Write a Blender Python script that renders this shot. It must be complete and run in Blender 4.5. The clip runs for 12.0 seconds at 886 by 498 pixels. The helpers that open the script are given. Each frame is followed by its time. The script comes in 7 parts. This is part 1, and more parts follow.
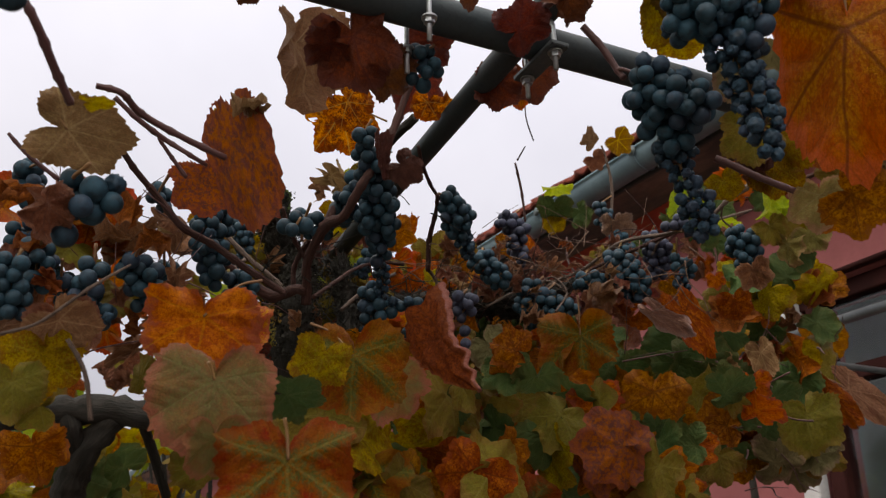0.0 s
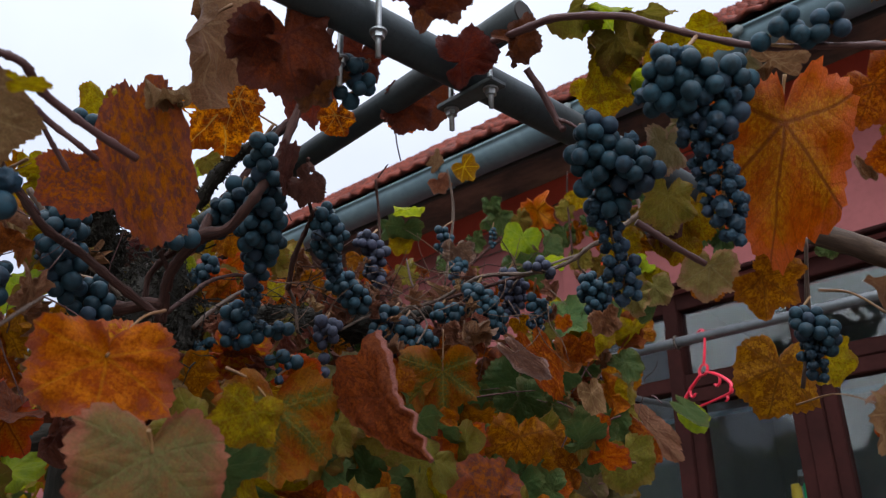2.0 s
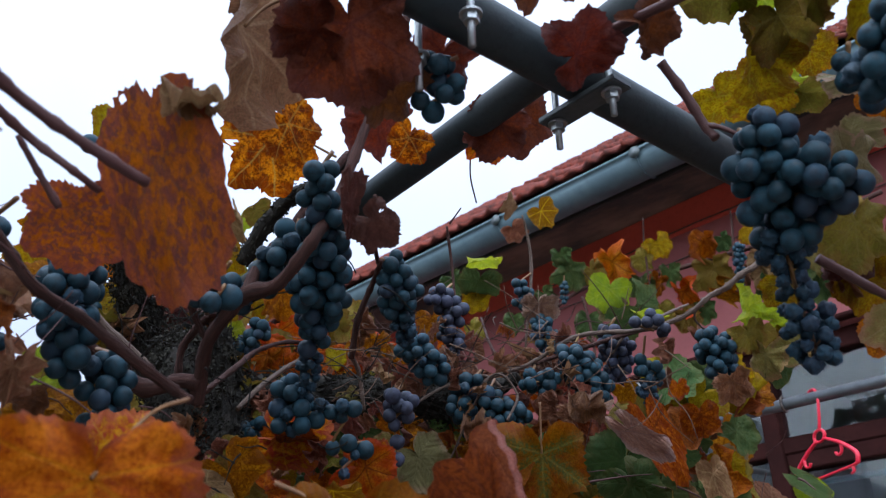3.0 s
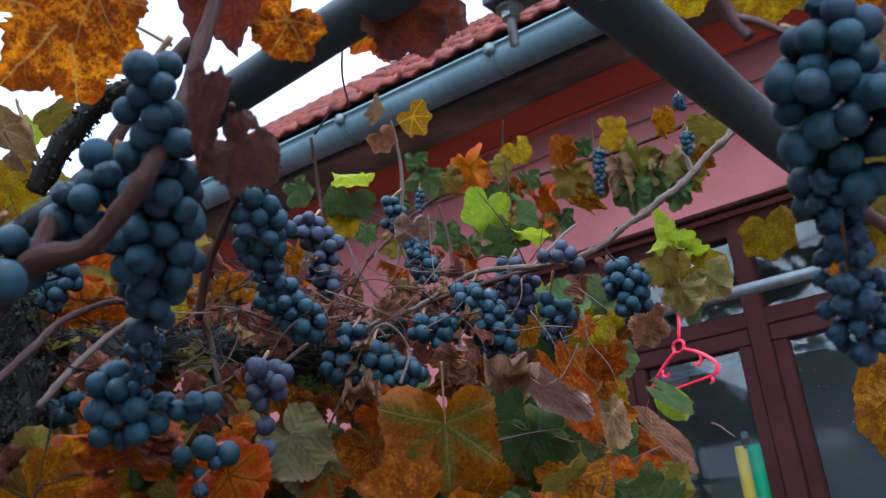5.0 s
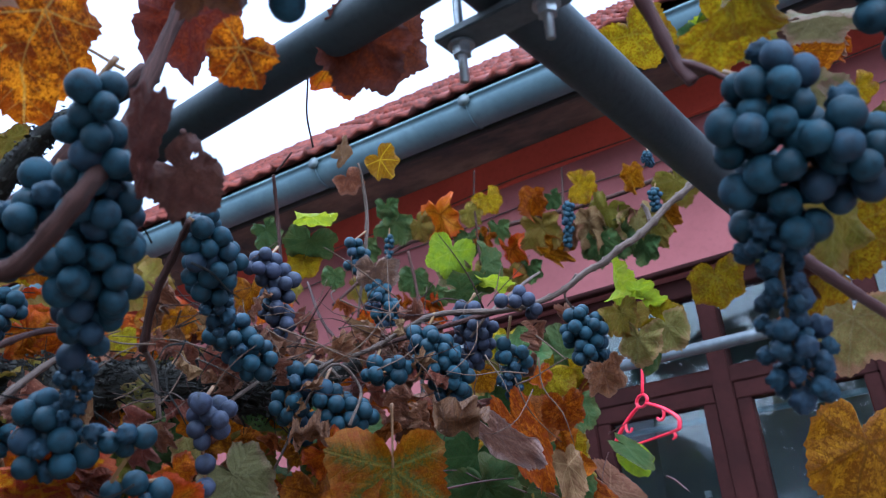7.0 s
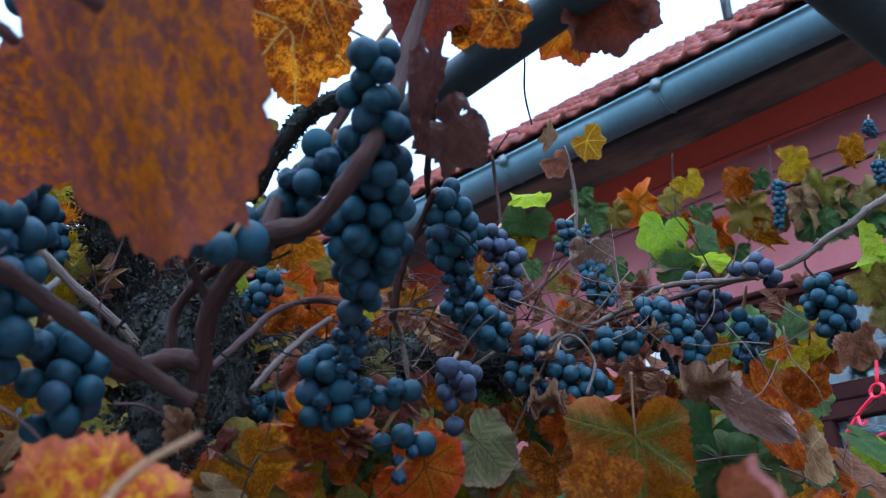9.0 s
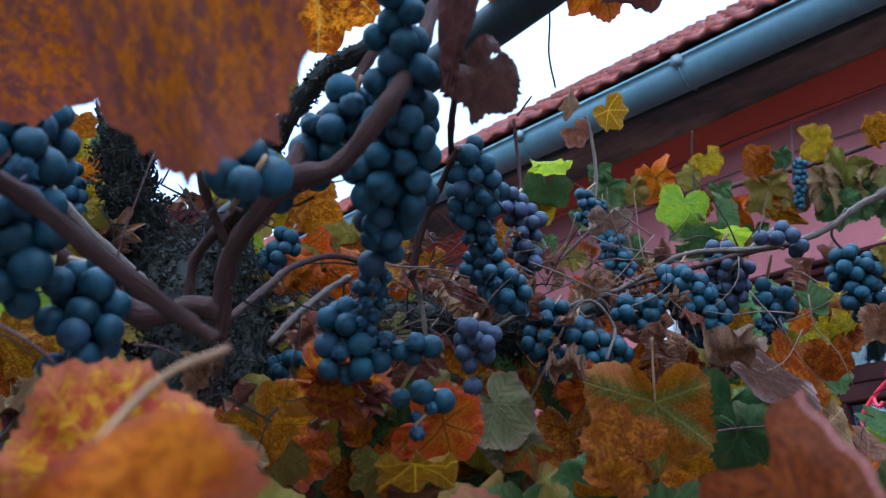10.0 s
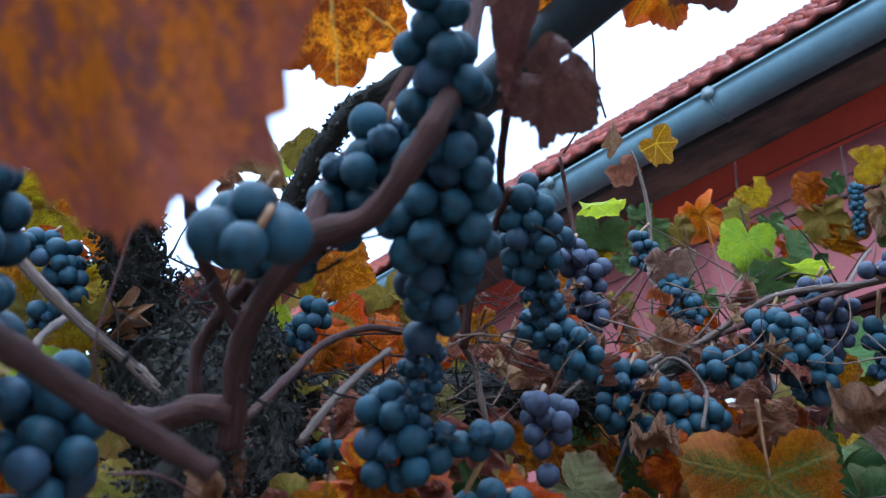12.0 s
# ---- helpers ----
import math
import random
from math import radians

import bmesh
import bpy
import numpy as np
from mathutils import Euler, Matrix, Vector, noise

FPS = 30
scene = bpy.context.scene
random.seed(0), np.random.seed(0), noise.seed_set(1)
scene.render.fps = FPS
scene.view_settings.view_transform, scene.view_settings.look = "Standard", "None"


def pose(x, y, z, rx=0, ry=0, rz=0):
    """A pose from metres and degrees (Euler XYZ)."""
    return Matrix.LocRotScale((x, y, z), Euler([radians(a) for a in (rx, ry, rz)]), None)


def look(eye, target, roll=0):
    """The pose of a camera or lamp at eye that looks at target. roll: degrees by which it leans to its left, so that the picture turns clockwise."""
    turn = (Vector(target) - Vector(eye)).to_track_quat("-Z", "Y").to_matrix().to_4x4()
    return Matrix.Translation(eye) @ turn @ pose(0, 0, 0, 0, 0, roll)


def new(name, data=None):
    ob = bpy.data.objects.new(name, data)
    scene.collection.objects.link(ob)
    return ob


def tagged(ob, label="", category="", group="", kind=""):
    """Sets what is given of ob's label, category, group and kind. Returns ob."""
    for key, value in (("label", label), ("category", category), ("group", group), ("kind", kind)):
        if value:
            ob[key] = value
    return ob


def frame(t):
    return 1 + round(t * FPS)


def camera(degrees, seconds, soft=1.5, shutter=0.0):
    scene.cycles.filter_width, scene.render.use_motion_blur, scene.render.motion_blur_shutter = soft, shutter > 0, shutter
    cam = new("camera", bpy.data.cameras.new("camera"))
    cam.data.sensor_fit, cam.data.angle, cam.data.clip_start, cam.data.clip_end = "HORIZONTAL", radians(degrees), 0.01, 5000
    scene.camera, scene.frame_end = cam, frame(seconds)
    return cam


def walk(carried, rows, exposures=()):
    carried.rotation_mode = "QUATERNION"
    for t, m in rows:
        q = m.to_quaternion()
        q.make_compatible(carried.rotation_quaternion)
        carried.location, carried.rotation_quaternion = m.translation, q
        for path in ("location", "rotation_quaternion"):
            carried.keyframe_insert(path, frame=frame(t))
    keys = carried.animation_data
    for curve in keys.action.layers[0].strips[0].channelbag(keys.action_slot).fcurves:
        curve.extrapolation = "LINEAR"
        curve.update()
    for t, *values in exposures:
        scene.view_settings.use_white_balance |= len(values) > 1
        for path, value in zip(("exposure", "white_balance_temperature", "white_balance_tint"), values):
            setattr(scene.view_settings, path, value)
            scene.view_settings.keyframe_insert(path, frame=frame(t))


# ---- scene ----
cam = camera(58.9, 12.0, soft=1.2)
PATH = [
    (0, (0.102, 0.017, 1.648), (0.778, 1.685, 2.52), 3.6),
    (0.5, (0.067, 0.057, 1.704), (1.009, 1.517, 2.694), 3.8),
    (1, (0.019, 0.089, 1.722), (1.076, 1.444, 2.744), 3.8),
    (1.5, (-0.006, 0.102, 1.719), (1.181, 1.398, 2.673), 1.1),
    (2, (-0.017, 0.139, 1.71), (1.166, 1.486, 2.596), 1.4),
    (2.5, (0.017, 0.243, 1.723), (1.107, 1.543, 2.783), 0.9),
    (2.7, (0.045, 0.269, 1.751), (1.065, 1.646, 2.783), 1.9),
    (4.3, (0.089, 0.448, 1.912), (1.423, 1.677, 2.756), -4.9),
    (4.5, (0.101, 0.456, 1.926), (1.481, 1.691, 2.682), -5.5),
    (5, (0.132, 0.471, 1.925), (1.554, 1.649, 2.693), -4.7),
    (5.5, (0.148, 0.474, 1.921), (1.568, 1.644, 2.704), -4.6),
    (6, (0.153, 0.478, 1.921), (1.591, 1.57, 2.78), -4.3),
    (6.5, (0.15, 0.465, 1.92), (1.59, 1.526, 2.815), -3.7),
    (6.7, (0.153, 0.463, 1.92), (1.593, 1.529, 2.809), -3.8),
    (8.3, (0.127, 0.498, 1.888), (1.354, 1.8, 2.783), -0.3),
    (8.5, (0.128, 0.507, 1.888), (1.308, 1.848, 2.788), 0.1),
    (9, (0.12, 0.506, 1.887), (1.224, 1.913, 2.782), 0.7),
    (9.5, (0.123, 0.515, 1.883), (1.214, 1.951, 2.747), 1.8),
    (10, (0.125, 0.525, 1.875), (1.22, 1.968, 2.721), 2.3),
    (10.5, (0.145, 0.521, 1.931), (1.279, 1.951, 2.749), -1.1),
    (11, (0.166, 0.56, 1.976), (1.345, 1.992, 2.723), -2.5),
    (11.5, (0.165, 0.598, 1.933), (1.162, 2.092, 2.813), 0.7),
    (12, (0.17, 0.614, 1.927), (1.164, 2.052, 2.899), -0.6),
]
EXPOSURES = [
    (0.0, 0.20, 6900, 8.0), (1.5, 0.17, 6700, 7.0), (2.5, 0.60, 5250, 6.0), (4.3, 0.62, 5600, 6.0), (4.6, 0.90, 5400, 6.0), (5.0, 1.13, 4950, 3.5), (5.5, 1.29, 4600, 2.0),
    (6.7, 1.29, 4650, 3.5), (8.5, 1.15, 4350, -1.0), (10.0, 1.15, 4300, -2.0), (10.5, 1.10, 4300, -1.0), (11.0, 1.06, 5100, 3.0), (11.5, 1.27, 4300, -2.0), (12.0, 1.36, 4500, 0.0),
]
cam.data.dof.use_dof = True
cam.data.dof.focus_distance = 1.0
cam.data.dof.aperture_fstop = 12.0
walk(cam, [(t, look(eye, target, roll)) for t, eye, target, roll in PATH], exposures=EXPOSURES)

# ---- light ----
world = bpy.data.worlds.new("overcast")
scene.world = world
world.use_nodes = True
wt = world.node_tree
wt.nodes.clear()
sky = wt.nodes.new("ShaderNodeTexSky")
sky.sky_type, sky.sun_disc = "NISHITA", False
sky.sun_elevation, sky.sun_rotation = radians(38), radians(-60)
sky.air_density, sky.dust_density = 1.5, 6.0
tc = wt.nodes.new("ShaderNodeTexCoord")
cloud = wt.nodes.new("ShaderNodeTexNoise")
cloud.inputs["Scale"].default_value, cloud.inputs["Detail"].default_value = 2.2, 5
ramp = wt.nodes.new("ShaderNodeValToRGB")
ramp.color_ramp.elements[0].position, ramp.color_ramp.elements[1].position = 0.3, 0.72
ramp.color_ramp.elements[0].color = (0.93, 0.93, 1.10, 1)
ramp.color_ramp.elements[1].color = (1.17, 1.16, 1.34, 1)
mixn = wt.nodes.new("ShaderNodeMix")
mixn.data_type = "RGBA"
mixn.inputs[0].default_value = 0.95
bg = wt.nodes.new("ShaderNodeBackground")
wo = wt.nodes.new("ShaderNodeOutputWorld")
wt.links.new(tc.outputs["Generated"], cloud.inputs["Vector"])
wt.links.new(cloud.outputs[0], ramp.inputs[0])
dim = wt.nodes.new("ShaderNodeVectorMath")
dim.operation = "SCALE"
dim.inputs["Scale"].default_value = 0.12
wt.links.new(sky.outputs[0], dim.inputs[0])
wt.links.new(dim.outputs[0], mixn.inputs[6])
wt.links.new(ramp.outputs[0], mixn.inputs[7])
# an overcast sky grows brighter from the horizon to the zenith
sepn = wt.nodes.new("ShaderNodeSeparateXYZ")
wt.links.new(tc.outputs["Generated"], sepn.inputs[0])
up = wt.nodes.new("ShaderNodeMapRange")
up.inputs[1].default_value, up.inputs[2].default_value, up.inputs[3].default_value, up.inputs[4].default_value = 0.0, 1.0, 0.40, 0.98
wt.links.new(sepn.outputs[2], up.inputs[0])
wt.links.new(mixn.outputs[2], bg.inputs["Color"])
wt.links.new(up.outputs[0], bg.inputs["Strength"])
wt.links.new(bg.outputs[0], wo.inputs[0])
sun = new("sun", bpy.data.lights.new("sun", "SUN"))
sun.data.energy, sun.data.angle, sun.data.color = 4.0, radians(110), (1.0, 0.97, 0.93)
sun.matrix_world = look((0, 0, 8), (3.2, 2.2, 3.0))

# ---- materials ----
def node(nt, kind, **values):
    n = nt.nodes.new(kind)
    for key, value in values.items():
        n.inputs[key.replace("_", " ")].default_value = value
    return n


def calc(nt, op, a, b=None, c=None):
    n = nt.nodes.new("ShaderNodeMath")
    n.operation = op
    for i, v in enumerate((a, b, c)):
        if v is None:
            continue
        if isinstance(v, (int, float)):
            n.inputs[i].default_value = v
        else:
            nt.links.new(v, n.inputs[i])
    return n.outputs[0]


def smooth(nt, v, lo, hi):
    n = nt.nodes.new("ShaderNodeMapRange")
    n.interpolation_type = "SMOOTHSTEP"
    nt.links.new(v, n.inputs[0])
    n.inputs[1].default_value, n.inputs[2].default_value = lo, hi
    return n.outputs[0]


def blend(nt, fac, a, b):
    n = nt.nodes.new("ShaderNodeMix")
    n.data_type = "RGBA"
    for i, v in ((0, fac), (6, a), (7, b)):
        if isinstance(v, (int, float)):
            n.inputs[i].default_value = v
        elif isinstance(v, tuple):
            n.inputs[i].default_value = (*v, 1)
        else:
            nt.links.new(v, n.inputs[i])
    return n.outputs[2]


def fresh(name):
    m = bpy.data.materials.new(name)
    m.use_nodes = True
    nt = m.node_tree
    nt.nodes.clear()
    out = nt.nodes.new("ShaderNodeOutputMaterial")
    bsdf = nt.nodes.new("ShaderNodeBsdfPrincipled")
    nt.links.new(bsdf.outputs[0], out.inputs[0])
    return m, nt, bsdf, out


def noise_of(nt, vec, scale, detail=4, rough=0.55, w=None):
    n = nt.nodes.new("ShaderNodeTexNoise")
    n.inputs["Scale"].default_value, n.inputs["Detail"].default_value = scale, detail
    n.inputs["Roughness"].default_value = rough
    if w is not None:
        n.noise_dimensions = "4D"
        nt.links.new(w, n.inputs["W"])
    nt.links.new(vec, n.inputs["Vector"])
    return n.outputs[0]


def bump(nt, height, strength, distance, bsdf):
    b = nt.nodes.new("ShaderNodeBump")
    b.inputs["Strength"].default_value, b.inputs["Distance"].default_value = strength, distance
    nt.links.new(height, b.inputs["Height"])
    nt.links.new(b.outputs[0], bsdf.inputs["Normal"])
    return b.outputs[0]


def surface(name, col, col2, scale=8.0, rough=0.6, metal=0.0, bump_scale=60.0, bump_str=0.3, bump_dist=0.002, fine=0.25, stretch=(1, 1, 1), spec=0.4):
    """A two-scale surface: broad patches between two colours, fine grain and relief."""
    m, nt, bsdf, out = fresh(name)
    co = nt.nodes.new("ShaderNodeTexCoord")
    mp = nt.nodes.new("ShaderNodeMapping")
    mp.inputs["Scale"].default_value = stretch
    nt.links.new(co.outputs["Object"], mp.inputs[0])
    info = nt.nodes.new("ShaderNodeObjectInfo")
    w = calc(nt, "MULTIPLY", info.outputs["Random"], 40.0)
    broad = noise_of(nt, mp.outputs[0], scale, 5, 0.6, w)
    grain = noise_of(nt, mp.outputs[0], bump_scale, 4, 0.6, w)
    c = blend(nt, smooth(nt, broad, 0.32, 0.68), col, col2)
    dark = tuple(v * 0.55 for v in col)
    c = blend(nt, calc(nt, "MULTIPLY", smooth(nt, grain, 0.45, 0.75), fine * 2), c, dark)
    nt.links.new(c, bsdf.inputs["Base Color"])
    r = calc(nt, "MULTIPLY_ADD", broad, 0.3, rough - 0.15)
    nt.links.new(r, bsdf.inputs["Roughness"])
    bsdf.inputs["Metallic"].default_value = metal
    bsdf.inputs["Specular IOR Level"].default_value = spec
    bump(nt, grain, bump_str, bump_dist, bsdf)
    return m


def bark_surface(name, col, col2, rough=0.7, streak=1.0, relief=0.5, depth=0.002):
    """Fibrous skin of a stem: streaks and cracks along it, by the stem's own unrolled coordinates."""
    m, nt, bsdf, out = fresh(name)
    uv = nt.nodes.new("ShaderNodeUVMap")
    uv.uv_map = "skin"
    info = nt.nodes.new("ShaderNodeObjectInfo")
    w = calc(nt, "MULTIPLY", info.outputs["Random"], 40.0)
    mp = nt.nodes.new("ShaderNodeMapping")
    mp.inputs["Scale"].default_value = (16.0 * streak, 40.0, 1)
    nt.links.new(uv.outputs[0], mp.inputs[0])
    fibre = noise_of(nt, mp.outputs[0], 1.0, 6, 0.7, w)
    blotch = noise_of(nt, uv.outputs[0], 14.0, 4, 0.6, w)
    c = blend(nt, smooth(nt, fibre, 0.35, 0.66), tuple(v * 0.5 for v in col), col)
    c = blend(nt, calc(nt, "MULTIPLY", smooth(nt, blotch, 0.42, 0.62), 0.8), c, col2)
    nt.links.new(c, bsdf.inputs["Base Color"])
    bsdf.inputs["Roughness"].default_value = rough
    bsdf.inputs["Specular IOR Level"].default_value = 0.2
    bump(nt, fibre, relief, depth, bsdf)
    return m


def leaf_material(name, col, col2, vein, spot, edge, spots=0.5, edges=0.5, veins=0.5, shine=0.1, glow=0.4, patch=5.0, vary=1.0, halo=0.0, halo_col=(0.1, 0.12, 0.02), relief_strength=0.5, speck=32.0):
    """Vine leaf: radiating veins with side veins, patches, freckles and a withered rim, light passing through."""
    m, nt, bsdf, out = fresh(name)
    uv = nt.nodes.new("ShaderNodeUVMap")
    uv.uv_map = "leaf"
    rim = nt.nodes.new("ShaderNodeUVMap")
    rim.uv_map = "rim"
    info = nt.nodes.new("ShaderNodeObjectInfo")
    geo = nt.nodes.new("ShaderNodeNewGeometry")
    rnd = calc(nt, "FRACT", calc(nt, "ADD", info.outputs["Random"], geo.outputs["Random Per Island"]))
    w = calc(nt, "MULTIPLY", rnd, 60.0)
    sep = nt.nodes.new("ShaderNodeSeparateXYZ")
    nt.links.new(uv.outputs[0], sep.inputs[0])
    warp = noise_of(nt, uv.outputs[0], 5.0, 2, 0.5, w)
    u = calc(nt, "ABSOLUTE", calc(nt, "ADD", sep.outputs[0], calc(nt, "MULTIPLY_ADD", warp, 0.05, -0.025)))
    v = sep.outputs[1]
    r = calc(nt, "SQRT", calc(nt, "ADD", calc(nt, "MULTIPLY", u, u), calc(nt, "MULTIPLY", v, v)))
    ang = calc(nt, "ARCTAN2", u, v)
    d0 = ang
    d1 = calc(nt, "ABSOLUTE", calc(nt, "SUBTRACT", ang, 0.91))
    d2 = calc(nt, "ABSOLUTE", calc(nt, "SUBTRACT", ang, 1.88))
    dd = calc(nt, "MINIMUM", d0, calc(nt, "MINIMUM", d1, d2))
    p = calc(nt, "MULTIPLY", r, calc(nt, "SINE", dd))
    s = calc(nt, "MULTIPLY", r, calc(nt, "COSINE", dd))
    width = calc(nt, "MULTIPLY_ADD", s, -0.012, 0.016)
    main = calc(nt, "SUBTRACT", 1.0, smooth(nt, calc(nt, "DIVIDE", p, width), 0.3, 1.3))
    saw = calc(nt, "FRACT", calc(nt, "MULTIPLY", calc(nt, "SUBTRACT", s, calc(nt, "MULTIPLY", p, 0.9)), 8.5))
    side = calc(nt, "SUBTRACT", 1.0, smooth(nt, calc(nt, "ABSOLUTE", calc(nt, "SUBTRACT", saw, 0.5)), 0.02, 0.1))
    vmask = calc(nt, "MAXIMUM", main, calc(nt, "MULTIPLY", side, 0.35))
    net = nt.nodes.new("ShaderNodeTexVoronoi")
    net.feature = "DISTANCE_TO_EDGE"
    net.inputs["Scale"].default_value = 62.0
    nt.links.new(uv.outputs[0], net.inputs["Vector"])
    cells = calc(nt, "SUBTRACT", 1.0, smooth(nt, net.outputs["Distance"], 0.0, 0.14))
    patches = noise_of(nt, uv.outputs[0], patch, 5, 0.65, w)
    fine = noise_of(nt, uv.outputs[0], speck, 6, 0.72, w)
    c = blend(nt, smooth(nt, patches, 0.36, 0.62), col, col2)
    if halo > 0:
        wide = calc(nt, "SUBTRACT", 1.0, smooth(nt, calc(nt, "ADD", p, calc(nt, "MULTIPLY_ADD", fine, 0.14, -0.07)), 0.02, 0.11))
        c = blend(nt, calc(nt, "MULTIPLY", wide, halo), c, halo_col)
    freck = smooth(nt, calc(nt, "ADD", fine, calc(nt, "MULTIPLY", patches, 0.35)), 0.62, 0.74)
    c = blend(nt, calc(nt, "MULTIPLY", freck, spots), c, spot)
    rims = nt.nodes.new("ShaderNodeSeparateXYZ")
    nt.links.new(rim.outputs[0], rims.inputs[0])
    e = smooth(nt, calc(nt, "ADD", rims.outputs[0], calc(nt, "MULTIPLY_ADD", patches, 0.9, -0.45)), 0.72, 0.98)
    c = blend(nt, calc(nt, "MULTIPLY", e, edges), c, edge)
    c = blend(nt, calc(nt, "MULTIPLY", vmask, veins), c, vein)
    c = blend(nt, calc(nt, "MULTIPLY", cells, veins * 0.18), c, vein)
    grain = smooth(nt, noise_of(nt, uv.outputs[0], 85.0, 3, 0.6, w), 0.36, 0.64)
    c = blend(nt, calc(nt, "MULTIPLY", grain, 0.42), c, tuple(q * 0.35 for q in col2))
    hs = nt.nodes.new("ShaderNodeHueSaturation")
    nt.links.new(calc(nt, "MULTIPLY_ADD", rnd, 0.035 * vary, 0.5 - 0.017 * vary), hs.inputs["Hue"])
    nt.links.new(calc(nt, "MULTIPLY_ADD", calc(nt, "FRACT", calc(nt, "MULTIPLY", rnd, 7.3)), 0.5 * vary, 1.16 - 0.25 * vary), hs.inputs["Value"])
    hs.inputs["Saturation"].default_value = 1.12
    nt.links.new(c, hs.inputs["Color"])
    col_out = hs.outputs[0]
    nt.links.new(col_out, bsdf.inputs["Base Color"])
    bsdf.inputs["Roughness"].default_value = 0.5
    bsdf.inputs["Specular IOR Level"].default_value = shine
    quilt = calc(nt, "MULTIPLY", calc(nt, "ABSOLUTE", calc(nt, "SUBTRACT", saw, 0.5)), 1.3)
    relief = calc(nt, "ADD", calc(nt, "MULTIPLY_ADD", vmask, -0.4, quilt), calc(nt, "ADD", fine, calc(nt, "MULTIPLY", cells, -0.3)))
    normal = bump(nt, relief, relief_strength, 0.004, bsdf)
    tr = nt.nodes.new("ShaderNodeBsdfTranslucent")
    nt.links.new(col_out, tr.inputs["Color"])
    nt.links.new(normal, tr.inputs["Normal"])
    mix = nt.nodes.new("ShaderNodeMixShader")
    mix.inputs[0].default_value = glow
    nt.links.new(bsdf.outputs[0], mix.inputs[1])
    nt.links.new(tr.outputs[0], mix.inputs[2])
    nt.links.new(mix.outputs[0], out.inputs[0])
    return m


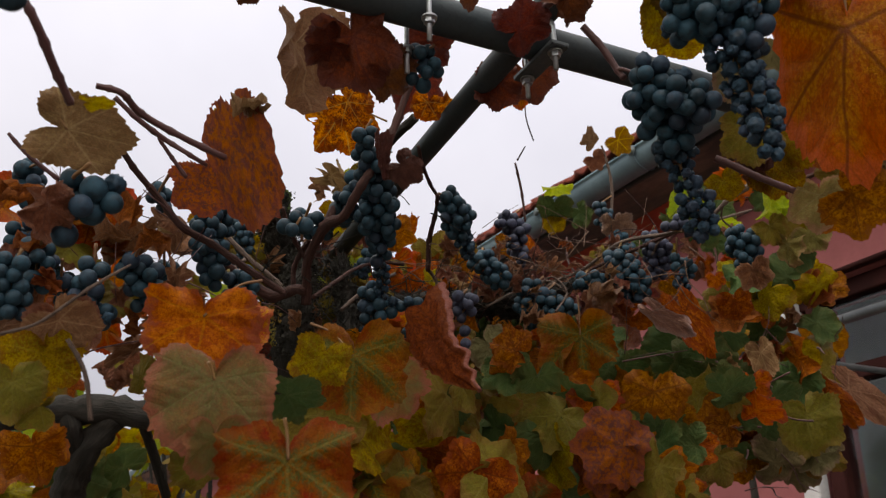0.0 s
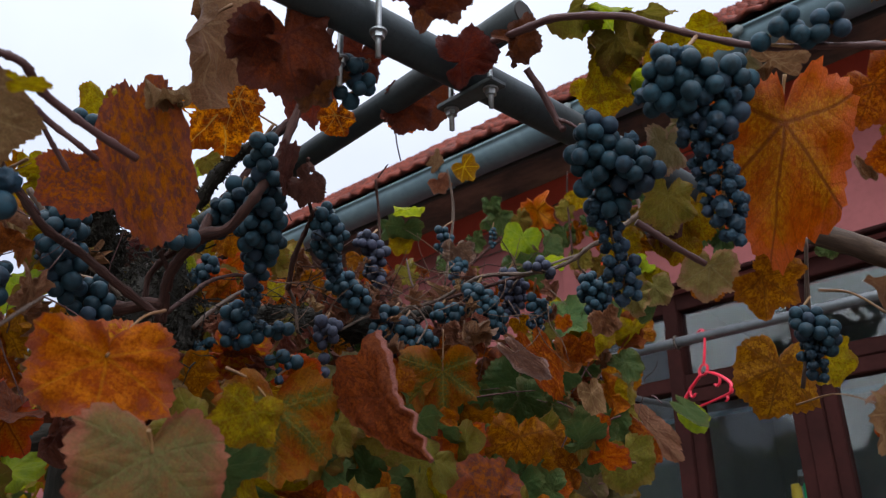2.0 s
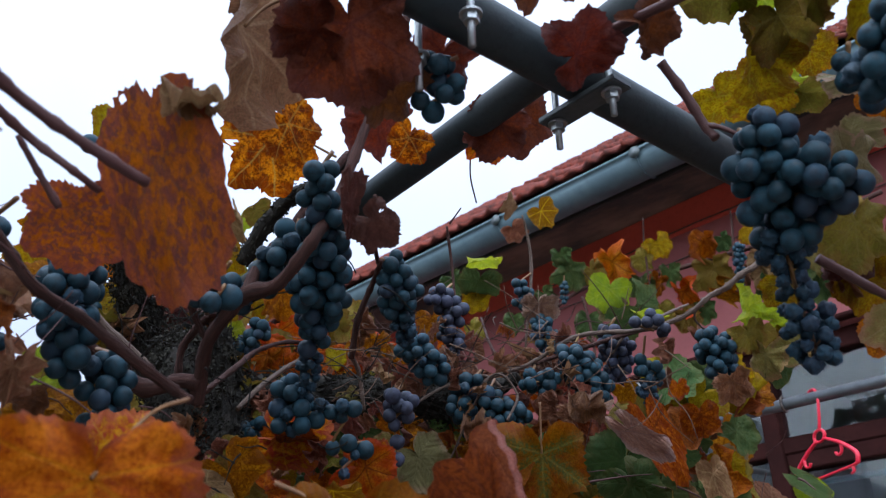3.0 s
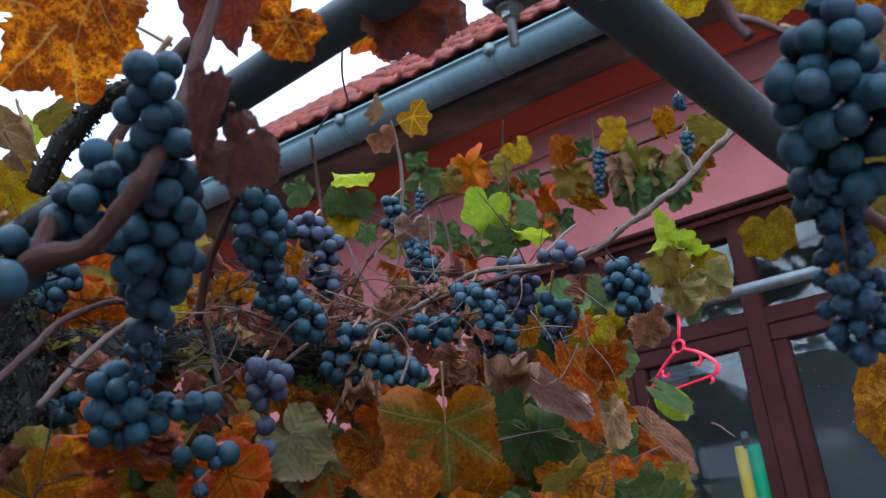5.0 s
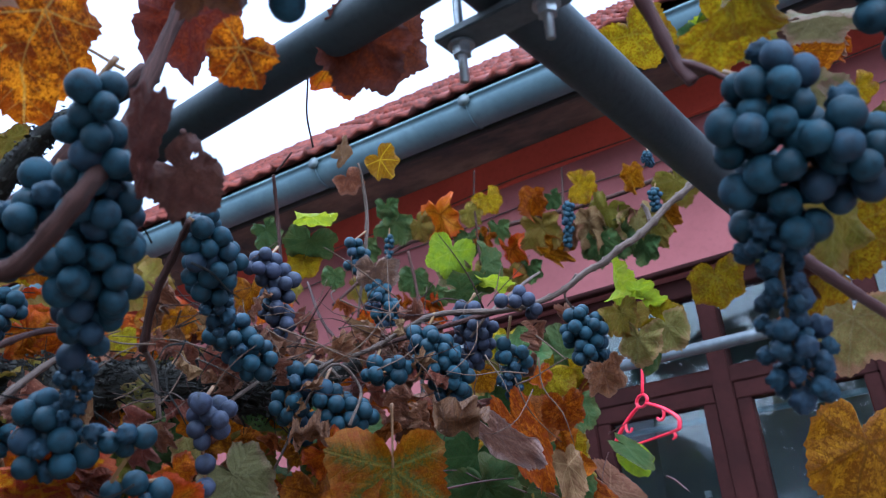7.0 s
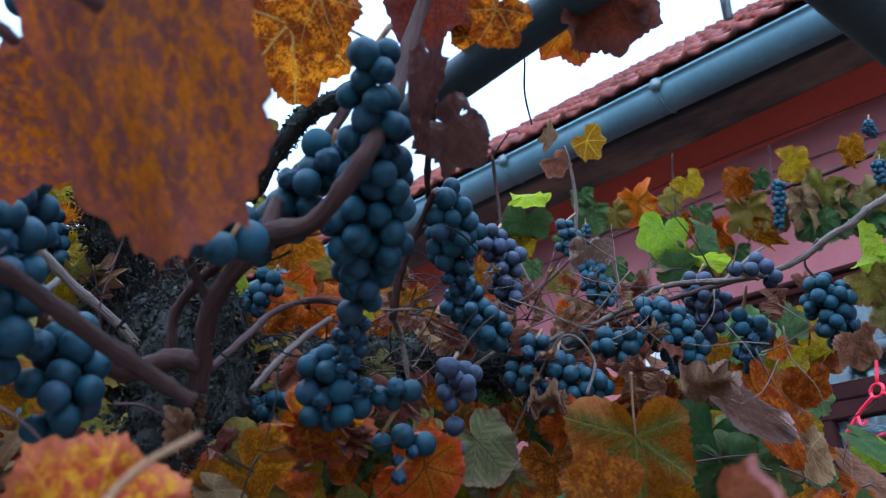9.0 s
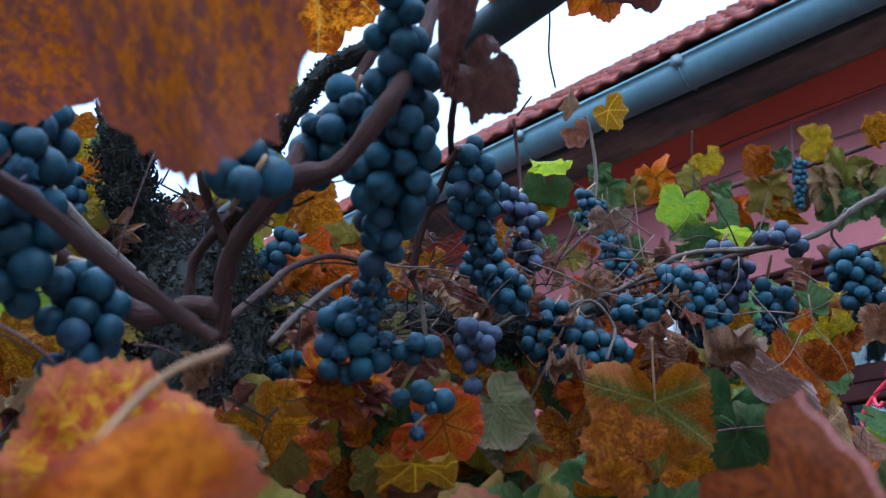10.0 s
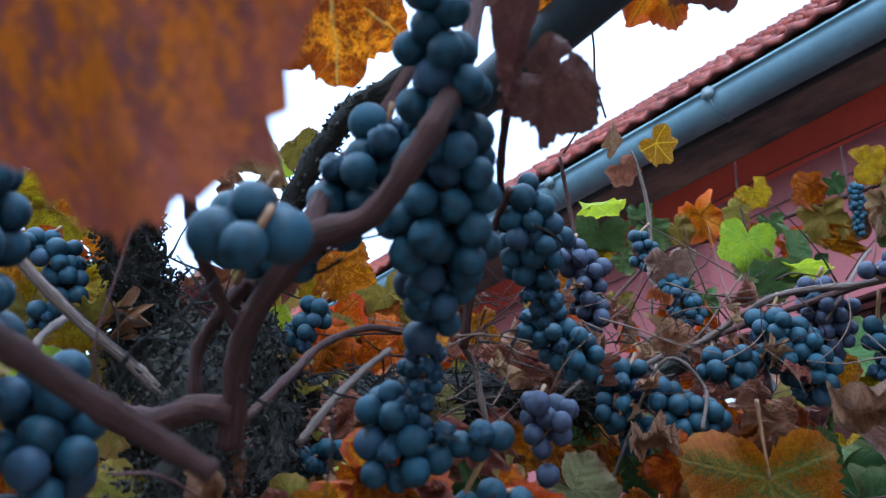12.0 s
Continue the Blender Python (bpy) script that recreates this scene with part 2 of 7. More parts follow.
LEAF = {
    "rust": leaf_material("leaf_rust", (0.085, 0.032, 0.029), (0.160, 0.052, 0.037), (0.09, 0.06, 0.03), (0.31, 0.100, 0.020), (0.19, 0.060, 0.045), 0.75, 0.55, 0.2, glow=0.45, patch=8, vary=0.1, relief_strength=0.35, speck=19.0),
    "orange": leaf_material("leaf_orange", (0.60, 0.23, 0.050), (0.17, 0.034, 0.013), (0.46, 0.33, 0.11), (0.085, 0.022, 0.012), (0.20, 0.05, 0.02), 0.9, 0.6, 0.4, glow=0.62, patch=6, vary=0.3, speck=26.0),
    "ember": leaf_material("leaf_ember", (0.52, 0.16, 0.03), (0.34, 0.085, 0.03), (0.50, 0.26, 0.05), (0.20, 0.045, 0.03), (0.26, 0.08, 0.06), 0.7, 0.8, 0.3, glow=0.4, patch=6, vary=0.3),
    "fire": leaf_material("leaf_fire", (0.52, 0.27, 0.05), (0.38, 0.12, 0.04), (0.62, 0.38, 0.10), (0.30, 0.055, 0.05), (0.42, 0.14, 0.09), 0.95, 0.9, 0.3, glow=0.4, patch=10, vary=0.3, speck=12.0),
    "russet": leaf_material("leaf_russet", (0.155, 0.052, 0.026), (0.10, 0.031, 0.017), (0.12, 0.045, 0.025), (0.30, 0.105, 0.040), (0.32, 0.14, 0.08), 0.55, 0.45, 0.45, shine=0.05, glow=0.68, vary=0.4),
    "rose": leaf_material("leaf_rose", (0.20, 0.080, 0.058), (0.14, 0.050, 0.036), (0.15, 0.06, 0.045), (0.13, 0.045, 0.032), (0.30, 0.15, 0.12), 0.45, 0.4, 0.3, shine=0.2, glow=0.3, vary=0.3),
    "redvein": leaf_material("leaf_red", (0.29, 0.055, 0.018), (0.39, 0.11, 0.018), (0.09, 0.028, 0.02), (0.19, 0.03, 0.015), (0.40, 0.10, 0.06), 0.6, 0.9, 0.75, glow=0.4, patch=7, halo=0.55, halo_col=(0.34, 0.17, 0.015), vary=0.5),
    "maroon": leaf_material("leaf_maroon", (0.105, 0.042, 0.028), (0.17, 0.052, 0.022), (0.06, 0.022, 0.02), (0.05, 0.016, 0.014), (0.09, 0.045, 0.04), 0.7, 0.6, 0.6, glow=0.3, patch=8),
    "curl": leaf_material("leaf_curl", (0.125, 0.058, 0.045), (0.080, 0.034, 0.028), (0.08, 0.042, 0.036), (0.06, 0.027, 0.022), (0.10, 0.055, 0.045), 0.5, 0.4, 0.35, glow=0.3),
    "yellow": leaf_material("leaf_yellow", (0.33, 0.235, 0.022), (0.20, 0.165, 0.025), (0.30, 0.25, 0.05), (0.14, 0.05, 0.015), (0.22, 0.09, 0.03), 0.7, 0.4, 0.35, glow=0.45),
    "gold": leaf_material("leaf_gold", (0.38, 0.145, 0.018), (0.22, 0.070, 0.018), (0.12, 0.045, 0.018), (0.13, 0.032, 0.010), (0.24, 0.09, 0.04), 0.85, 0.6, 0.75, glow=0.4, patch=9),
    "olive": leaf_material("leaf_olive", (0.13, 0.11, 0.025), (0.19, 0.15, 0.035), (0.20, 0.17, 0.06), (0.10, 0.05, 0.02), (0.18, 0.09, 0.04), 0.5, 0.5, 0.4, glow=0.35),
    "green": leaf_material("leaf_green", (0.045, 0.075, 0.028), (0.06, 0.09, 0.03), (0.10, 0.12, 0.05), (0.06, 0.05, 0.02), (0.11, 0.08, 0.03), 0.3, 0.3, 0.4, glow=0.3),
    "lime": leaf_material("leaf_lime", (0.28, 0.33, 0.035), (0.20, 0.27, 0.04), (0.36, 0.38, 0.10), (0.18, 0.15, 0.03), (0.25, 0.20, 0.04), 0.2, 0.2, 0.4, glow=0.45),
    "sage": leaf_material("leaf_sage", (0.150, 0.128, 0.060), (0.118, 0.105, 0.045), (0.19, 0.165, 0.09), (0.13, 0.10, 0.06), (0.24, 0.15, 0.11), 0.3, 0.6, 0.4, glow=0.3),
    "mixed": leaf_material("leaf_mixed", (0.16, 0.030, 0.013), (0.125, 0.047, 0.012), (0.22, 0.20, 0.06), (0.20, 0.074, 0.012), (0.20, 0.07, 0.03), 0.6, 0.5, 0.3, glow=0.4, patch=4.0, halo=0.85, halo_col=(0.045, 0.075, 0.02)),
    "blush": leaf_material("leaf_blush", (0.22, 0.12, 0.05), (0.17, 0.15, 0.06), (0.15, 0.16, 0.06), (0.18, 0.06, 0.04), (0.30, 0.12, 0.08), 0.4, 0.9, 0.4, glow=0.35, halo=0.4, halo_col=(0.10, 0.12, 0.04)),
    "dry": leaf_material("leaf_dry", (0.29, 0.130, 0.080), (0.19, 0.070, 0.042), (0.16, 0.08, 0.06), (0.12, 0.05, 0.035), (0.34, 0.19, 0.135), 0.55, 0.5, 0.6, shine=0.15, glow=0.25, relief_strength=0.9),
    "tan": leaf_material("leaf_tan", (0.22, 0.135, 0.075), (0.155, 0.088, 0.048), (0.30, 0.20, 0.12), (0.12, 0.05, 0.03), (0.22, 0.12, 0.07), 0.45, 0.5, 0.55, shine=0.1, glow=0.28),
    "silver": leaf_material("leaf_silver", (0.42, 0.27, 0.19), (0.28, 0.155, 0.10), (0.22, 0.14, 0.12), (0.18, 0.10, 0.08), (0.48, 0.38, 0.34), 0.5, 0.5, 0.6, shine=0.15, glow=0.15, relief_strength=0.9),
    "pale": leaf_material("leaf_pale", (0.31, 0.26, 0.105), (0.20, 0.175, 0.06), (0.32, 0.27, 0.14), (0.22, 0.11, 0.05), (0.36, 0.20, 0.13), 0.4, 0.7, 0.4, glow=0.4),
    "amber": leaf_material("leaf_amber", (0.16, 0.07, 0.02), (0.22, 0.10, 0.02), (0.50, 0.33, 0.05), (0.12, 0.05, 0.02), (0.20, 0.11, 0.04), 0.5, 0.4, 0.9, glow=0.4),
}


def grape_material(name, skin, bloom, amount):
    m, nt, bsdf, out = fresh(name)
    co = nt.nodes.new("ShaderNodeTexCoord")
    info = nt.nodes.new("ShaderNodeObjectInfo")
    w = calc(nt, "MULTIPLY", info.outputs["Random"], 80.0)
    broad = noise_of(nt, co.outputs["Object"], 2.6, 4, 0.62, w)
    fine = noise_of(nt, co.outputs["Object"], 22.0, 4, 0.7, w)
    f = calc(nt, "MULTIPLY", smooth(nt, calc(nt, "MULTIPLY_ADD", fine, 0.45, broad), 0.52, 0.86), amount)
    f = calc(nt, "MULTIPLY", f, calc(nt, "MULTIPLY_ADD", calc(nt, "FRACT", calc(nt, "MULTIPLY", info.outputs["Random"], 5.7)), 0.7, 0.6))
    c = blend(nt, f, skin, bloom)
    hue = calc(nt, "FRACT", calc(nt, "MULTIPLY", info.outputs["Random"], 11.3))
    c = blend(nt, calc(nt, "MULTIPLY", smooth(nt, hue, 0.75, 1.0), 0.35), c, (0.034, 0.036, 0.07))
    nt.links.new(c, bsdf.inputs["Base Color"])
    nt.links.new(calc(nt, "MULTIPLY_ADD", f, 0.25, 0.48), bsdf.inputs["Roughness"])
    bsdf.inputs["Specular IOR Level"].default_value = 0.28
    bump(nt, fine, 0.12, 0.0006, bsdf)
    return m


GRAPE = grape_material("grape_skin", (0.004, 0.014, 0.021), (0.017, 0.051, 0.074), 0.9)
GRAPE_PURPLE = grape_material("grape_purple", (0.014, 0.016, 0.027), (0.044, 0.050, 0.082), 0.9)
RAISIN = grape_material("grape_withered", (0.006, 0.014, 0.022), (0.020, 0.050, 0.08), 0.9)
CANE = bark_surface("vine_cane", (0.088, 0.038, 0.029), (0.036, 0.018, 0.015), 0.8, 1.0, 1.0, 0.004)
CANE_GREY = bark_surface("grey_cane", (0.18, 0.125, 0.095), (0.075, 0.05, 0.04), 0.7, 1.0, 1.0, 0.003)
TWIG = bark_surface("dry_twig", (0.17, 0.105, 0.07), (0.09, 0.052, 0.035), 0.7, 1.0, 0.5, 0.001)
CANE_RED = bark_surface("red_cane", (0.12, 0.058, 0.052), (0.08, 0.038, 0.038), 0.5, 1.0, 0.5, 0.001)
STEM = surface("petiole", (0.22, 0.12, 0.04), (0.15, 0.07, 0.035), 20, 0.6, 0, 160, 0.3, 0.001, 0.2)
BARK = bark_surface("old_bark", (0.046, 0.040, 0.033), (0.020, 0.019, 0.016), 0.9, 1.6, 1.0, 0.006)
MOSS = surface("bark_moss", (0.019, 0.017, 0.014), (0.040, 0.037, 0.028), 60, 0.95, 0, 300, 0.3, 0.001, 0.3, spec=0.1)
PIPE = surface("painted_pipe", (0.024, 0.036, 0.041), (0.036, 0.041, 0.042), 9, 0.6, 0.3, 180, 0.35, 0.001, 0.3)
PLATE = surface("clamp_steel", (0.10, 0.11, 0.115), (0.07, 0.078, 0.08), 40, 0.5, 0.5, 200, 0.2, 0.0005, 0.3)
POLE = bark_surface("weathered_pole", (0.095, 0.062, 0.042), (0.05, 0.034, 0.026), 0.75, 1.0, 0.7, 0.002)
ZINC = surface("zinc", (0.42, 0.44, 0.45), (0.30, 0.31, 0.32), 60, 0.42, 0.85, 300, 0.25, 0.0005, 0.2)
GUTTER = surface("gutter_zinc", (0.115, 0.165, 0.185), (0.080, 0.122, 0.142), 5, 0.6, 0.2, 45, 0.12, 0.002, 0.2)
RAILM = surface("galvanised_rail", (0.15, 0.16, 0.165), (0.10, 0.11, 0.115), 12, 0.45, 0.5, 90, 0.2, 0.001, 0.3)
WALL = surface("pink_render", (0.275, 0.083, 0.082), (0.195, 0.057, 0.057), 1.6, 0.85, 0, 55, 0.35, 0.003, 0.12)
BAND = surface("red_paint", (0.58, 0.075, 0.045), (0.47, 0.06, 0.038), 2.0, 0.7, 0, 50, 0.25, 0.003, 0.15)
SOFFIT = surface("soffit_board", (0.21, 0.125, 0.09), (0.045, 0.036, 0.036), 2.4, 0.85, 0, 14, 0.4, 0.004, 0.45, (2.2, 1, 1))
# near-black tone with shade painted in, for the fascia and the pipe's hollow
EAVES_SHADE = surface("shade_dark", (0.045, 0.038, 0.036), (0.025, 0.022, 0.022), 3.0, 0.85, 0, 30, 0.3, 0.003, 0.3, (1, 0.3, 1))
TILE = surface("roof_tile", (0.21, 0.036, 0.017), (0.055, 0.018, 0.014), 16, 0.85, 0, 45, 0.6, 0.006, 0.5)
FRAME = surface("brown_frame", (0.034, 0.010, 0.0085), (0.022, 0.0075, 0.0065), 6, 0.75, 0, 60, 0.15, 0.001, 0.2, spec=0.06)
WHITE = surface("white_trim", (0.55, 0.53, 0.52), (0.45, 0.43, 0.42), 6, 0.6, 0, 60, 0.15, 0.001, 0.2)
RED_PLASTIC = surface("red_plastic", (0.62, 0.012, 0.04), (0.56, 0.010, 0.035), 10, 0.35, 0, 80, 0.05, 0.0005, 0.05, spec=0.5)
YELLOW_PLASTIC = surface("yellow_cloth", (0.62, 0.42, 0.03), (0.55, 0.36, 0.03), 10, 0.6, 0, 80, 0.2, 0.001, 0.1)
GREEN_CLOTH = surface("green_cloth", (0.015, 0.32, 0.13), (0.012, 0.26, 0.10), 10, 0.6, 0, 80, 0.2, 0.001, 0.1)
TEAL = surface("teal_cord", (0.02, 0.32, 0.36), (0.015, 0.26, 0.30), 10, 0.5, 0, 80, 0.1, 0.001, 0.1)
EARTH = surface("yard_concrete", (0.20, 0.18, 0.16), (0.14, 0.125, 0.11), 1.2, 0.9, 0, 40, 0.4, 0.004, 0.3)
ROD = surface("blue_grey_rod", (0.17, 0.25, 0.29), (0.11, 0.17, 0.20), 12, 0.4, 0.3, 90, 0.2, 0.001, 0.2)
WIRE = surface("rusty_wire", (0.10, 0.075, 0.06), (0.06, 0.05, 0.045), 40, 0.6, 0.6, 200, 0.2, 0.0005, 0.2)
INTERIOR = surface("room_plaster", (0.20, 0.21, 0.20), (0.14, 0.15, 0.145), 2, 0.9, 0, 40, 0.2, 0.002, 0.1)

GLASS, gnt, gb, go = fresh("window_glass")
gb.inputs["Base Color"].default_value = (0.82, 0.90, 0.92, 1)
gb.inputs["Roughness"].default_value = 0.015
gb.inputs["IOR"].default_value = 1.34
gb.inputs["Transmission Weight"].default_value = 1.0

CAP = surface("bracket_cap", (0.075, 0.090, 0.088), (0.05, 0.065, 0.065), 40, 0.5, 0.0, 200, 0.15, 0.0005, 0.3)

# ---- builders ----
def finish(name, bm, material, smooth_faces=True):
    me = bpy.data.meshes.new(name)
    bm.normal_update()
    bm.to_mesh(me)
    bm.free()
    me.materials.append(material)
    if smooth_faces:
        me.polygons.foreach_set("use_smooth", [True] * len(me.polygons))
    return me


def part(name, bm, material, parent=None, label="", smooth_faces=True):
    ob = new(name, finish(name, bm, material, smooth_faces))
    ob.parent = parent
    return tagged(ob, label)


def thing(name, label, category, group="", kind="", at=(0, 0, 0)):
    ob = new(name)
    ob.empty_display_size = 0.05
    ob.location = at
    return tagged(ob, label, category, group, kind)


def add_box(bm, lo, hi, bevel=0.0):
    made = bmesh.ops.create_cube(bm, size=1.0)["verts"]
    c, s = [(a + b) / 2 for a, b in zip(lo, hi)], [abs(b - a) for a, b in zip(lo, hi)]
    for v in made:
        v.co = Vector((c[0] + v.co.x * s[0], c[1] + v.co.y * s[1], c[2] + v.co.z * s[2]))
    if bevel:
        edges = list({e for v in made for e in v.link_edges})
        bmesh.ops.bevel(bm, geom=edges, offset=bevel, segments=2, affect="EDGES")
    return bm


def box(lo, hi, bevel=0.0):
    return add_box(bmesh.new(), lo, hi, bevel)


def curve_points(pts, n):
    """Catmull-Rom through rows of (x, y, z, radius)."""
    p = [Vector(q) for q in pts]
    p = [p[0] * 2 - p[1]] + p + [p[-1] * 2 - p[-2]]
    out = []
    for i in range(1, len(p) - 2):
        for k in range(n):
            t = k / n
            out.append(0.5 * ((2 * p[i]) + (p[i + 1] - p[i - 1]) * t + (2 * p[i - 1] - 5 * p[i] + 4 * p[i + 1] - p[i + 2]) * t * t + (3 * p[i] - p[i - 1] - 3 * p[i + 1] + p[i + 2]) * t ** 3))
    out.append(p[-2])
    return out


def tube(pts, sides=8, n=6, rough=0.0, seed=0, bm=None, nodes=0.0):
    """A round body swept along rows of (x, y, z, radius), with uneven skin and swollen nodes."""
    bm = bm or bmesh.new()
    path = curve_points([tuple(q) for q in pts], n) if len(pts) > 2 or n > 1 else [Vector(q) for q in pts]
    rings, ref = [], None
    lay = bm.loops.layers.uv.get("skin") or bm.loops.layers.uv.new("skin")
    run, back = 0.0, None
    runs = []
    for i, q in enumerate(path):
        run += 0.0 if back is None else Vector((q - back)[:3]).length
        back = q
        runs.append(run)
        a, b = path[max(i - 1, 0)], path[min(i + 1, len(path) - 1)]
        d = Vector((b - a)[:3])
        d = d.normalized() if d.length > 1e-9 else Vector((0, 0, 1))
        if ref is None:
            ref = d.orthogonal().normalized()
        ref = (ref - d * ref.dot(d)).normalized()
        side = d.cross(ref)
        ring = []
        for k in range(sides):
            ang = 2 * math.pi * k / sides
            way = ref * math.cos(ang) + side * math.sin(ang)
            r = q[3]
            if rough:
                r *= 1 + rough * noise.noise(Vector((q[0], q[1], q[2])) * 70 + way * 1.7 + Vector((seed * 7.1, 0, 0)))
            if nodes:
                r *= 1 + nodes * max(0.0, math.cos(i * 1.05 + seed)) ** 6
            ring.append(bm.verts.new(Vector(q[:3]) + way * r))
        rings.append(ring)
    for j, (a, b) in enumerate(zip(rings, rings[1:])):
        for k in range(sides):
            f = bm.faces.new((a[k], a[(k + 1) % sides], b[(k + 1) % sides], b[k]))
            for loop, uv in zip(f.loops, ((k, j), (k + 1, j), (k + 1, j + 1), (k, j + 1))):
                loop[lay].uv = (uv[0] / sides, runs[uv[1]] + seed * 0.37)
    bm.faces.new(list(reversed(rings[0])))
    bm.faces.new(rings[-1])
    return bm


def leaf_radius(a, lobe, rng, sinus=0.8):
    """The outline of a vine leaf, by the angle from its tip."""
    r = 0.34
    for centre, height, spread in ((0.0, 0.27, 0.40), (0.91, 0.24, 0.36), (1.88, 0.19, 0.42)):
        r += height * (lobe * math.exp(-((abs(a) - centre) / spread) ** 2) + (1 - lobe) * 0.75 * math.exp(-((abs(a) - centre) / (spread * 1.9)) ** 2))
    gap = max(0.0, (abs(a) - 2.45) / 0.69)
    return r * (1 - sinus * gap ** 1.4)


def leaf_mesh(name, material, seed, cup=0.15, fold=0.1, bend=0.0, crumple=0.05, lobe=0.6, holes=0, aspect=1.0, sinus=0.8, coarse=False):
    rng = random.Random(seed)
    n, rings = (64, 6) if coarse else (92, 8)
    fr = [0.14, 0.36, 0.58, 0.78, 0.93, 1.0] if coarse else [0.10, 0.24, 0.40, 0.56, 0.71, 0.84, 0.94, 1.0]
    off = Vector((rng.uniform(-50, 50), rng.uniform(-50, 50), rng.uniform(-50, 50)))
    droop = rng.uniform(0.6, 1.3)
    bm = bmesh.new()
    uvs = {}

    def place(x, y, f):
        a = math.atan2(x, y)
        rr = math.hypot(x, y)
        pleat = 0.028 * rr * math.cos(abs(a) * 6.7) * (1 if abs(a) < 2.3 else 0.3)
        z = pleat + fold * abs(x) - cup * rr * rr * droop
        q = Vector((x, y, 0))
        z += crumple * (noise.noise(q * 3.1 + off) + 0.55 * noise.noise(q * 7.5 + off) * (0.4 + f))
        z += 0.6 * crumple * f ** 3 * math.sin(a * 7 + seed) + (0.10 + crumple) * f ** 4 * noise.noise(Vector((math.sin(a) * 1.6, math.cos(a) * 1.6, seed * 0.7)))
        px = x * (1 - min(0.25, crumple * 0.8) * f)
        if crumple >= 0.15:
            px *= 0.66
            z += 0.13 * (0.35 + f) * math.sin(x * 12 + seed + 2.6 * noise.noise(q * 2.3 + off)) + 0.10 * f * noise.noise(q * 5.0 + off)
            y *= 1.0 + 0.12 * noise.noise(q * 3.3 - off)
        py = y
        if bend:
            k = bend
            px, z = math.sin(k * px) / k + math.sin(k * px) * -z, (1 - math.cos(k * px)) / k + math.cos(k * px) * z
        return Vector((px, py * aspect, z))

    v0 = bm.verts.new(place(0, 0, 0))
    uvs[v0] = (0, 0, 0)
    grid = []
    asym = rng.uniform(-0.08, 0.08)
    for j, f in enumerate(fr):
        ring = []
        for k in range(n):
            a = -math.pi + 2 * math.pi * (k + 0.5) / n
            r = leaf_radius(a, lobe, rng, sinus) * (1 + asym * math.sin(a)) * (1 + 0.13 * noise.noise(Vector((math.sin(a) * 2, math.cos(a) * 2, seed * 1.3))) + 0.07 * noise.noise(Vector((math.sin(a) * 6, math.cos(a) * 6, seed * 2.1))))
            tooth = (0.017 if k % 2 else -0.015) * max(0.0, 0.7 + 1.3 * noise.noise(Vector((k * 0.37, seed * 1.7, 0)))) + 0.022 * noise.noise(Vector((k * 0.8, seed * 0.9, 5)))
            r = r * f + (tooth if f == 1.0 else (tooth * 0.35 if f > 0.9 else 0))
            x, y = r * math.sin(a), r * math.cos(a)
            v = bm.verts.new(place(x, y, f))
            uvs[v] = (x, y, f)
            ring.append(v)
        grid.append(ring)
    for k in range(n):
        bm.faces.new((v0, grid[0][(k + 1) % n], grid[0][k]))
        for j in range(rings - 1):
            bm.faces.new((grid[j][k], grid[j][(k + 1) % n], grid[j + 1][(k + 1) % n], grid[j + 1][k]))
    lay, lay2 = bm.loops.layers.uv.new("leaf"), bm.loops.layers.uv.new("rim")
    for face in bm.faces:
        for loop in face.loops:
            x, y, f = uvs[loop.vert]
            loop[lay].uv, loop[lay2].uv = (x, y), (f, 0)
    if holes:
        gone = set()
        for _ in range(holes):
            j, k = rng.randrange(2, 6), rng.randrange(n)
            c = grid[j][k].co.copy()
            rad = rng.uniform(0.02, 0.05)
            gone |= {f for f in bm.faces if (f.calc_center_median() - c).length < rad}
        bmesh.ops.delete(bm, geom=list(gone), context="FACES")
    return finish(name, bm, material)


VINE = thing("grapevine", "autumn grapevine with orange and brown leaves over a pipe pergola", "grapevine")
SHAPES = {}
COARSE = {}


def leaf(kind, at, turn, width, seed, cup=0.15, fold=0.1, bend=0.0, crumple=0.06, lobe=0.6, stalk=None, holes=0, aspect=1.0, vine=None, own=True, label="", sinus=0.8):
    """One leaf, its stalk's end at `at`, its tip along its own y, width metres wide."""
    key = (kind, seed if own else seed % 4, cup, fold, bend, crumple, lobe, holes, aspect, sinus)
    if key not in SHAPES:
        SHAPES[key] = leaf_mesh("leaf_blade", LEAF[kind], key[1], cup, fold, bend, crumple, lobe, holes, aspect, sinus)
    ob = new("leaf", SHAPES[key])
    ob.parent = vine or VINE
    ob.matrix_basis = pose(*at, *turn) @ Matrix.Scale(width, 4)
    if label:
        tagged(ob, label)
    if stalk:
        petiole(at, stalk, max(0.0011, width * 0.011), vine)
    return ob


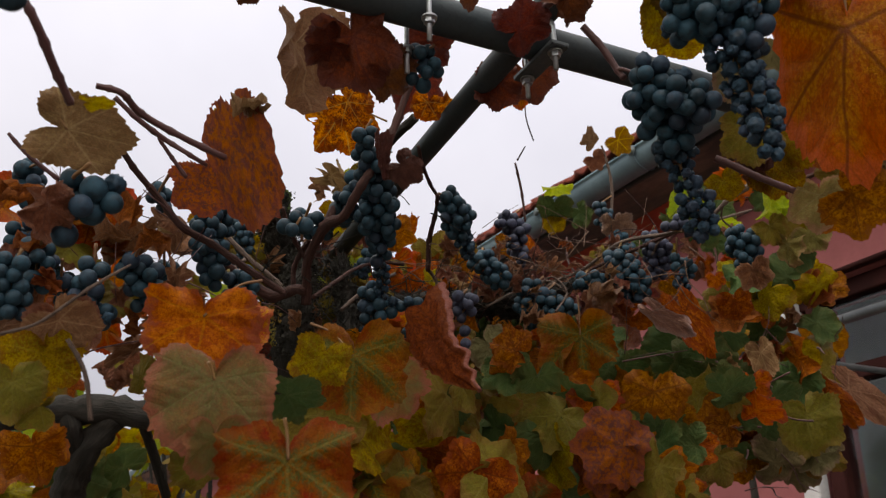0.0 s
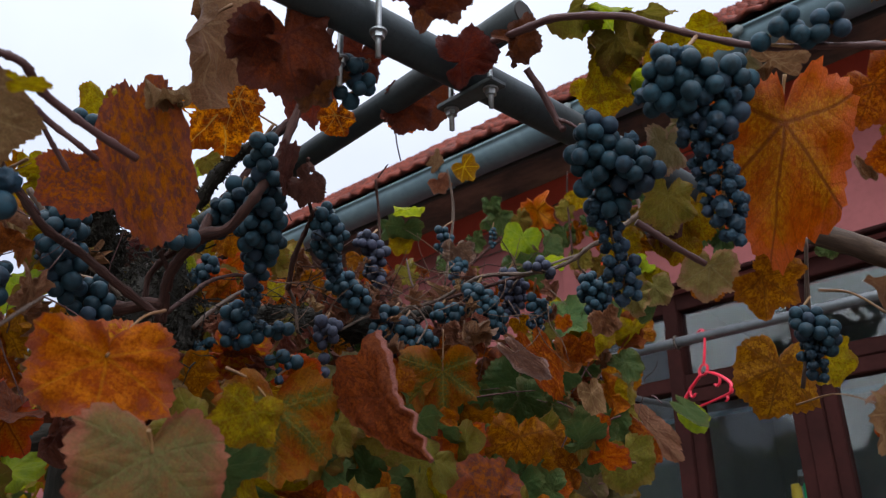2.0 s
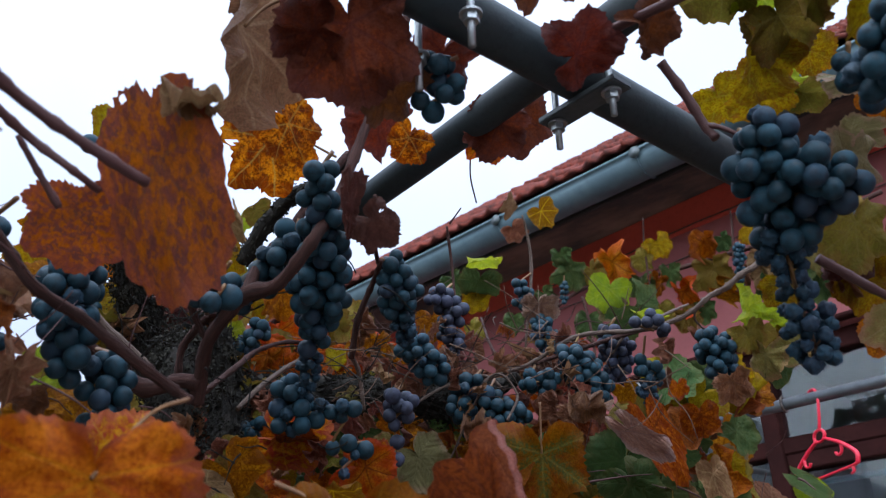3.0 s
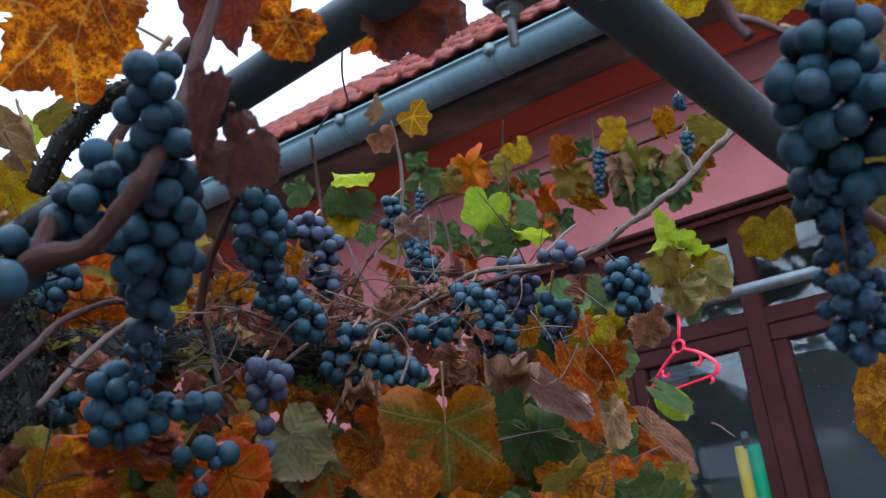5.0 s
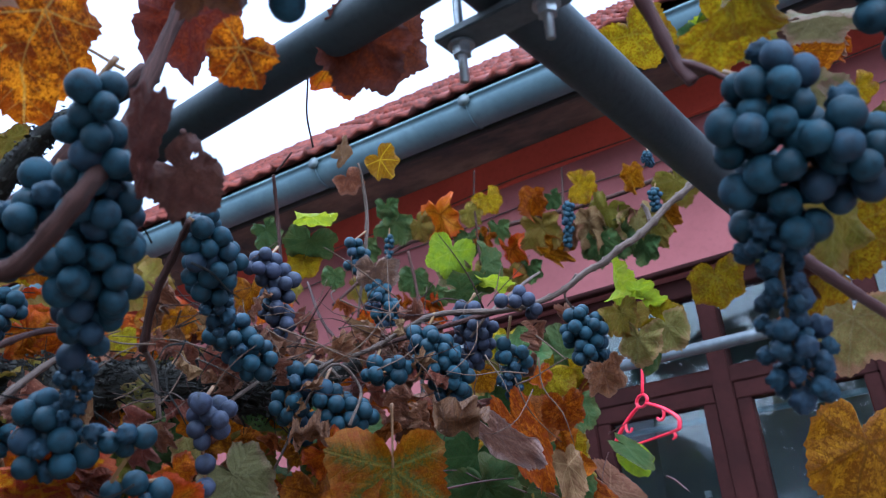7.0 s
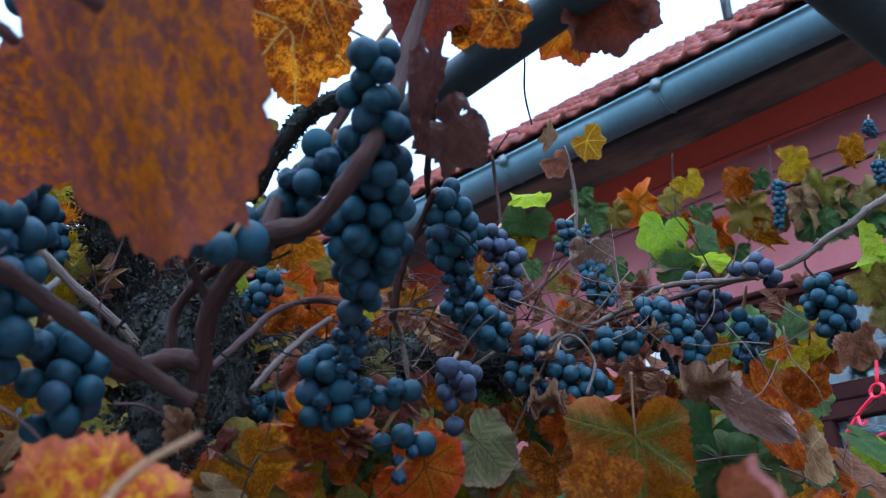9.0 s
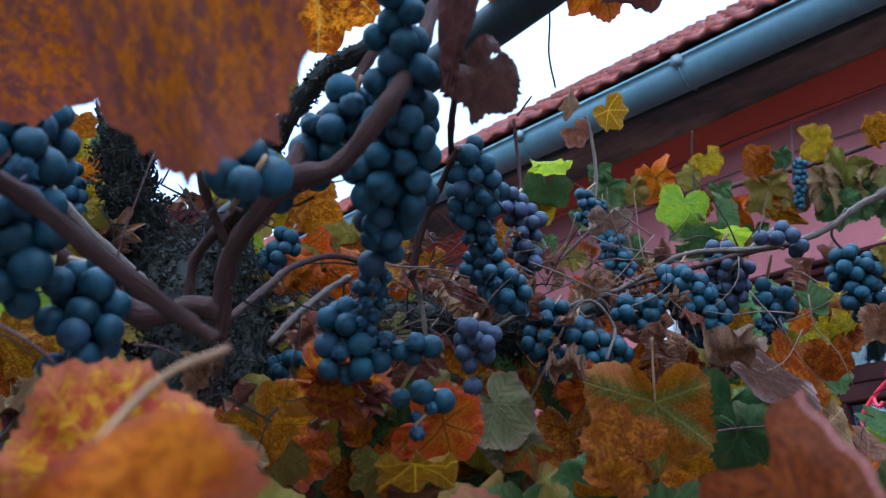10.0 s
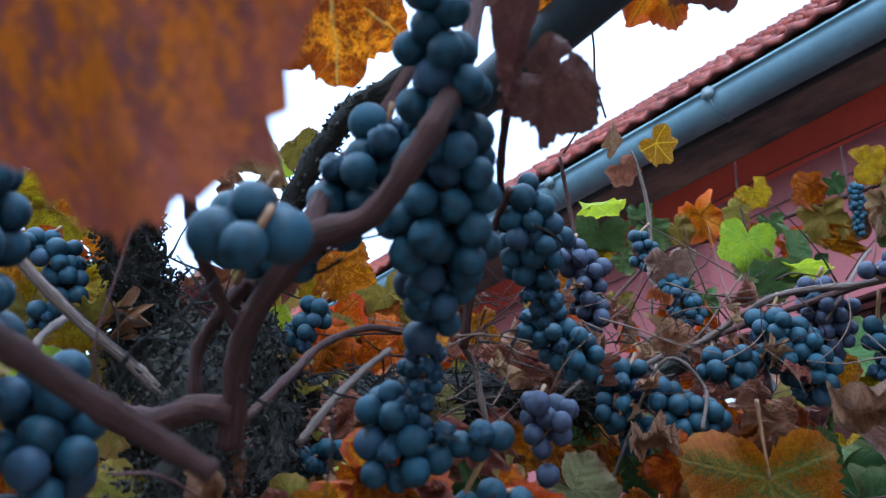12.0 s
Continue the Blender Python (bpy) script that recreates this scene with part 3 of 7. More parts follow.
def rolled_leaf(kind, under, top, tip, across, left, right, roll, seed, label):
    """A withered leaf hanging tip down, one flank spread, the other rolled up so that its underside shows."""
    top, tip, across = Vector(top), Vector(tip), Vector(across).normalized()
    down = tip - top
    across = (across - down.normalized() * across.dot(down.normalized())).normalized()
    face = across.cross(down).normalized()
    bm = bmesh.new()
    lay, lay2 = bm.loops.layers.uv.new("leaf"), bm.loops.layers.uv.new("rim")
    rows, flat, nu, nv, nr = [], {}, 34, 14, 9
    for i in range(nu + 1):
        u = i / nu
        row = []
        for k in range(nv + nr + 1):
            v = min(k / nv, 1.0)
            jag = 0.16 * (1 - u) ** 3 * noise.noise(Vector((v * 5.0, seed, 0.3)))
            wl = left * max(0.0, 1 - u ** 2.3) * (1 + 0.22 * noise.noise(Vector((u * 9, seed, 2.0))))
            wr = right * (1 - u)
            x = -wl + (wl + wr) * v
            z = 0.007 * noise.noise(Vector((u * 4, v * 2.6, seed))) + 0.003 * noise.noise(Vector((u * 13, v * 8, seed))) - 0.010 * math.sin(v * math.pi) * (1 - u)
            r = roll * (1 - 0.55 * u) * (1 + 0.25 * noise.noise(Vector((u * 7, seed, 5.0))))
            if k > nv:
                a = (k - nv) / nr * 4.4
                x, z = x + r * math.sin(a), z + r * (1 - math.cos(a))
            sway = 0.16 * right * noise.noise(Vector((u * 3.1, seed, 8.0))) + 0.13 * right * noise.noise(Vector((u * 11, seed, 9.0)))
            x, z = x + sway * 2 * v, z + sway * 2.5 * v * v
            vert = bm.verts.new(top + down * (u + jag) + across * x + face * z)
            flat[vert] = (x / 0.1, 0.45 - u, abs(v * 2 - 1) if k <= nv else 0.9)
            row.append(vert)
        rows.append(row)
    for a, b in zip(rows, rows[1:]):
        for k in range(nv + nr):
            f = bm.faces.new((a[k], b[k], b[k + 1], a[k + 1]))
            f.material_index = 1 if k > nv else 0
            for loop in f.loops:
                x, y, e = flat[loop.vert]
                loop[lay].uv, loop[lay2].uv = (x, y), (e, 0)
    me = finish("leaf_blade", bm, LEAF[kind])
    me.materials.append(LEAF[under])
    ob = new("leaf", me)
    ob.parent = VINE
    return tagged(ob, label)


def petiole(a, b, r, vine=None):
    a, b = Vector(a), Vector(b)
    mid = (a + b) / 2 + Vector((0, 0, 0.12 * (b - a).length))
    part("leaf_stalk", tube([(*a, r), (*mid, r * 0.95), (*b, r * 1.3)], 6, 6), STEM, vine or VINE)


def cane(name, pts, material=None, rough=0.12, sides=10, seed=1, vine=None, nodes=0.25):
    return part(name, tube(pts, sides, 8, rough, seed, None, nodes), material or CANE, vine or VINE)


def berry_mesh(name, material, wither, seed, level=3):
    bm = bmesh.new()
    bmesh.ops.create_icosphere(bm, subdivisions=level, radius=0.5)
    for v in bm.verts:
        d = v.co.normalized()
        if wither:
            f = max(0.6, 1.02 - wither * (0.75 * abs(noise.noise(d * 1.9 + Vector((seed * 1.3, 0.5, 0)))) + 0.4 * abs(noise.noise(d * 4.2 + Vector((0.3, seed * 1.7, 0))))))
            v.co *= f
        v.co.z *= 1.04
        if d.z > 0.985:
            v.co.z -= 0.012
    return finish(name, bm, material)


BERRY = {
    "plump": [berry_mesh("berry", GRAPE, 0.0, 1), berry_mesh("berry", GRAPE, 0.12, 2)],
    "purple": [berry_mesh("berry", GRAPE_PURPLE, 0.0, 1), berry_mesh("berry", GRAPE_PURPLE, 0.2, 3)],
    "wither": [berry_mesh("berry", RAISIN, 1.0, 4), berry_mesh("berry", RAISIN, 1.4, 5), berry_mesh("berry", RAISIN, 0.7, 6)],
}


def bunch(label, segs, seed, hang=None, size=0.0185, kind="plump", wither=0.0, fill=1.0, small=False):
    """A hanging bunch: berries packed over a chain of balls (x, y, z, radius); those past `wither` of its length are shrivelled."""
    rng = random.Random(seed)
    top = Vector(segs[0][:3])
    ob = thing("grape_bunch", label, "grape bunch", "grape bunches on the vine", at=top)
    placed = []
    lengths = [0.0]
    for a, b in zip(segs, segs[1:]):
        lengths.append(lengths[-1] + (Vector(a[:3]) - Vector(b[:3])).length)
    total = max(lengths[-1], 1e-6)
    tries = 0
    vol = sum((s[3] / size) ** 2 for s in segs)
    want = max(4, int(vol * 24 * fill))
    while len(placed) < want and tries < want * 90:
        tries += 1
        i = rng.randrange(len(segs))
        j = min(i + 1, len(segs) - 1) if rng.random() < 0.8 else i
        k = rng.random()
        c = Vector(segs[i][:3]).lerp(Vector(segs[j][:3]), k)
        rad = segs[i][3] * (1 - k) + segs[j][3] * k
        d = Vector((rng.gauss(0, 1), rng.gauss(0, 1), rng.gauss(0, 1))).normalized()
        frac = (lengths[i] * (1 - k) + lengths[j] * k) / total
        dry = frac > 1 - wither
        s = size * rng.uniform(0.82, 1.08) * (rng.uniform(0.68, 0.92) if dry else 1)
        at = c + d * max(0.0, rad - s * 0.3) * rng.uniform(0.5, 1.0)
        if all((at - q).length > 0.40 * (s + t) for q, t in placed):
            placed.append((at, s))
            shapes = BERRY["wither"] if dry or rng.random() < 0.05 else BERRY[kind]
            g = new("grape", shapes[rng.randrange(len(shapes))])
            g.parent = ob
            g.matrix_basis = Matrix.Translation(at - top) @ Euler((rng.uniform(-0.5, 0.5), rng.uniform(-0.5, 0.5), rng.uniform(0, 6.28))).to_matrix().to_4x4() @ Matrix.Scale(s, 4)
    axis = [(*(Vector(s[:3]) - top), 0.0016) for s in segs]
    start = Vector(hang) - top if hang else Vector((0, 0, segs[0][3] + 0.02))
    bm = tube([(*start, 0.002), *axis], 6, 5)
    for at, s in placed[::2]:
        near = min(axis, key=lambda q: (Vector(q[:3]) - (at - top)).length)
        tube([(*near[:3], 0.0008), (*(at - top), 0.0007)], 4, 1, 0, 0, bm)
    part("stem", bm, STEM, ob, "thin brown stalk")
    return ob


def fill_leaves(count, corners, depth, kinds, sizes, seed, facing, vine=None, spread=60, own=False):
    """Leaves scattered over a four-cornered sheet, roughly facing a point."""
    rng = random.Random(seed)
    heap = []
    a, b, c, d = (Vector(q) for q in corners)
    for i in range(count):
        u, v = rng.random(), rng.random()
        at = a * (1 - u) * (1 - v) + b * u * (1 - v) + c * u * v + d * (1 - u) * v
        way = (Vector(facing) - at).normalized()
        at += way * rng.uniform(-depth, depth)
        q = way.to_track_quat("Z", "Y").to_matrix().to_4x4() @ pose(0, 0, 0, rng.uniform(-spread, spread), rng.uniform(-spread, spread), rng.gauss(180, 55))
        kind = rng.choice(kinds)
        dry = kind in ("dry", "tan", "silver", "curl", "russet")
        key = (kind, rng.randrange(5), rng.choice((0.1, 0.35)), rng.choice((0.0, 0.25)))
        if key not in COARSE:
            COARSE[key] = leaf_mesh("leaf_blade", LEAF[kind], key[1] + 60, key[2], key[3], 2.2 if dry else 0.0, 0.16 if dry else 0.08, 0.6, coarse=True)
        m = q.copy()
        m.translation = at
        heap.append((COARSE[key], m @ Matrix.Scale(rng.uniform(*sizes), 4), kind))
    ob = new("leaf_curtain", joined("leaf_curtain", heap))
    ob.parent = vine or VINE
    tagged(ob, "withered and green vine leaves crowding behind the canes", kind="stuff")


def joined(name, heap):
    """Many small leaves as one mesh, each an island of its own, with a material for each kind."""
    kinds = sorted({k for _, _, k in heap})
    cos, loops, starts, mats, uv_a, uv_b = [], [], [], [], [], []
    nv = nl = 0
    for src, m, kind in heap:
        co = np.empty(len(src.vertices) * 3, np.float32)
        src.vertices.foreach_get("co", co)
        mm = np.array(m, np.float32)
        cos.append(co.reshape(-1, 3) @ mm[:3, :3].T + mm[:3, 3])
        li = np.empty(len(src.loops), np.int32)
        src.loops.foreach_get("vertex_index", li)
        ls = np.empty(len(src.polygons), np.int32)
        src.polygons.foreach_get("loop_start", ls)
        loops.append(li + nv)
        starts.append(ls + nl)
        mats.append(np.full(len(ls), kinds.index(kind), np.int32))
        for layer, store in (("leaf", uv_a), ("rim", uv_b)):
            uv = np.empty(len(li) * 2, np.float32)
            src.uv_layers[layer].data.foreach_get("uv", uv)
            store.append(uv)
        nv += len(src.vertices)
        nl += len(li)
    starts = np.concatenate(starts)
    me = bpy.data.meshes.new(name)
    me.vertices.add(nv)
    me.vertices.foreach_set("co", np.concatenate(cos).ravel())
    me.loops.add(nl)
    me.loops.foreach_set("vertex_index", np.concatenate(loops))
    me.polygons.add(len(starts))
    me.polygons.foreach_set("loop_start", starts)
    me.polygons.foreach_set("material_index", np.concatenate(mats))
    me.polygons.foreach_set("use_smooth", np.ones(len(starts), bool))
    for layer, store in (("leaf", uv_a), ("rim", uv_b)):
        me.uv_layers.new(name=layer).data.foreach_set("uv", np.concatenate(store))
    for k in kinds:
        me.materials.append(LEAF[k])
    me.update(calc_edges=True)
    return me


def tangle(count, corners, depth, seed, material, radii, length):
    """A thicket of thin dead twigs over a four-cornered sheet, as one mesh."""
    rng = random.Random(seed)
    a, b, c, d = (Vector(q) for q in corners)
    up = (b - a).cross(d - a).normalized()
    bm = bmesh.new()
    for i in range(count):
        u, v = rng.random(), rng.random()
        p = a * (1 - u) * (1 - v) + b * u * (1 - v) + c * u * v + d * (1 - u) * v + up * rng.uniform(-depth, depth)
        way = Vector((rng.gauss(0, 1), rng.gauss(0, 1), rng.gauss(0, 0.8))).normalized()
        r, n = rng.uniform(*radii), rng.uniform(*length) / 3
        pts = []
        for k in range(4):
            pts.append((*p, r * (1 - 0.18 * k)))
            way = (way + Vector((rng.gauss(0, 0.22), rng.gauss(0, 0.22), rng.gauss(0, 0.22)))).normalized()
            p = p + way * n
        tube(pts, 5, 3, 0, 0, bm)
    return tagged(part("twig_tangle", bm, material, VINE), kind="stuff")


def shreds(count, pts, seed):
    """Loose strips of bark standing off an old stem."""
    rng = random.Random(seed)
    path = curve_points(pts, 8)
    bm = bmesh.new()
    for i in range(count):
        k = rng.randrange(len(path) - 1)
        q = path[k].lerp(path[k + 1], rng.random())
        along = Vector((path[k + 1] - path[k])[:3]).normalized()
        out = Vector((rng.gauss(0, 1), rng.gauss(0, 1), rng.gauss(0, 1)))
        out = (out - along * out.dot(along)).normalized()
        p = Vector(q[:3]) + out * q[3] * rng.uniform(0.8, 1.0)
        way = (along * rng.choice((-1, 1)) + out * rng.uniform(0.0, 0.45)).normalized()
        n, r = rng.uniform(0.008, 0.026), rng.uniform(0.001, 0.0028)
        tube([(*p, r), (*(p + way * n * 0.5), r * 1.1), (*(p + way * n + out * n * rng.uniform(-0.2, 0.5)), r * 0.4)], 4, 2, 0, 0, bm)
    return tagged(part("shaggy_bark", bm, BARK, VINE, "", False), kind="stuff")


def crumbs(count, pts, seed, reach):
    """Dark mossy crumbs of old bark clinging to a stem: small jagged flakes in uneven tufts."""
    rng = random.Random(seed)
    path = curve_points(pts, 8)
    cos, faces = [], []
    for i in range(count):
        k = rng.randrange(len(path) - 1)
        q = path[k].lerp(path[k + 1], rng.random())
        along = Vector((path[k + 1] - path[k])[:3]).normalized()
        out = Vector((rng.gauss(0, 1), rng.gauss(0, 1), rng.gauss(0, 1)))
        out = (out - along * out.dot(along)).normalized()
        tuft = 0.9 + reach * max(0.0, 0.35 + noise.noise(Vector(q[:3]) * 45 + out * 1.6)) * rng.random()
        c = Vector(q[:3]) + out * q[3] * tuft
        r = rng.uniform(0.0012, 0.0042)
        n = len(cos)
        for _ in range(5):
            cos.append(c + Vector((rng.gauss(0, 1), rng.gauss(0, 1), rng.gauss(0, 1))).normalized() * r * rng.uniform(0.5, 1.2))
        faces += [(n, n + 1, n + 2), (n, n + 2, n + 3), (n, n + 3, n + 1), (n + 1, n + 4, n + 2), (n + 2, n + 4, n + 3), (n + 3, n + 4, n + 1)]
    me = bpy.data.meshes.new("mossy_bark")
    me.from_pydata([tuple(v) for v in cos], [], faces)
    me.materials.append(MOSS)
    ob = new("mossy_bark", me)
    ob.parent = VINE
    return tagged(ob, kind="stuff")


def leaf_mass(name, label, boxes, count, kinds, sizes, seed):
    """Far foliage as one object: many small cupped leaves in uneven clumps."""
    rng = random.Random(seed)
    bm = bmesh.new()
    lay, lay2 = bm.loops.layers.uv.new("leaf"), bm.loops.layers.uv.new("rim")
    angs = [0, 0.45, 0.91, 1.4, 1.88, 2.5, math.pi, -2.5, -1.88, -1.4, -0.91, -0.45]
    rad = [0.58, 0.42, 0.55, 0.40, 0.48, 0.40, 0.10, 0.40, 0.48, 0.40, 0.55, 0.42]
    for i in range(count):
        lo, hi = rng.choice(boxes)
        c = Vector([rng.uniform(a, b) for a, b in zip(lo, hi)])
        top = hi[2] - 0.5 + 0.6 * noise.noise(Vector((c.x * 1.7, c.y * 1.7, seed)))
        if c.z > top:
            c.z = lo[2] + (top - lo[2]) * rng.random()
        s = rng.uniform(*sizes)
        m = Matrix.Translation(c) @ Euler((rng.uniform(0.4, 2.4), rng.uniform(-0.8, 0.8), rng.uniform(0, 6.28))).to_matrix().to_4x4() @ Matrix.Scale(s, 4)
        mid = bm.verts.new(m @ Vector((0, 0, 0.06)))
        ring = [bm.verts.new(m @ Vector((r * math.sin(a), r * math.cos(a), rng.uniform(-0.08, 0.05)))) for a, r in zip(angs, rad)]
        flat = {mid: (0, 0, 0), **{v: (r * math.sin(a), r * math.cos(a), 1) for v, a, r in zip(ring, angs, rad)}}
        k = rng.randrange(len(kinds))
        for j in range(12):
            f = bm.faces.new((mid, ring[(j + 1) % 12], ring[j]))
            f.material_index = k
            for loop in f.loops:
                x, y, e = flat[loop.vert]
                loop[lay].uv, loop[lay2].uv = (x, y), (e, 0)
    stems = 26
    for i in range(stems):
        lo, hi = rng.choice(boxes)
        x, y = rng.uniform(lo[0], hi[0]), rng.uniform(lo[1], hi[1])
        z = 0.0
        pts = []
        while z < hi[2] - 0.3:
            pts.append((x, y, z, 0.018 * (1 - z / 4)))
            x, y, z = x + rng.gauss(0, 0.08), y + rng.gauss(0, 0.08), z + 0.35
        before = len(bm.faces)
        tube(pts, 6, 3, 0, 0, bm)
        bm.faces.ensure_lookup_table()
        for f in bm.faces[before:]:
            f.material_index = len(kinds)
    me = finish(name, bm, LEAF[kinds[0]])
    for k in kinds[1:]:
        me.materials.append(LEAF[k])
    me.materials.append(BARK)
    return tagged(new(name, me), label, "foliage", kind="stuff")

# ---- ground and house ----
# House frame: y runs along the wall, x into it, from the wall's face.
HOUSE = pose(2.8, 1.5, 0, 0, 0, 5)
# the eaves run slightly out of line with the wall
EAVES = pose(2.863, 1.539, 0, 0, 0, 7.1)


def setting(name, bm, material, label, parent=None, smooth_faces=False):
    ob = part(name, bm, material, parent, label, smooth_faces)
    if parent is None:
        tagged(ob, kind="structure")
        ob.matrix_basis = HOUSE
    return ob


ground = part("ground", box((-400, -400, -0.2), (400, 400, 0)), EARTH, None, "grey-brown concrete yard running to the horizon", False)
tagged(ground, category="ground", kind="structure")

WIN_L, WIN_R, LINTEL, SILL = 0.87, -3.2, 3.06, 0.55
wall = setting("wall_facade", box((0, WIN_L, 0), (0.3, 16, 3.70)), WALL, "salmon pink rendered house wall with faint stains")
setting("wall_above_window", box((0, WIN_R, LINTEL), (0.3, WIN_L, 3.70)), WALL, "salmon pink rendered wall over the glazed veranda")
setting("wall_below_window", box((0, WIN_R, 0), (0.3, WIN_L, SILL)), WALL, "salmon pink rendered wall under the veranda glazing")
setting("wall_beyond", box((0, -14, 0), (0.3, WIN_R, 3.70)), WALL, "salmon pink rendered house wall")
band = setting("trim_band", box((-0.02, -14, 3.695), (0.3, 16, 3.843)), BAND, "deep red painted band under the eaves")
setting("trim_ledge", box((-0.045, -14, LINTEL + 0.005), (-0.002, WIN_L + 0.1, LINTEL + 0.022), 0.004), FRAME, "thin dark red drip moulding over the windows")
soffit = setting("soffit", box((-0.47, -14, 3.846), (0.9, 16, 3.866)), SOFFIT, "dark stained soffit boards under the eaves")
# hangs low and dark to draw the shadow below the gutter
fascia = setting("fascia", box((-0.492, -14, 3.69), (-0.473, 16, 3.835), 0.004), EAVES_SHADE, "weathered fascia board behind the gutter, darkened to stand for the shade there")
soffit.matrix_basis = EAVES
fascia.matrix_basis = EAVES
setting("wall_back", box((2.4, WIN_R, 0), (2.5, WIN_L, 3.6)), INTERIOR, "dim plastered back wall of the veranda")
setting("wall_side", box((0.3, WIN_L, 0), (2.5, WIN_L + 0.1, 3.6)), INTERIOR, "dim plastered side wall of the veranda")
setting("wall_side_far", box((0.3, WIN_R - 0.1, 0), (2.5, WIN_R, 3.6)), INTERIOR, "dim plastered side wall of the veranda")
setting("ceiling", box((0.3, WIN_R, 3.6), (2.5, WIN_L, 3.68)), INTERIOR, "plain ceiling of the veranda")

# roof: sloping bed and rows of clay tiles
slab = bmesh.new()
add_box(slab, (0, -14, -0.08), (4.6, 16, -0.035))
roof = part("roof", slab, SOFFIT, None, "steep red clay tiled roof with weathered tile edges", False)
tagged(roof, category="roof", kind="structure")
roof.matrix_basis = EAVES @ pose(-0.535, 0, 3.878, 0, -42.7, 0)


def tile_mesh():
    bm = bmesh.new()
    rows = []
    for j, y in enumerate((0.0, 0.40)):
        ring = []
        for k in range(9):
            u = k / 8
            x = u * 0.205
            z = 0.009 * math.cos(u * math.pi * 4) + 0.014 + 0.026 * (1 - j)
            lip = 0.012 if k in (0, 8) and j == 0 else 0.0
            ring.append((bm.verts.new((y, x, z + lip)), bm.verts.new((y, x, z - 0.018))))
        rows.append(ring)
    a, b = rows
    for k in range(8):
        bm.faces.new((a[k][0], a[k + 1][0], b[k + 1][0], b[k][0]))
        bm.faces.new((a[k][1], b[k][1], b[k + 1][1], a[k + 1][1]))
        bm.faces.new((a[k][0], a[k][1], a[k + 1][1], a[k + 1][0]))
        bm.faces.new((b[k][0], b[k + 1][0], b[k + 1][1], b[k][1]))
    for k in (0, 8):
        bm.faces.new((a[k][0], b[k][0], b[k][1], a[k][1]))
    return finish("tile", bm, TILE)


TILE_ME = tile_mesh()
trng = random.Random(5)
for r in range(3):
    for i in range(70):
        t = new("tile", TILE_ME)
        t.parent = roof
        t.matrix_basis = pose(-0.05 + r * 0.30 + trng.uniform(-0.008, 0.008), -2.0 + i * 0.19, -0.012 + trng.uniform(-0.004, 0.006), 0, trng.uniform(-1.5, 1.0), trng.uniform(-1.0, 1.0))
rest = bmesh.new()
for r in range(3, 15):
    for i in range(88):
        m = pose(-0.05 + r * 0.30 + trng.uniform(-0.008, 0.008), -2.4 + i * 0.19, -0.012 + trng.uniform(-0.004, 0.006), 0, trng.uniform(-1.5, 1.0), trng.uniform(-1.0, 1.0))
        vs = [rest.verts.new(m @ v.co) for v in TILE_ME.vertices]
        for p in TILE_ME.polygons:
            rest.faces.new([vs[k] for k in p.vertices])
tagged(part("tiles_above", rest, TILE, roof), kind="stuff")

# gutter: half-round trough with rolled lip and joints
gut = thing("gutter", "blue-grey half-round zinc gutter along the eaves", "gutter")
gut.matrix_basis = EAVES
trough = bmesh.new()
prof = [(-0.078 * math.cos(math.pi * k / 12), -0.078 * math.sin(math.pi * k / 12)) for k in range(13)]
prof = [(-0.078, 0.012), (-0.086, 0.010), (-0.086, 0.0)] + prof + [(0.078, 0.03)]
inner = [(x * 0.95, z * 0.95 + 0.002) for x, z in reversed(prof)]
loop = prof + inner
ends = []
for y in (-14, 16):
    ends.append([trough.verts.new((-0.552 + x, y, 3.763 + z)) for x, z in loop])
for k in range(len(loop)):
    trough.faces.new((ends[0][k], ends[0][(k + 1) % len(loop)], ends[1][(k + 1) % len(loop)], ends[1][k]))
part("trough", trough, GUTTER, gut)
for k in range(-6, 12):
    y = 0.405 + k * 0.748
    bm = bmesh.new()
    tube([(-0.552 - 0.081 * math.cos(math.pi * s / 12), y, 3.763 - 0.081 * math.sin(math.pi * s / 12), 0.0035) for s in range(13)], 6, 1, 0, 0, bm)
    part("bracket", bm, GUTTER, gut, "flat gutter hook")
    kn = bmesh.new()
    bmesh.ops.create_cone(kn, cap_ends=True, segments=20, radius1=0.026, radius2=0.024, depth=0.004)
    bmesh.ops.transform(kn, matrix=pose(-0.552 - 0.0875 * math.cos(radians(6)), y, 3.763 - 0.0875 * math.sin(radians(6)), 0, 84, 0), verts=kn.verts)
    part("rivet_cap", kn, CAP, gut, "round grey bracket cap")

# glazed veranda: posts, rails and panes
veranda = thing("window_1", "dark red-brown framed glazed veranda reflecting the vines", "window", kind="structure")
veranda.matrix_basis = HOUSE
POSTS = [0.80, 0.35, -0.165, -0.68, -1.2, -1.75, -2.3, -2.85]
TRANSOM = 2.67
part("window_frame", box((0.03, WIN_R, LINTEL - 0.075), (0.11, WIN_L, LINTEL), 0.004), FRAME, veranda, "", False)
part("window_frame", box((0.03, WIN_R, TRANSOM - 0.03), (0.11, WIN_L, TRANSOM + 0.03), 0.004), FRAME, veranda, "", False)
part("window_frame", box((0.03, WIN_R, SILL), (0.11, WIN_L, SILL + 0.08), 0.004), FRAME, veranda, "", False)
for l in POSTS:
    part("window_post", box((0.022, l - 0.033, SILL), (0.118, l + 0.033, LINTEL - 0.01), 0.004), FRAME, veranda, "", False)
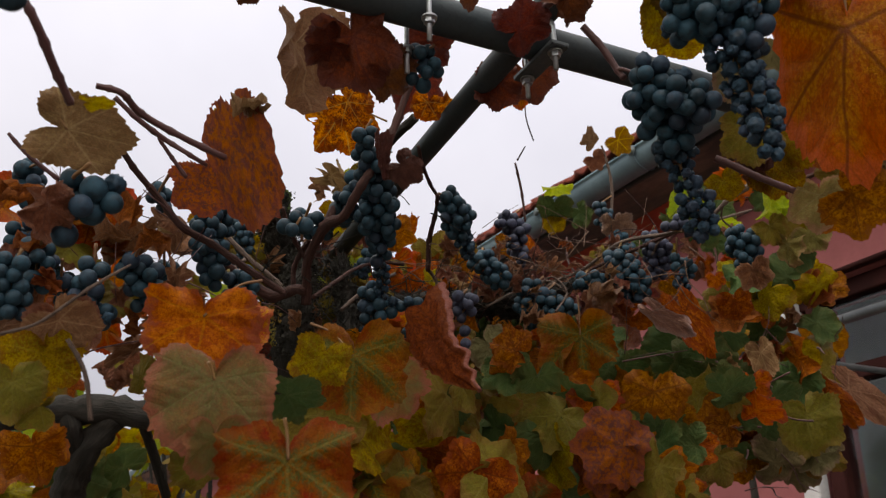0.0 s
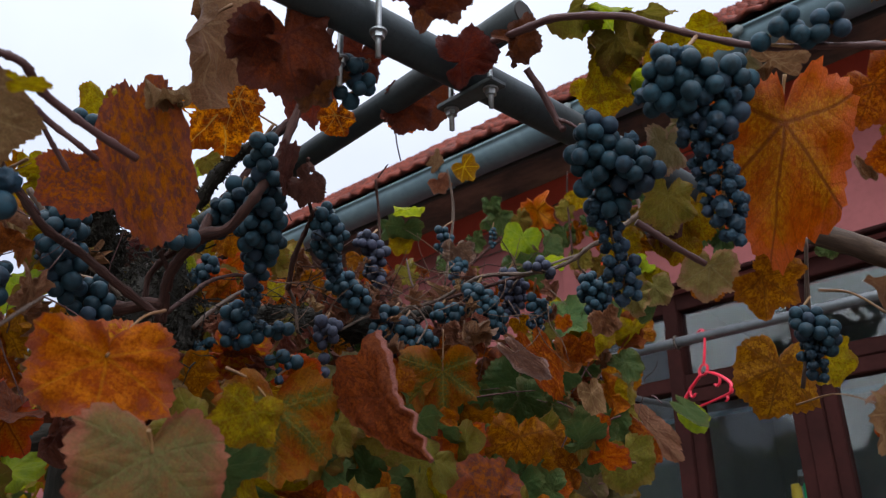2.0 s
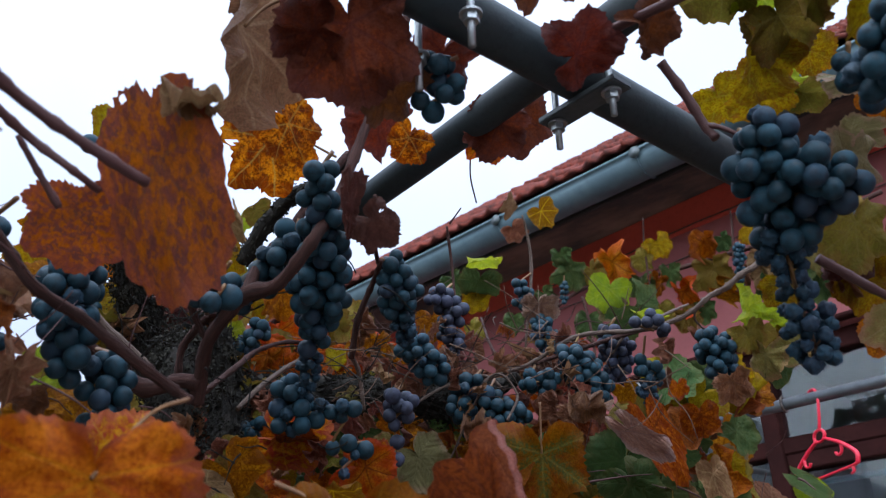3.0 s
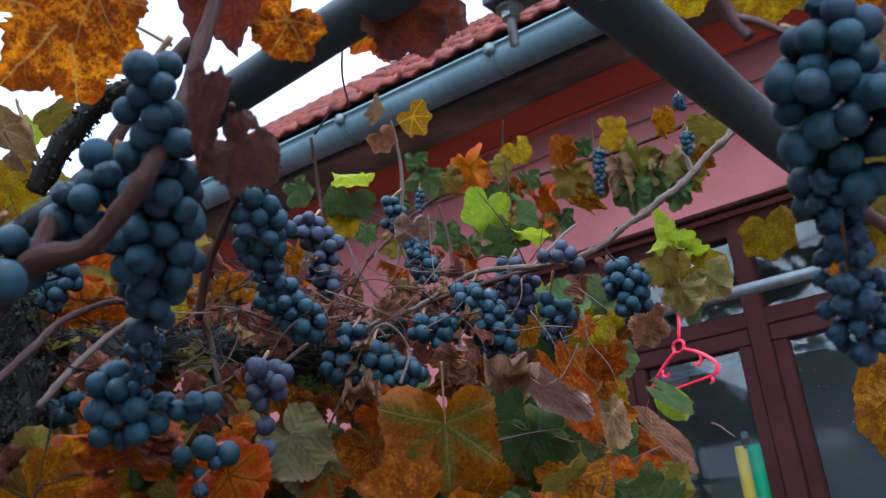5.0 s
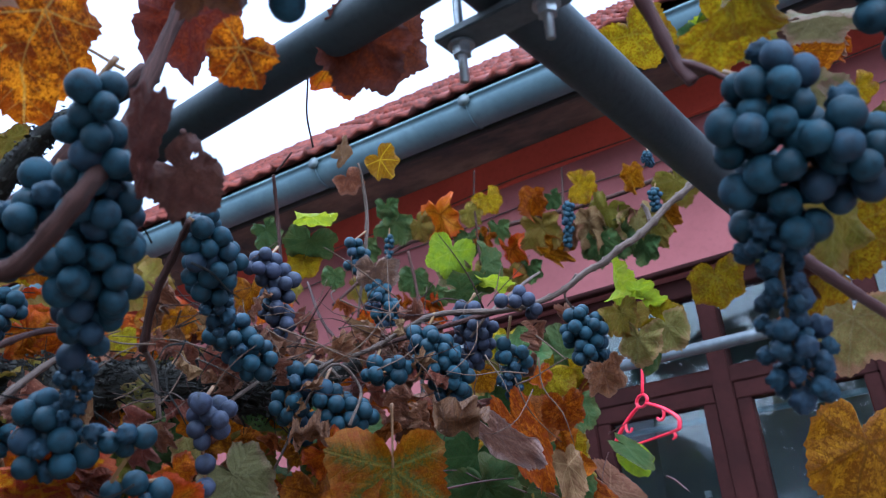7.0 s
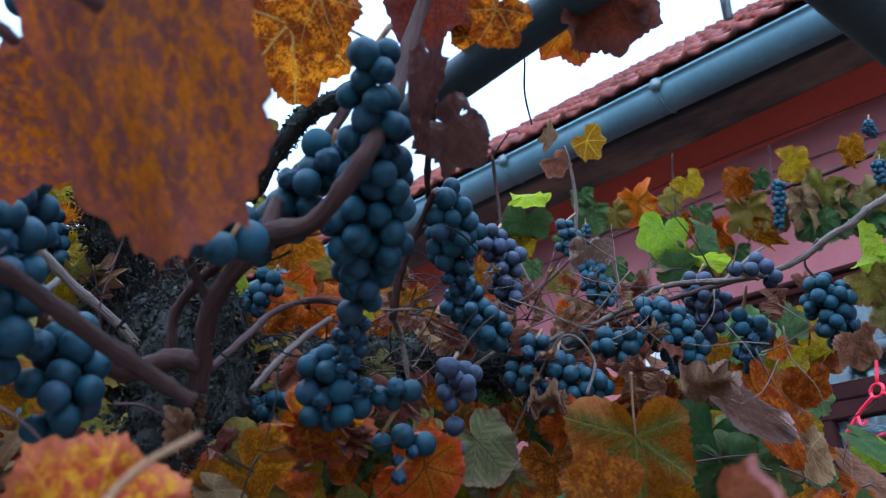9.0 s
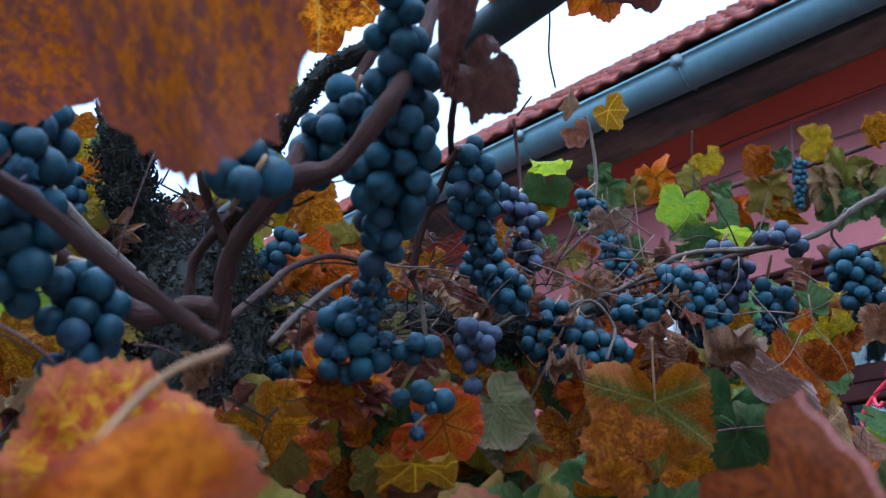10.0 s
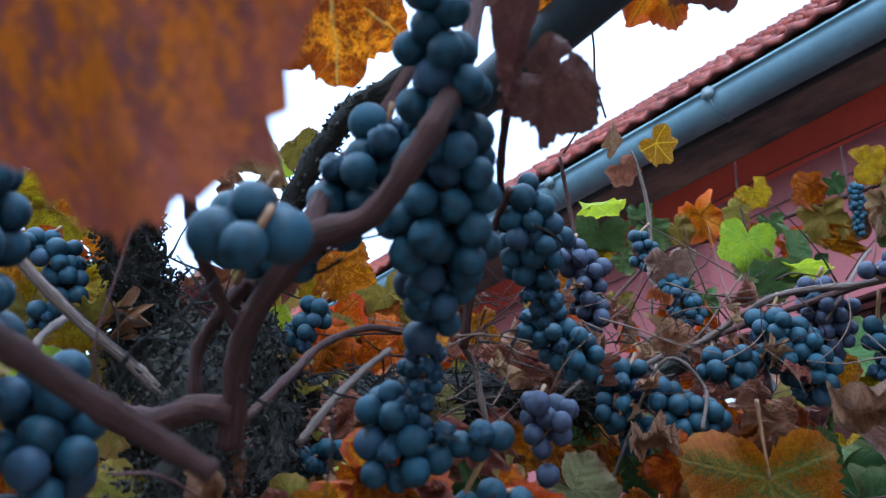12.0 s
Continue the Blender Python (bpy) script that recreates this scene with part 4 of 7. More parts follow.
for a, b in zip(POSTS, POSTS[1:]):
    lo, hi = b + 0.033, a - 0.033
    if -0.75 < b < -0.1 or b < -1.2:
        for z0, z1 in ((SILL + 0.08, SILL + 0.14), (TRANSOM - 0.09, TRANSOM - 0.03)):
            part("sash", box((0.035, lo, z0), (0.095, hi, z1), 0.004), FRAME, veranda, "", False)
        part("sash", box((0.036, hi - 0.05, SILL + 0.14), (0.096, hi, TRANSOM - 0.09), 0.004), FRAME, veranda, "", False)
        part("sash", box((0.036, lo, SILL + 0.14), (0.096, lo + 0.05, TRANSOM - 0.09), 0.004), FRAME, veranda, "", False)
    for z0, z1 in ((SILL + 0.05, TRANSOM), (TRANSOM, LINTEL - 0.04)):
        pane = part("pane", box((0.062, lo - 0.01, z0), (0.068, hi + 0.01, z1)), GLASS, veranda, "reflecting window glass", False)
        pane.visible_shadow = False
setting("trim_corner", box((-0.012, WIN_L - 0.005, 0), (0.05, WIN_L + 0.07, LINTEL), 0.004), WHITE, "pale grey corner strip beside the veranda")

# cables clipped along the wall
for z, x in ((3.69, -0.025), (3.55, -0.012)):
    pts = [(x, l, z + 0.012 * math.sin(l * 2.3) + 0.01 * math.sin(l * 5.1), 0.003) for l in [-1 + 0.5 * k for k in range(20)]]
    cab = part("wall_cable", tube(pts, 6, 4), WIRE, None, "thin dark cable clipped under the eaves")
    tagged(cab, category="cable")
    cab.matrix_basis = HOUSE

# washing rail standing before the veranda, with a red hanger
rail = thing("washing_rail", "galvanised steel pipe rail for drying clothes before the veranda", "rail")
rail.matrix_basis = HOUSE
part("rail_pipe", tube([(-0.86, -2.6, 2.503, 0.0148), (-0.86, 0.45, 2.503, 0.0148)], 16, 1), RAILM, rail)
for l in (0.40, -2.55):
    part("rail_bracket", tube([(-0.86, l, 2.50, 0.012), (-0.4, l, 2.54, 0.012), (0.12, l, 2.60, 0.012)], 8, 4), RAILM, rail)
clip = bmesh.new()
tube([(-0.86 - 0.019 * math.cos(a), -0.10, 2.503 - 0.019 * math.sin(a), 0.0035) for a in [2 * math.pi * k / 12 for k in range(13)]], 6, 1, 0, 0, clip)
part("pipe_clip", clip, WIRE, rail, "dark wire loop")

rod = thing("curtain_rod", "thin blue-grey metal rod behind the veranda panes", "rod")
rod.matrix_basis = HOUSE
part("rod_pipe", tube([(0.20, -2.8, 2.565, 0.011), (0.20, 0.86, 2.565, 0.011)], 12, 1), ROD, rod)
for l in (0.80, 0.35, -0.165, -0.68, -1.2, -1.75, -2.3):
    part("rod_bracket", tube([(0.11, l, 2.565, 0.006), (0.15, l, 2.562, 0.006), (0.20, l, 2.558, 0.006)], 8, 3), ROD, rod)

hanger = thing("clothes_hanger", "small bright red plastic clothes hanger hooked on the rail", "hanger")
hanger.matrix_basis = HOUSE @ pose(-0.86, -0.175, 2.487, 0, 3, -31) @ Matrix.Diagonal((1, 1.22, 0.78, 1))
hk = [(0.0, 0.012 * math.cos(a), 0.035 + 0.014 * math.sin(a), 0.0036) for a in [math.pi * k / 8 for k in range(9)]]
part("hook", tube([(0, 0.013, 0.012, 0.0036), *hk, (0, -0.014, -0.01, 0.0036), (0, -0.004, -0.088, 0.0036)], 8, 4), RED_PLASTIC, hanger)
ring = [(0.0, 0.017 * math.cos(2 * math.pi * k / 10), -0.106 + 0.019 * math.sin(2 * math.pi * k / 10), 0.0038) for k in range(11)]
part("neck", tube(ring, 8, 3), RED_PLASTIC, hanger)
part("shoulder_bar", tube([(0, 0.012, -0.118, 0.0045), (0, 0.055, -0.150, 0.005), (0, 0.095, -0.195, 0.005), (0, 0.098, -0.222, 0.005), (0, 0.085, -0.232, 0.0045), (0, 0, -0.232, 0.004), (0, -0.085, -0.232, 0.0045), (0, -0.098, -0.222, 0.005), (0, -0.095, -0.195, 0.005), (0, -0.055, -0.150, 0.005), (0, -0.012, -0.118, 0.0045)], 8, 5), RED_PLASTIC, hanger)
for s in (1, -1):
    part("strap_hook", tube([(0, s * 0.060, -0.158, 0.0035), (0, s * 0.058, -0.180, 0.0035), (0, s * 0.047, -0.187, 0.0035), (0, s * 0.040, -0.176, 0.0035)], 8, 4), RED_PLASTIC, hanger)
    part("end_hook", tube([(0, s * 0.080, -0.232, 0.0035), (0, s * 0.083, -0.248, 0.0035), (0, s * 0.074, -0.254, 0.003)], 8, 4), RED_PLASTIC, hanger)

# folded cloths on a stand inside the glazing
stand = thing("folded_parasol", "furled yellow and green parasol behind the veranda glass", "parasol")
stand.matrix_basis = HOUSE @ pose(0.5, 0.085, 0)
for off, mat_, lab in ((0.024, YELLOW_PLASTIC, "yellow panel"), (-0.024, GREEN_CLOTH, "green panel")):
    bm = tube([(0, off * 1.5, 0.5, 0.05), (0, off * 1.3, 1.2, 0.040), (0, off, 1.9, 0.030), (0, off, 2.27, 0.026), (0, off, 2.30, 0.018)], 12, 6, 0.10, 3)
    part("canopy", bm, mat_, stand, lab)
part("cap", tube([(0, 0, 2.295, 0.022), (0, 0, 2.335, 0.014)], 12, 2), WIRE, stand, "dark cap")
part("pole", tube([(0, 0, 0.0, 0.014), (0, 0, 2.36, 0.014)], 8, 1), ZINC, stand)

# ---- pergola ----
pergola = thing("pergola", "dark painted steel pipe pergola with bolted crossing pipes", "pergola")
A0, AD = Vector((0.390, 0.644, 2.262)), Vector((0.9933, 0.0276, 0.1125))
B0, BD = Vector((0.456, 0.645, 2.301)), Vector((-0.009, 0.9994, 0.034))
part("beam", tube([(*(A0 + AD * s), 0.0211) for s in (-1.6, -0.6, 0.0, 0.4, 0.62)], 20, 6, 0.03, 2), PIPE, pergola)
part("crossbar", tube([(*(B0 + BD * q), 0.0172) for q in (-0.085, 0.4, 0.9, 1.8, 3.0)], 20, 6, 0.03, 5), PIPE, pergola)
# the pipe is closed: a dark disc paints the shade of an open end
bore_disc = bmesh.new()
bmesh.ops.create_cone(bore_disc, cap_ends=True, segments=20, radius1=0.0142, radius2=0.0142, depth=0.003)
bore_at = BD.to_track_quat("Z", "Y").to_matrix().to_4x4()
bore_at.translation = B0 - BD * 0.0855
bmesh.ops.transform(bore_disc, matrix=bore_at, verts=bore_disc.verts)
part("pipe_bore", bore_disc, EAVES_SHADE, pergola, "dark disc on the pipe end, painted as its shaded hollow", False)


def clamp_plate(holder, at, along, down, out):
    plate = box((-0.042, -0.012, -0.003), (0.042, 0.012, 0.003), 0.001)
    m = Matrix((out, along, down)).transposed().to_4x4()
    m.translation = at + down * 0.026
    bmesh.ops.transform(plate, matrix=m, verts=plate.verts)
    part("clamp_plate", plate, PLATE, holder, "flat grey steel clamp plate", False)


def u_bolt(at, along, down, leg, plated):
    """Bent threaded rod round the pipe, with washer and nut."""
    holder = new("u_bolt")
    holder.parent = pergola
    tagged(holder, "zinc threaded bolt with nut")
    at, along, down = Vector(at), Vector(along).normalized(), Vector(down).normalized()
    out = along.cross(down).normalized()
    wide = 0.030
    arc = [(*(at + out * wide * math.cos(a) - down * 0.027 * math.sin(a)), 0.003) for a in [math.pi * k / 8 for k in range(9)]]
    legs = [(*(at + out * wide + down * leg), 0.003), *arc, (*(at - out * wide + down * leg * 0.95), 0.003)]
    part("rod", tube(legs, 8, 3, 0.05, 3), ZINC, holder)
    if plated:
        clamp_plate(holder, at, along, down, out)
    for side in (1, -1):
        foot = at + out * wide * side + down * 0.031
        for name, r, h in (("washer", 0.0085, 0.002), ("nut", 0.0062, 0.006)):
            bm = bmesh.new()
            bmesh.ops.create_cone(bm, cap_ends=True, segments=18 if name == "washer" else 6, radius1=r, radius2=r, depth=h)
            m = down.to_track_quat("Z", "Y").to_matrix().to_4x4()
            m.translation = foot + down * (0 if name == "washer" else 0.004)
            bmesh.ops.transform(bm, matrix=m, verts=bm.verts)
            part(name, bm, ZINC, holder, "", False)


DOWN = Vector((0.18, 0.06, -0.98))
u_bolt(A0 + AD * -0.083, AD, DOWN - AD * DOWN.dot(AD), 0.062, False)
u_bolt(A0 + AD * 0.072, AD, DOWN - AD * DOWN.dot(AD), 0.056, True)

for foot in (A0 + AD * -1.6, B0 + BD * 2.95):
    part("post", tube([(foot.x, foot.y, foot.z, 0.024), (foot.x, foot.y, 0.9, 0.024), (foot.x, foot.y, -0.02, 0.024)], 16, 2, 0.02, 8), PIPE, pergola)

# ---- vine wood ----
cane("cane", [(0.310, 1.016, 2.038, 0.0070), (0.304, 1.000, 2.060, 0.0066), (0.295, 0.972, 2.083, 0.0060), (0.297, 0.933, 2.102, 0.0064), (0.301, 0.908, 2.110, 0.0074), (0.312, 0.878, 2.109, 0.0058), (0.317, 0.851, 2.124, 0.0057), (0.325, 0.838, 2.148, 0.0056), (0.349, 0.853, 2.200, 0.0054), (0.366, 0.858, 2.270, 0.0052), (0.378, 0.842, 2.345, 0.0050), (0.383, 0.808, 2.430, 0.0046)], CANE, seed=101)
cane("cane", [(0.301, 0.914, 2.111, 0.0062), (0.309, 0.922, 2.142, 0.0050), (0.325, 0.930, 2.174, 0.0047), (0.339, 0.929, 2.200, 0.0045), (0.351, 0.927, 2.228, 0.0043), (0.362, 0.923, 2.256, 0.0042), (0.390, 0.919, 2.315, 0.0040)], CANE, seed=102)
cane("cane", [(0.306, 1.003, 2.051, 0.0072), (0.293, 1.016, 2.056, 0.0070), (0.268, 1.046, 2.051, 0.0082), (0.230, 1.039, 2.062, 0.0070), (0.202, 1.028, 2.071, 0.0064), (0.162, 1.006, 2.078, 0.0056)], CANE, seed=103)
cane("cane", [(0.292, 1.027, 2.059, 0.0037), (0.287, 1.018, 2.087, 0.0035), (0.289, 0.988, 2.102, 0.0038), (0.291, 0.962, 2.106, 0.0034)], CANE, seed=104)
cane("cane", [(0.293, 0.973, 2.083, 0.0026), (0.272, 0.960, 2.100, 0.0031), (0.256, 0.938, 2.107, 0.0033), (0.242, 0.919, 2.123, 0.0029)], CANE, seed=105)
cane("cane", [(0.304, 1.122, 2.089, 0.0040), (0.280, 1.131, 2.112, 0.0038), (0.237, 1.138, 2.141, 0.0039), (0.196, 1.139, 2.173, 0.0040), (0.158, 1.142, 2.211, 0.0041)], CANE_GREY, seed=106)
cane("cane", [(0.324, 1.038, 2.059, 0.0030), (0.363, 1.063, 2.104, 0.0031), (0.391, 1.084, 2.136, 0.0027), (0.434, 1.098, 2.164, 0.0026), (0.477, 1.106, 2.173, 0.0028)], CANE, seed=107)
cane("cane", [(0.375, 1.073, 2.062, 0.0028), (0.399, 1.085, 2.093, 0.0030), (0.437, 1.110, 2.133, 0.0029), (0.471, 1.127, 2.164, 0.0025)], CANE_GREY, seed=108)
cane("cane", [(0.240, 1.185, 2.159, 0.0030), (0.220, 1.128, 2.117, 0.0024), (0.215, 1.087, 2.082, 0.0020)], CANE_GREY, seed=109)
cane("cane", [(0.496, 1.005, 2.244, 0.0026), (0.459, 0.961, 2.240, 0.0027), (0.424, 0.910, 2.240, 0.0027), (0.406, 0.882, 2.247, 0.0024)], CANE, seed=110)
cane("cane", [(0.508, 1.076, 2.157, 0.0036), (0.494, 1.044, 2.193, 0.0039), (0.487, 1.005, 2.225, 0.0031), (0.473, 0.969, 2.233, 0.0026)], CANE, seed=111)
cane("cane", [(0.505, 1.076, 2.162, 0.0029), (0.529, 1.091, 2.149, 0.0026), (0.544, 1.096, 2.105, 0.0022)], CANE_GREY, seed=112)
cane("cane", [(0.694, 1.120, 2.075, 0.0013), (0.705, 1.049, 2.176, 0.0016), (0.734, 1.029, 2.155, 0.0016), (0.705, 1.016, 2.109, 0.0016)], CANE_GREY, seed=113)
cane("cane", [(0.723, 1.149, 2.166, 0.0023), (0.755, 1.105, 2.204, 0.0027), (0.788, 1.063, 2.220, 0.0027), (0.820, 0.992, 2.250, 0.0031), (0.869, 0.922, 2.249, 0.0031), (0.898, 0.885, 2.261, 0.0036), (0.910, 0.864, 2.272, 0.0036), (0.920, 0.840, 2.288, 0.0036), (0.934, 0.824, 2.299, 0.0041), (0.946, 0.805, 2.316, 0.0037), (0.958, 0.791, 2.326, 0.0038), (0.969, 0.771, 2.344, 0.0043), (0.986, 0.752, 2.369, 0.0039), (0.996, 0.732, 2.384, 0.0044), (1.012, 0.716, 2.406, 0.0040)], CANE_GREY, seed=114, nodes=0.35, rough=0.3)
cane("cane", [(0.797, 1.100, 2.221, 0.0028), (0.826, 1.060, 2.238, 0.0028), (0.864, 0.967, 2.251, 0.0032), (0.889, 0.903, 2.258, 0.0027)], CANE, seed=115)
cane("cane", [(0.779, 1.102, 2.190, 0.0027), (0.751, 1.120, 2.211, 0.0023), (0.697, 1.137, 2.185, 0.0022), (0.639, 1.131, 2.143, 0.0021)], CANE_GREY, seed=116)
cane("cane", [(1.009, 1.299, 2.386, 0.0019), (1.009, 1.276, 2.542, 0.0033), (0.990, 1.266, 2.619, 0.0026), (0.978, 1.265, 2.652, 0.0020)], CANE_GREY, seed=117)
cane("cane", [(0.722, 1.150, 2.337, 0.0019), (0.713, 1.149, 2.396, 0.0024), (0.689, 1.132, 2.445, 0.0020)], CANE, seed=118)
cane("cane", [(0.691, 1.128, 2.448, 0.0015), (0.696, 1.106, 2.469, 0.0010)], CANE, seed=119)
cane("cane", [(0.970, 0.885, 2.262, 0.0014), (0.940, 0.884, 2.277, 0.0014), (0.923, 0.856, 2.291, 0.0014)], CANE_GREY, seed=120)
cane("cane", [(0.917, 1.319, 2.427, 0.0018), (0.856, 1.218, 2.315, 0.0022), (0.831, 1.133, 2.237, 0.0020)], CANE, seed=121)
cane("cane", [(0.867, 0.976, 2.230, 0.0018), (0.889, 0.958, 2.265, 0.0019), (1.101, 1.030, 2.393, 0.0024), (1.187, 1.056, 2.443, 0.0019)], CANE_GREY, seed=122)
cane("cane", [(0.969, 0.771, 2.344, 0.0029), (0.969, 0.774, 2.364, 0.0029), (0.964, 0.777, 2.371, 0.0019)], CANE_GREY, seed=123)
cane("tendril", [(0.619, 1.005, 2.552, 0.0012), (0.646, 1.024, 2.514, 0.0012), (0.664, 1.044, 2.479, 0.0012), (0.685, 1.055, 2.447, 0.0012)], CANE, seed=124, nodes=0)
cane("trunk", [(0.379, 1.429, 2.049, 0.0260), (0.357, 1.408, 2.128, 0.0257), (0.344, 1.385, 2.181, 0.0244), (0.327, 1.354, 2.244, 0.0231), (0.298, 1.317, 2.287, 0.0215), (0.276, 1.290, 2.341, 0.0215)], BARK, seed=125, rough=0.5, sides=18, nodes=0)
cane("trunk", [(0.389, 1.172, 2.288, 0.0094), (0.392, 1.123, 2.320, 0.0100), (0.398, 1.076, 2.340, 0.0089), (0.408, 1.039, 2.342, 0.0078), (0.429, 0.973, 2.361, 0.0068)], BARK, seed=126, rough=0.4, sides=14, nodes=0)
cane("old_arm", [(0.348, 1.401, 2.167, 0.0252), (0.433, 1.373, 2.186, 0.0252), (0.525, 1.339, 2.186, 0.0240), (0.619, 1.288, 2.196, 0.0228), (0.689, 1.231, 2.197, 0.0214), (0.747, 1.176, 2.186, 0.0212), (0.778, 1.130, 2.197, 0.0140), (0.796, 1.090, 2.211, 0.0081)], BARK, seed=127, rough=0.55, sides=18, nodes=0)
cane("old_arm", [(0.438, 1.265, 2.078, 0.0150), (0.441, 1.272, 2.130, 0.0154), (0.426, 1.278, 2.193, 0.0140), (0.413, 1.286, 2.239, 0.0115)], BARK, seed=128, rough=0.5, sides=16, nodes=0)
cane("old_arm", [(-0.128, 1.476, 1.908, 0.0220), (-0.018, 1.485, 1.931, 0.0239), (0.082, 1.485, 1.956, 0.0239), (0.220, 1.431, 1.946, 0.0213), (0.349, 1.359, 1.961, 0.0171), (0.484, 1.274, 1.959, 0.0132)], BARK, seed=129, rough=0.4, sides=14, nodes=0)
cane("trunk", [(0.059, 1.563, 1.743, 0.0247), (0.060, 1.556, 1.825, 0.0285), (0.072, 1.518, 1.888, 0.0242), (0.108, 1.487, 1.945, 0.0220)], BARK, seed=130, rough=0.4, sides=14, nodes=0)
cane("trunk", [(0.071, 1.553, 1.854, 0.0190), (0.042, 1.491, 1.917, 0.0184), (0.025, 1.484, 1.952, 0.0147)], BARK, seed=131, rough=0.4, sides=12, nodes=0)
cane("cane", [(0.142, 1.484, 1.960, 0.0095), (0.185, 1.592, 1.915, 0.0094), (0.230, 1.650, 1.845, 0.0089)], BARK, seed=132, nodes=0)
cane("cane", [(-0.019, 0.501, 2.016, 0.0027), (-0.004, 0.515, 2.002, 0.0030), (0.012, 0.541, 1.986, 0.0031), (0.024, 0.561, 1.976, 0.0028)], CANE_RED, seed=133)
cane("cane", [(0.026, 0.645, 2.051, 0.0026), (0.047, 0.647, 2.052, 0.0029), (0.065, 0.663, 2.047, 0.0033), (0.103, 0.678, 2.043, 0.0030), (0.146, 0.690, 2.040, 0.0031)], CANE_RED, seed=134)
cane("cane", [(-0.038, 0.711, 2.021, 0.0016), (-0.019, 0.720, 2.009, 0.0020), (0.010, 0.731, 1.997, 0.0020)], CANE_RED, seed=135)
cane("cane", [(0.082, 0.750, 2.078, 0.0017), (0.099, 0.758, 2.064, 0.0021), (0.117, 0.766, 2.050, 0.0021)], CANE_RED, seed=136)
cane("cane", [(0.045, 0.795, 2.084, 0.0032), (0.066, 0.814, 2.070, 0.0033), (0.097, 0.833, 2.052, 0.0037), (0.126, 0.840, 2.029, 0.0040), (0.165, 0.858, 2.023, 0.0041), (0.204, 0.866, 2.008, 0.0042), (0.239, 0.871, 1.995, 0.0039), (0.255, 0.869, 1.988, 0.0032)], CANE, seed=137)
cane("cane", [(0.036, 0.717, 2.090, 0.0024), (0.062, 0.725, 2.077, 0.0026), (0.090, 0.739, 2.071, 0.0027), (0.115, 0.740, 2.062, 0.0024), (0.133, 0.750, 2.061, 0.0021)], CANE_RED, seed=138)
cane("cane", [(0.158, 0.869, 2.200, 0.0020), (0.168, 0.883, 2.179, 0.0024), (0.176, 0.896, 2.157, 0.0024)], CANE_RED, seed=139)
cane("cane", [(0.062, 0.593, 1.813, 0.0015), (0.078, 0.599, 1.793, 0.0015), (0.089, 0.606, 1.763, 0.0015)], CANE_GREY, seed=140)
cane("cane", [(0.019, 0.609, 1.813, 0.0012), (0.041, 0.608, 1.826, 0.0012), (0.067, 0.600, 1.855, 0.0012), (0.089, 0.612, 1.883, 0.0009)], CANE_GREY, seed=141)
cane("cane", [(0.430, 0.604, 2.264, 0.0038), (0.439, 0.536, 2.254, 0.0040), (0.443, 0.502, 2.246, 0.0035), (0.468, 0.452, 2.230, 0.0034), (0.492, 0.431, 2.221, 0.0034), (0.513, 0.402, 2.202, 0.0030), (0.542, 0.359, 2.179, 0.0030), (0.559, 0.316, 2.163, 0.0026), (0.575, 0.272, 2.145, 0.0033), (0.582, 0.229, 2.115, 0.0035), (0.587, 0.186, 2.081, 0.0034)], CANE_RED, seed=142, nodes=0.3)
cane("cane", [(0.913, 0.499, 2.175, 0.0022), (0.952, 0.527, 2.115, 0.0033), (0.972, 0.541, 2.077, 0.0033), (1.000, 0.575, 2.013, 0.0028)], CANE_GREY, seed=143)
cane("cane", [(0.575, 0.272, 2.145, 0.0022), (0.576, 0.260, 2.148, 0.0025), (0.554, 0.239, 2.151, 0.0021)], CANE_RED, seed=144)
cane("cane", [(0.474, 0.573, 2.243, 0.0039), (0.496, 0.570, 2.220, 0.0039), (0.511, 0.567, 2.195, 0.0036), (0.516, 0.562, 2.181, 0.0034)], CANE_RED, seed=145, nodes=0.3)
cane("cane", [(0.511, 0.567, 2.195, 0.0025), (0.514, 0.555, 2.186, 0.0020), (0.518, 0.545, 2.175, 0.0016)], CANE_RED, seed=146)
cane("cane", [(0.624, 0.557, 2.112, 0.0041), (0.641, 0.548, 2.102, 0.0039), (0.658, 0.536, 2.088, 0.0037), (0.687, 0.518, 2.070, 0.0033)], CANE_RED, seed=147)
cane("support_pole", [(0.863, 0.471, 2.154, 0.0134), (0.896, 0.439, 2.138, 0.0141), (0.930, 0.404, 2.114, 0.0143), (0.975, 0.364, 2.086, 0.0145), (1.026, 0.301, 2.044, 0.0148)], POLE, seed=148, nodes=0, rough=0.08, sides=16)

# ---- grape bunches ----
bunch("long bunch of plump blue-black bloomed grapes on a thick cane", [(0.312, 0.823, 2.199, 0.016), (0.320, 0.836, 2.185, 0.020), (0.337, 0.853, 2.168, 0.022), (0.353, 0.873, 2.153, 0.028), (0.364, 0.898, 2.131, 0.032), (0.374, 0.918, 2.117, 0.022)], 149, wither=0, size=0.0198, hang=(0.317, 0.811, 2.218))
bunch("narrow darker tail of a bunch with softening grapes", [(0.377, 0.924, 2.108, 0.018), (0.389, 0.949, 2.095, 0.015), (0.401, 0.972, 2.079, 0.015), (0.406, 0.985, 2.066, 0.014)], 249, wither=0.55, size=0.0172, hang=(0.374, 0.918, 2.125))
bunch("broad cluster of plump blue grapes below a withering bunch", [(0.398, 0.998, 2.062, 0.022), (0.404, 1.002, 2.046, 0.024), (0.420, 0.992, 2.047, 0.021), (0.436, 0.984, 2.050, 0.016), (0.452, 0.968, 2.056, 0.010)], 349, wither=0, size=0.0188, hang=(0.404, 0.98, 2.08))
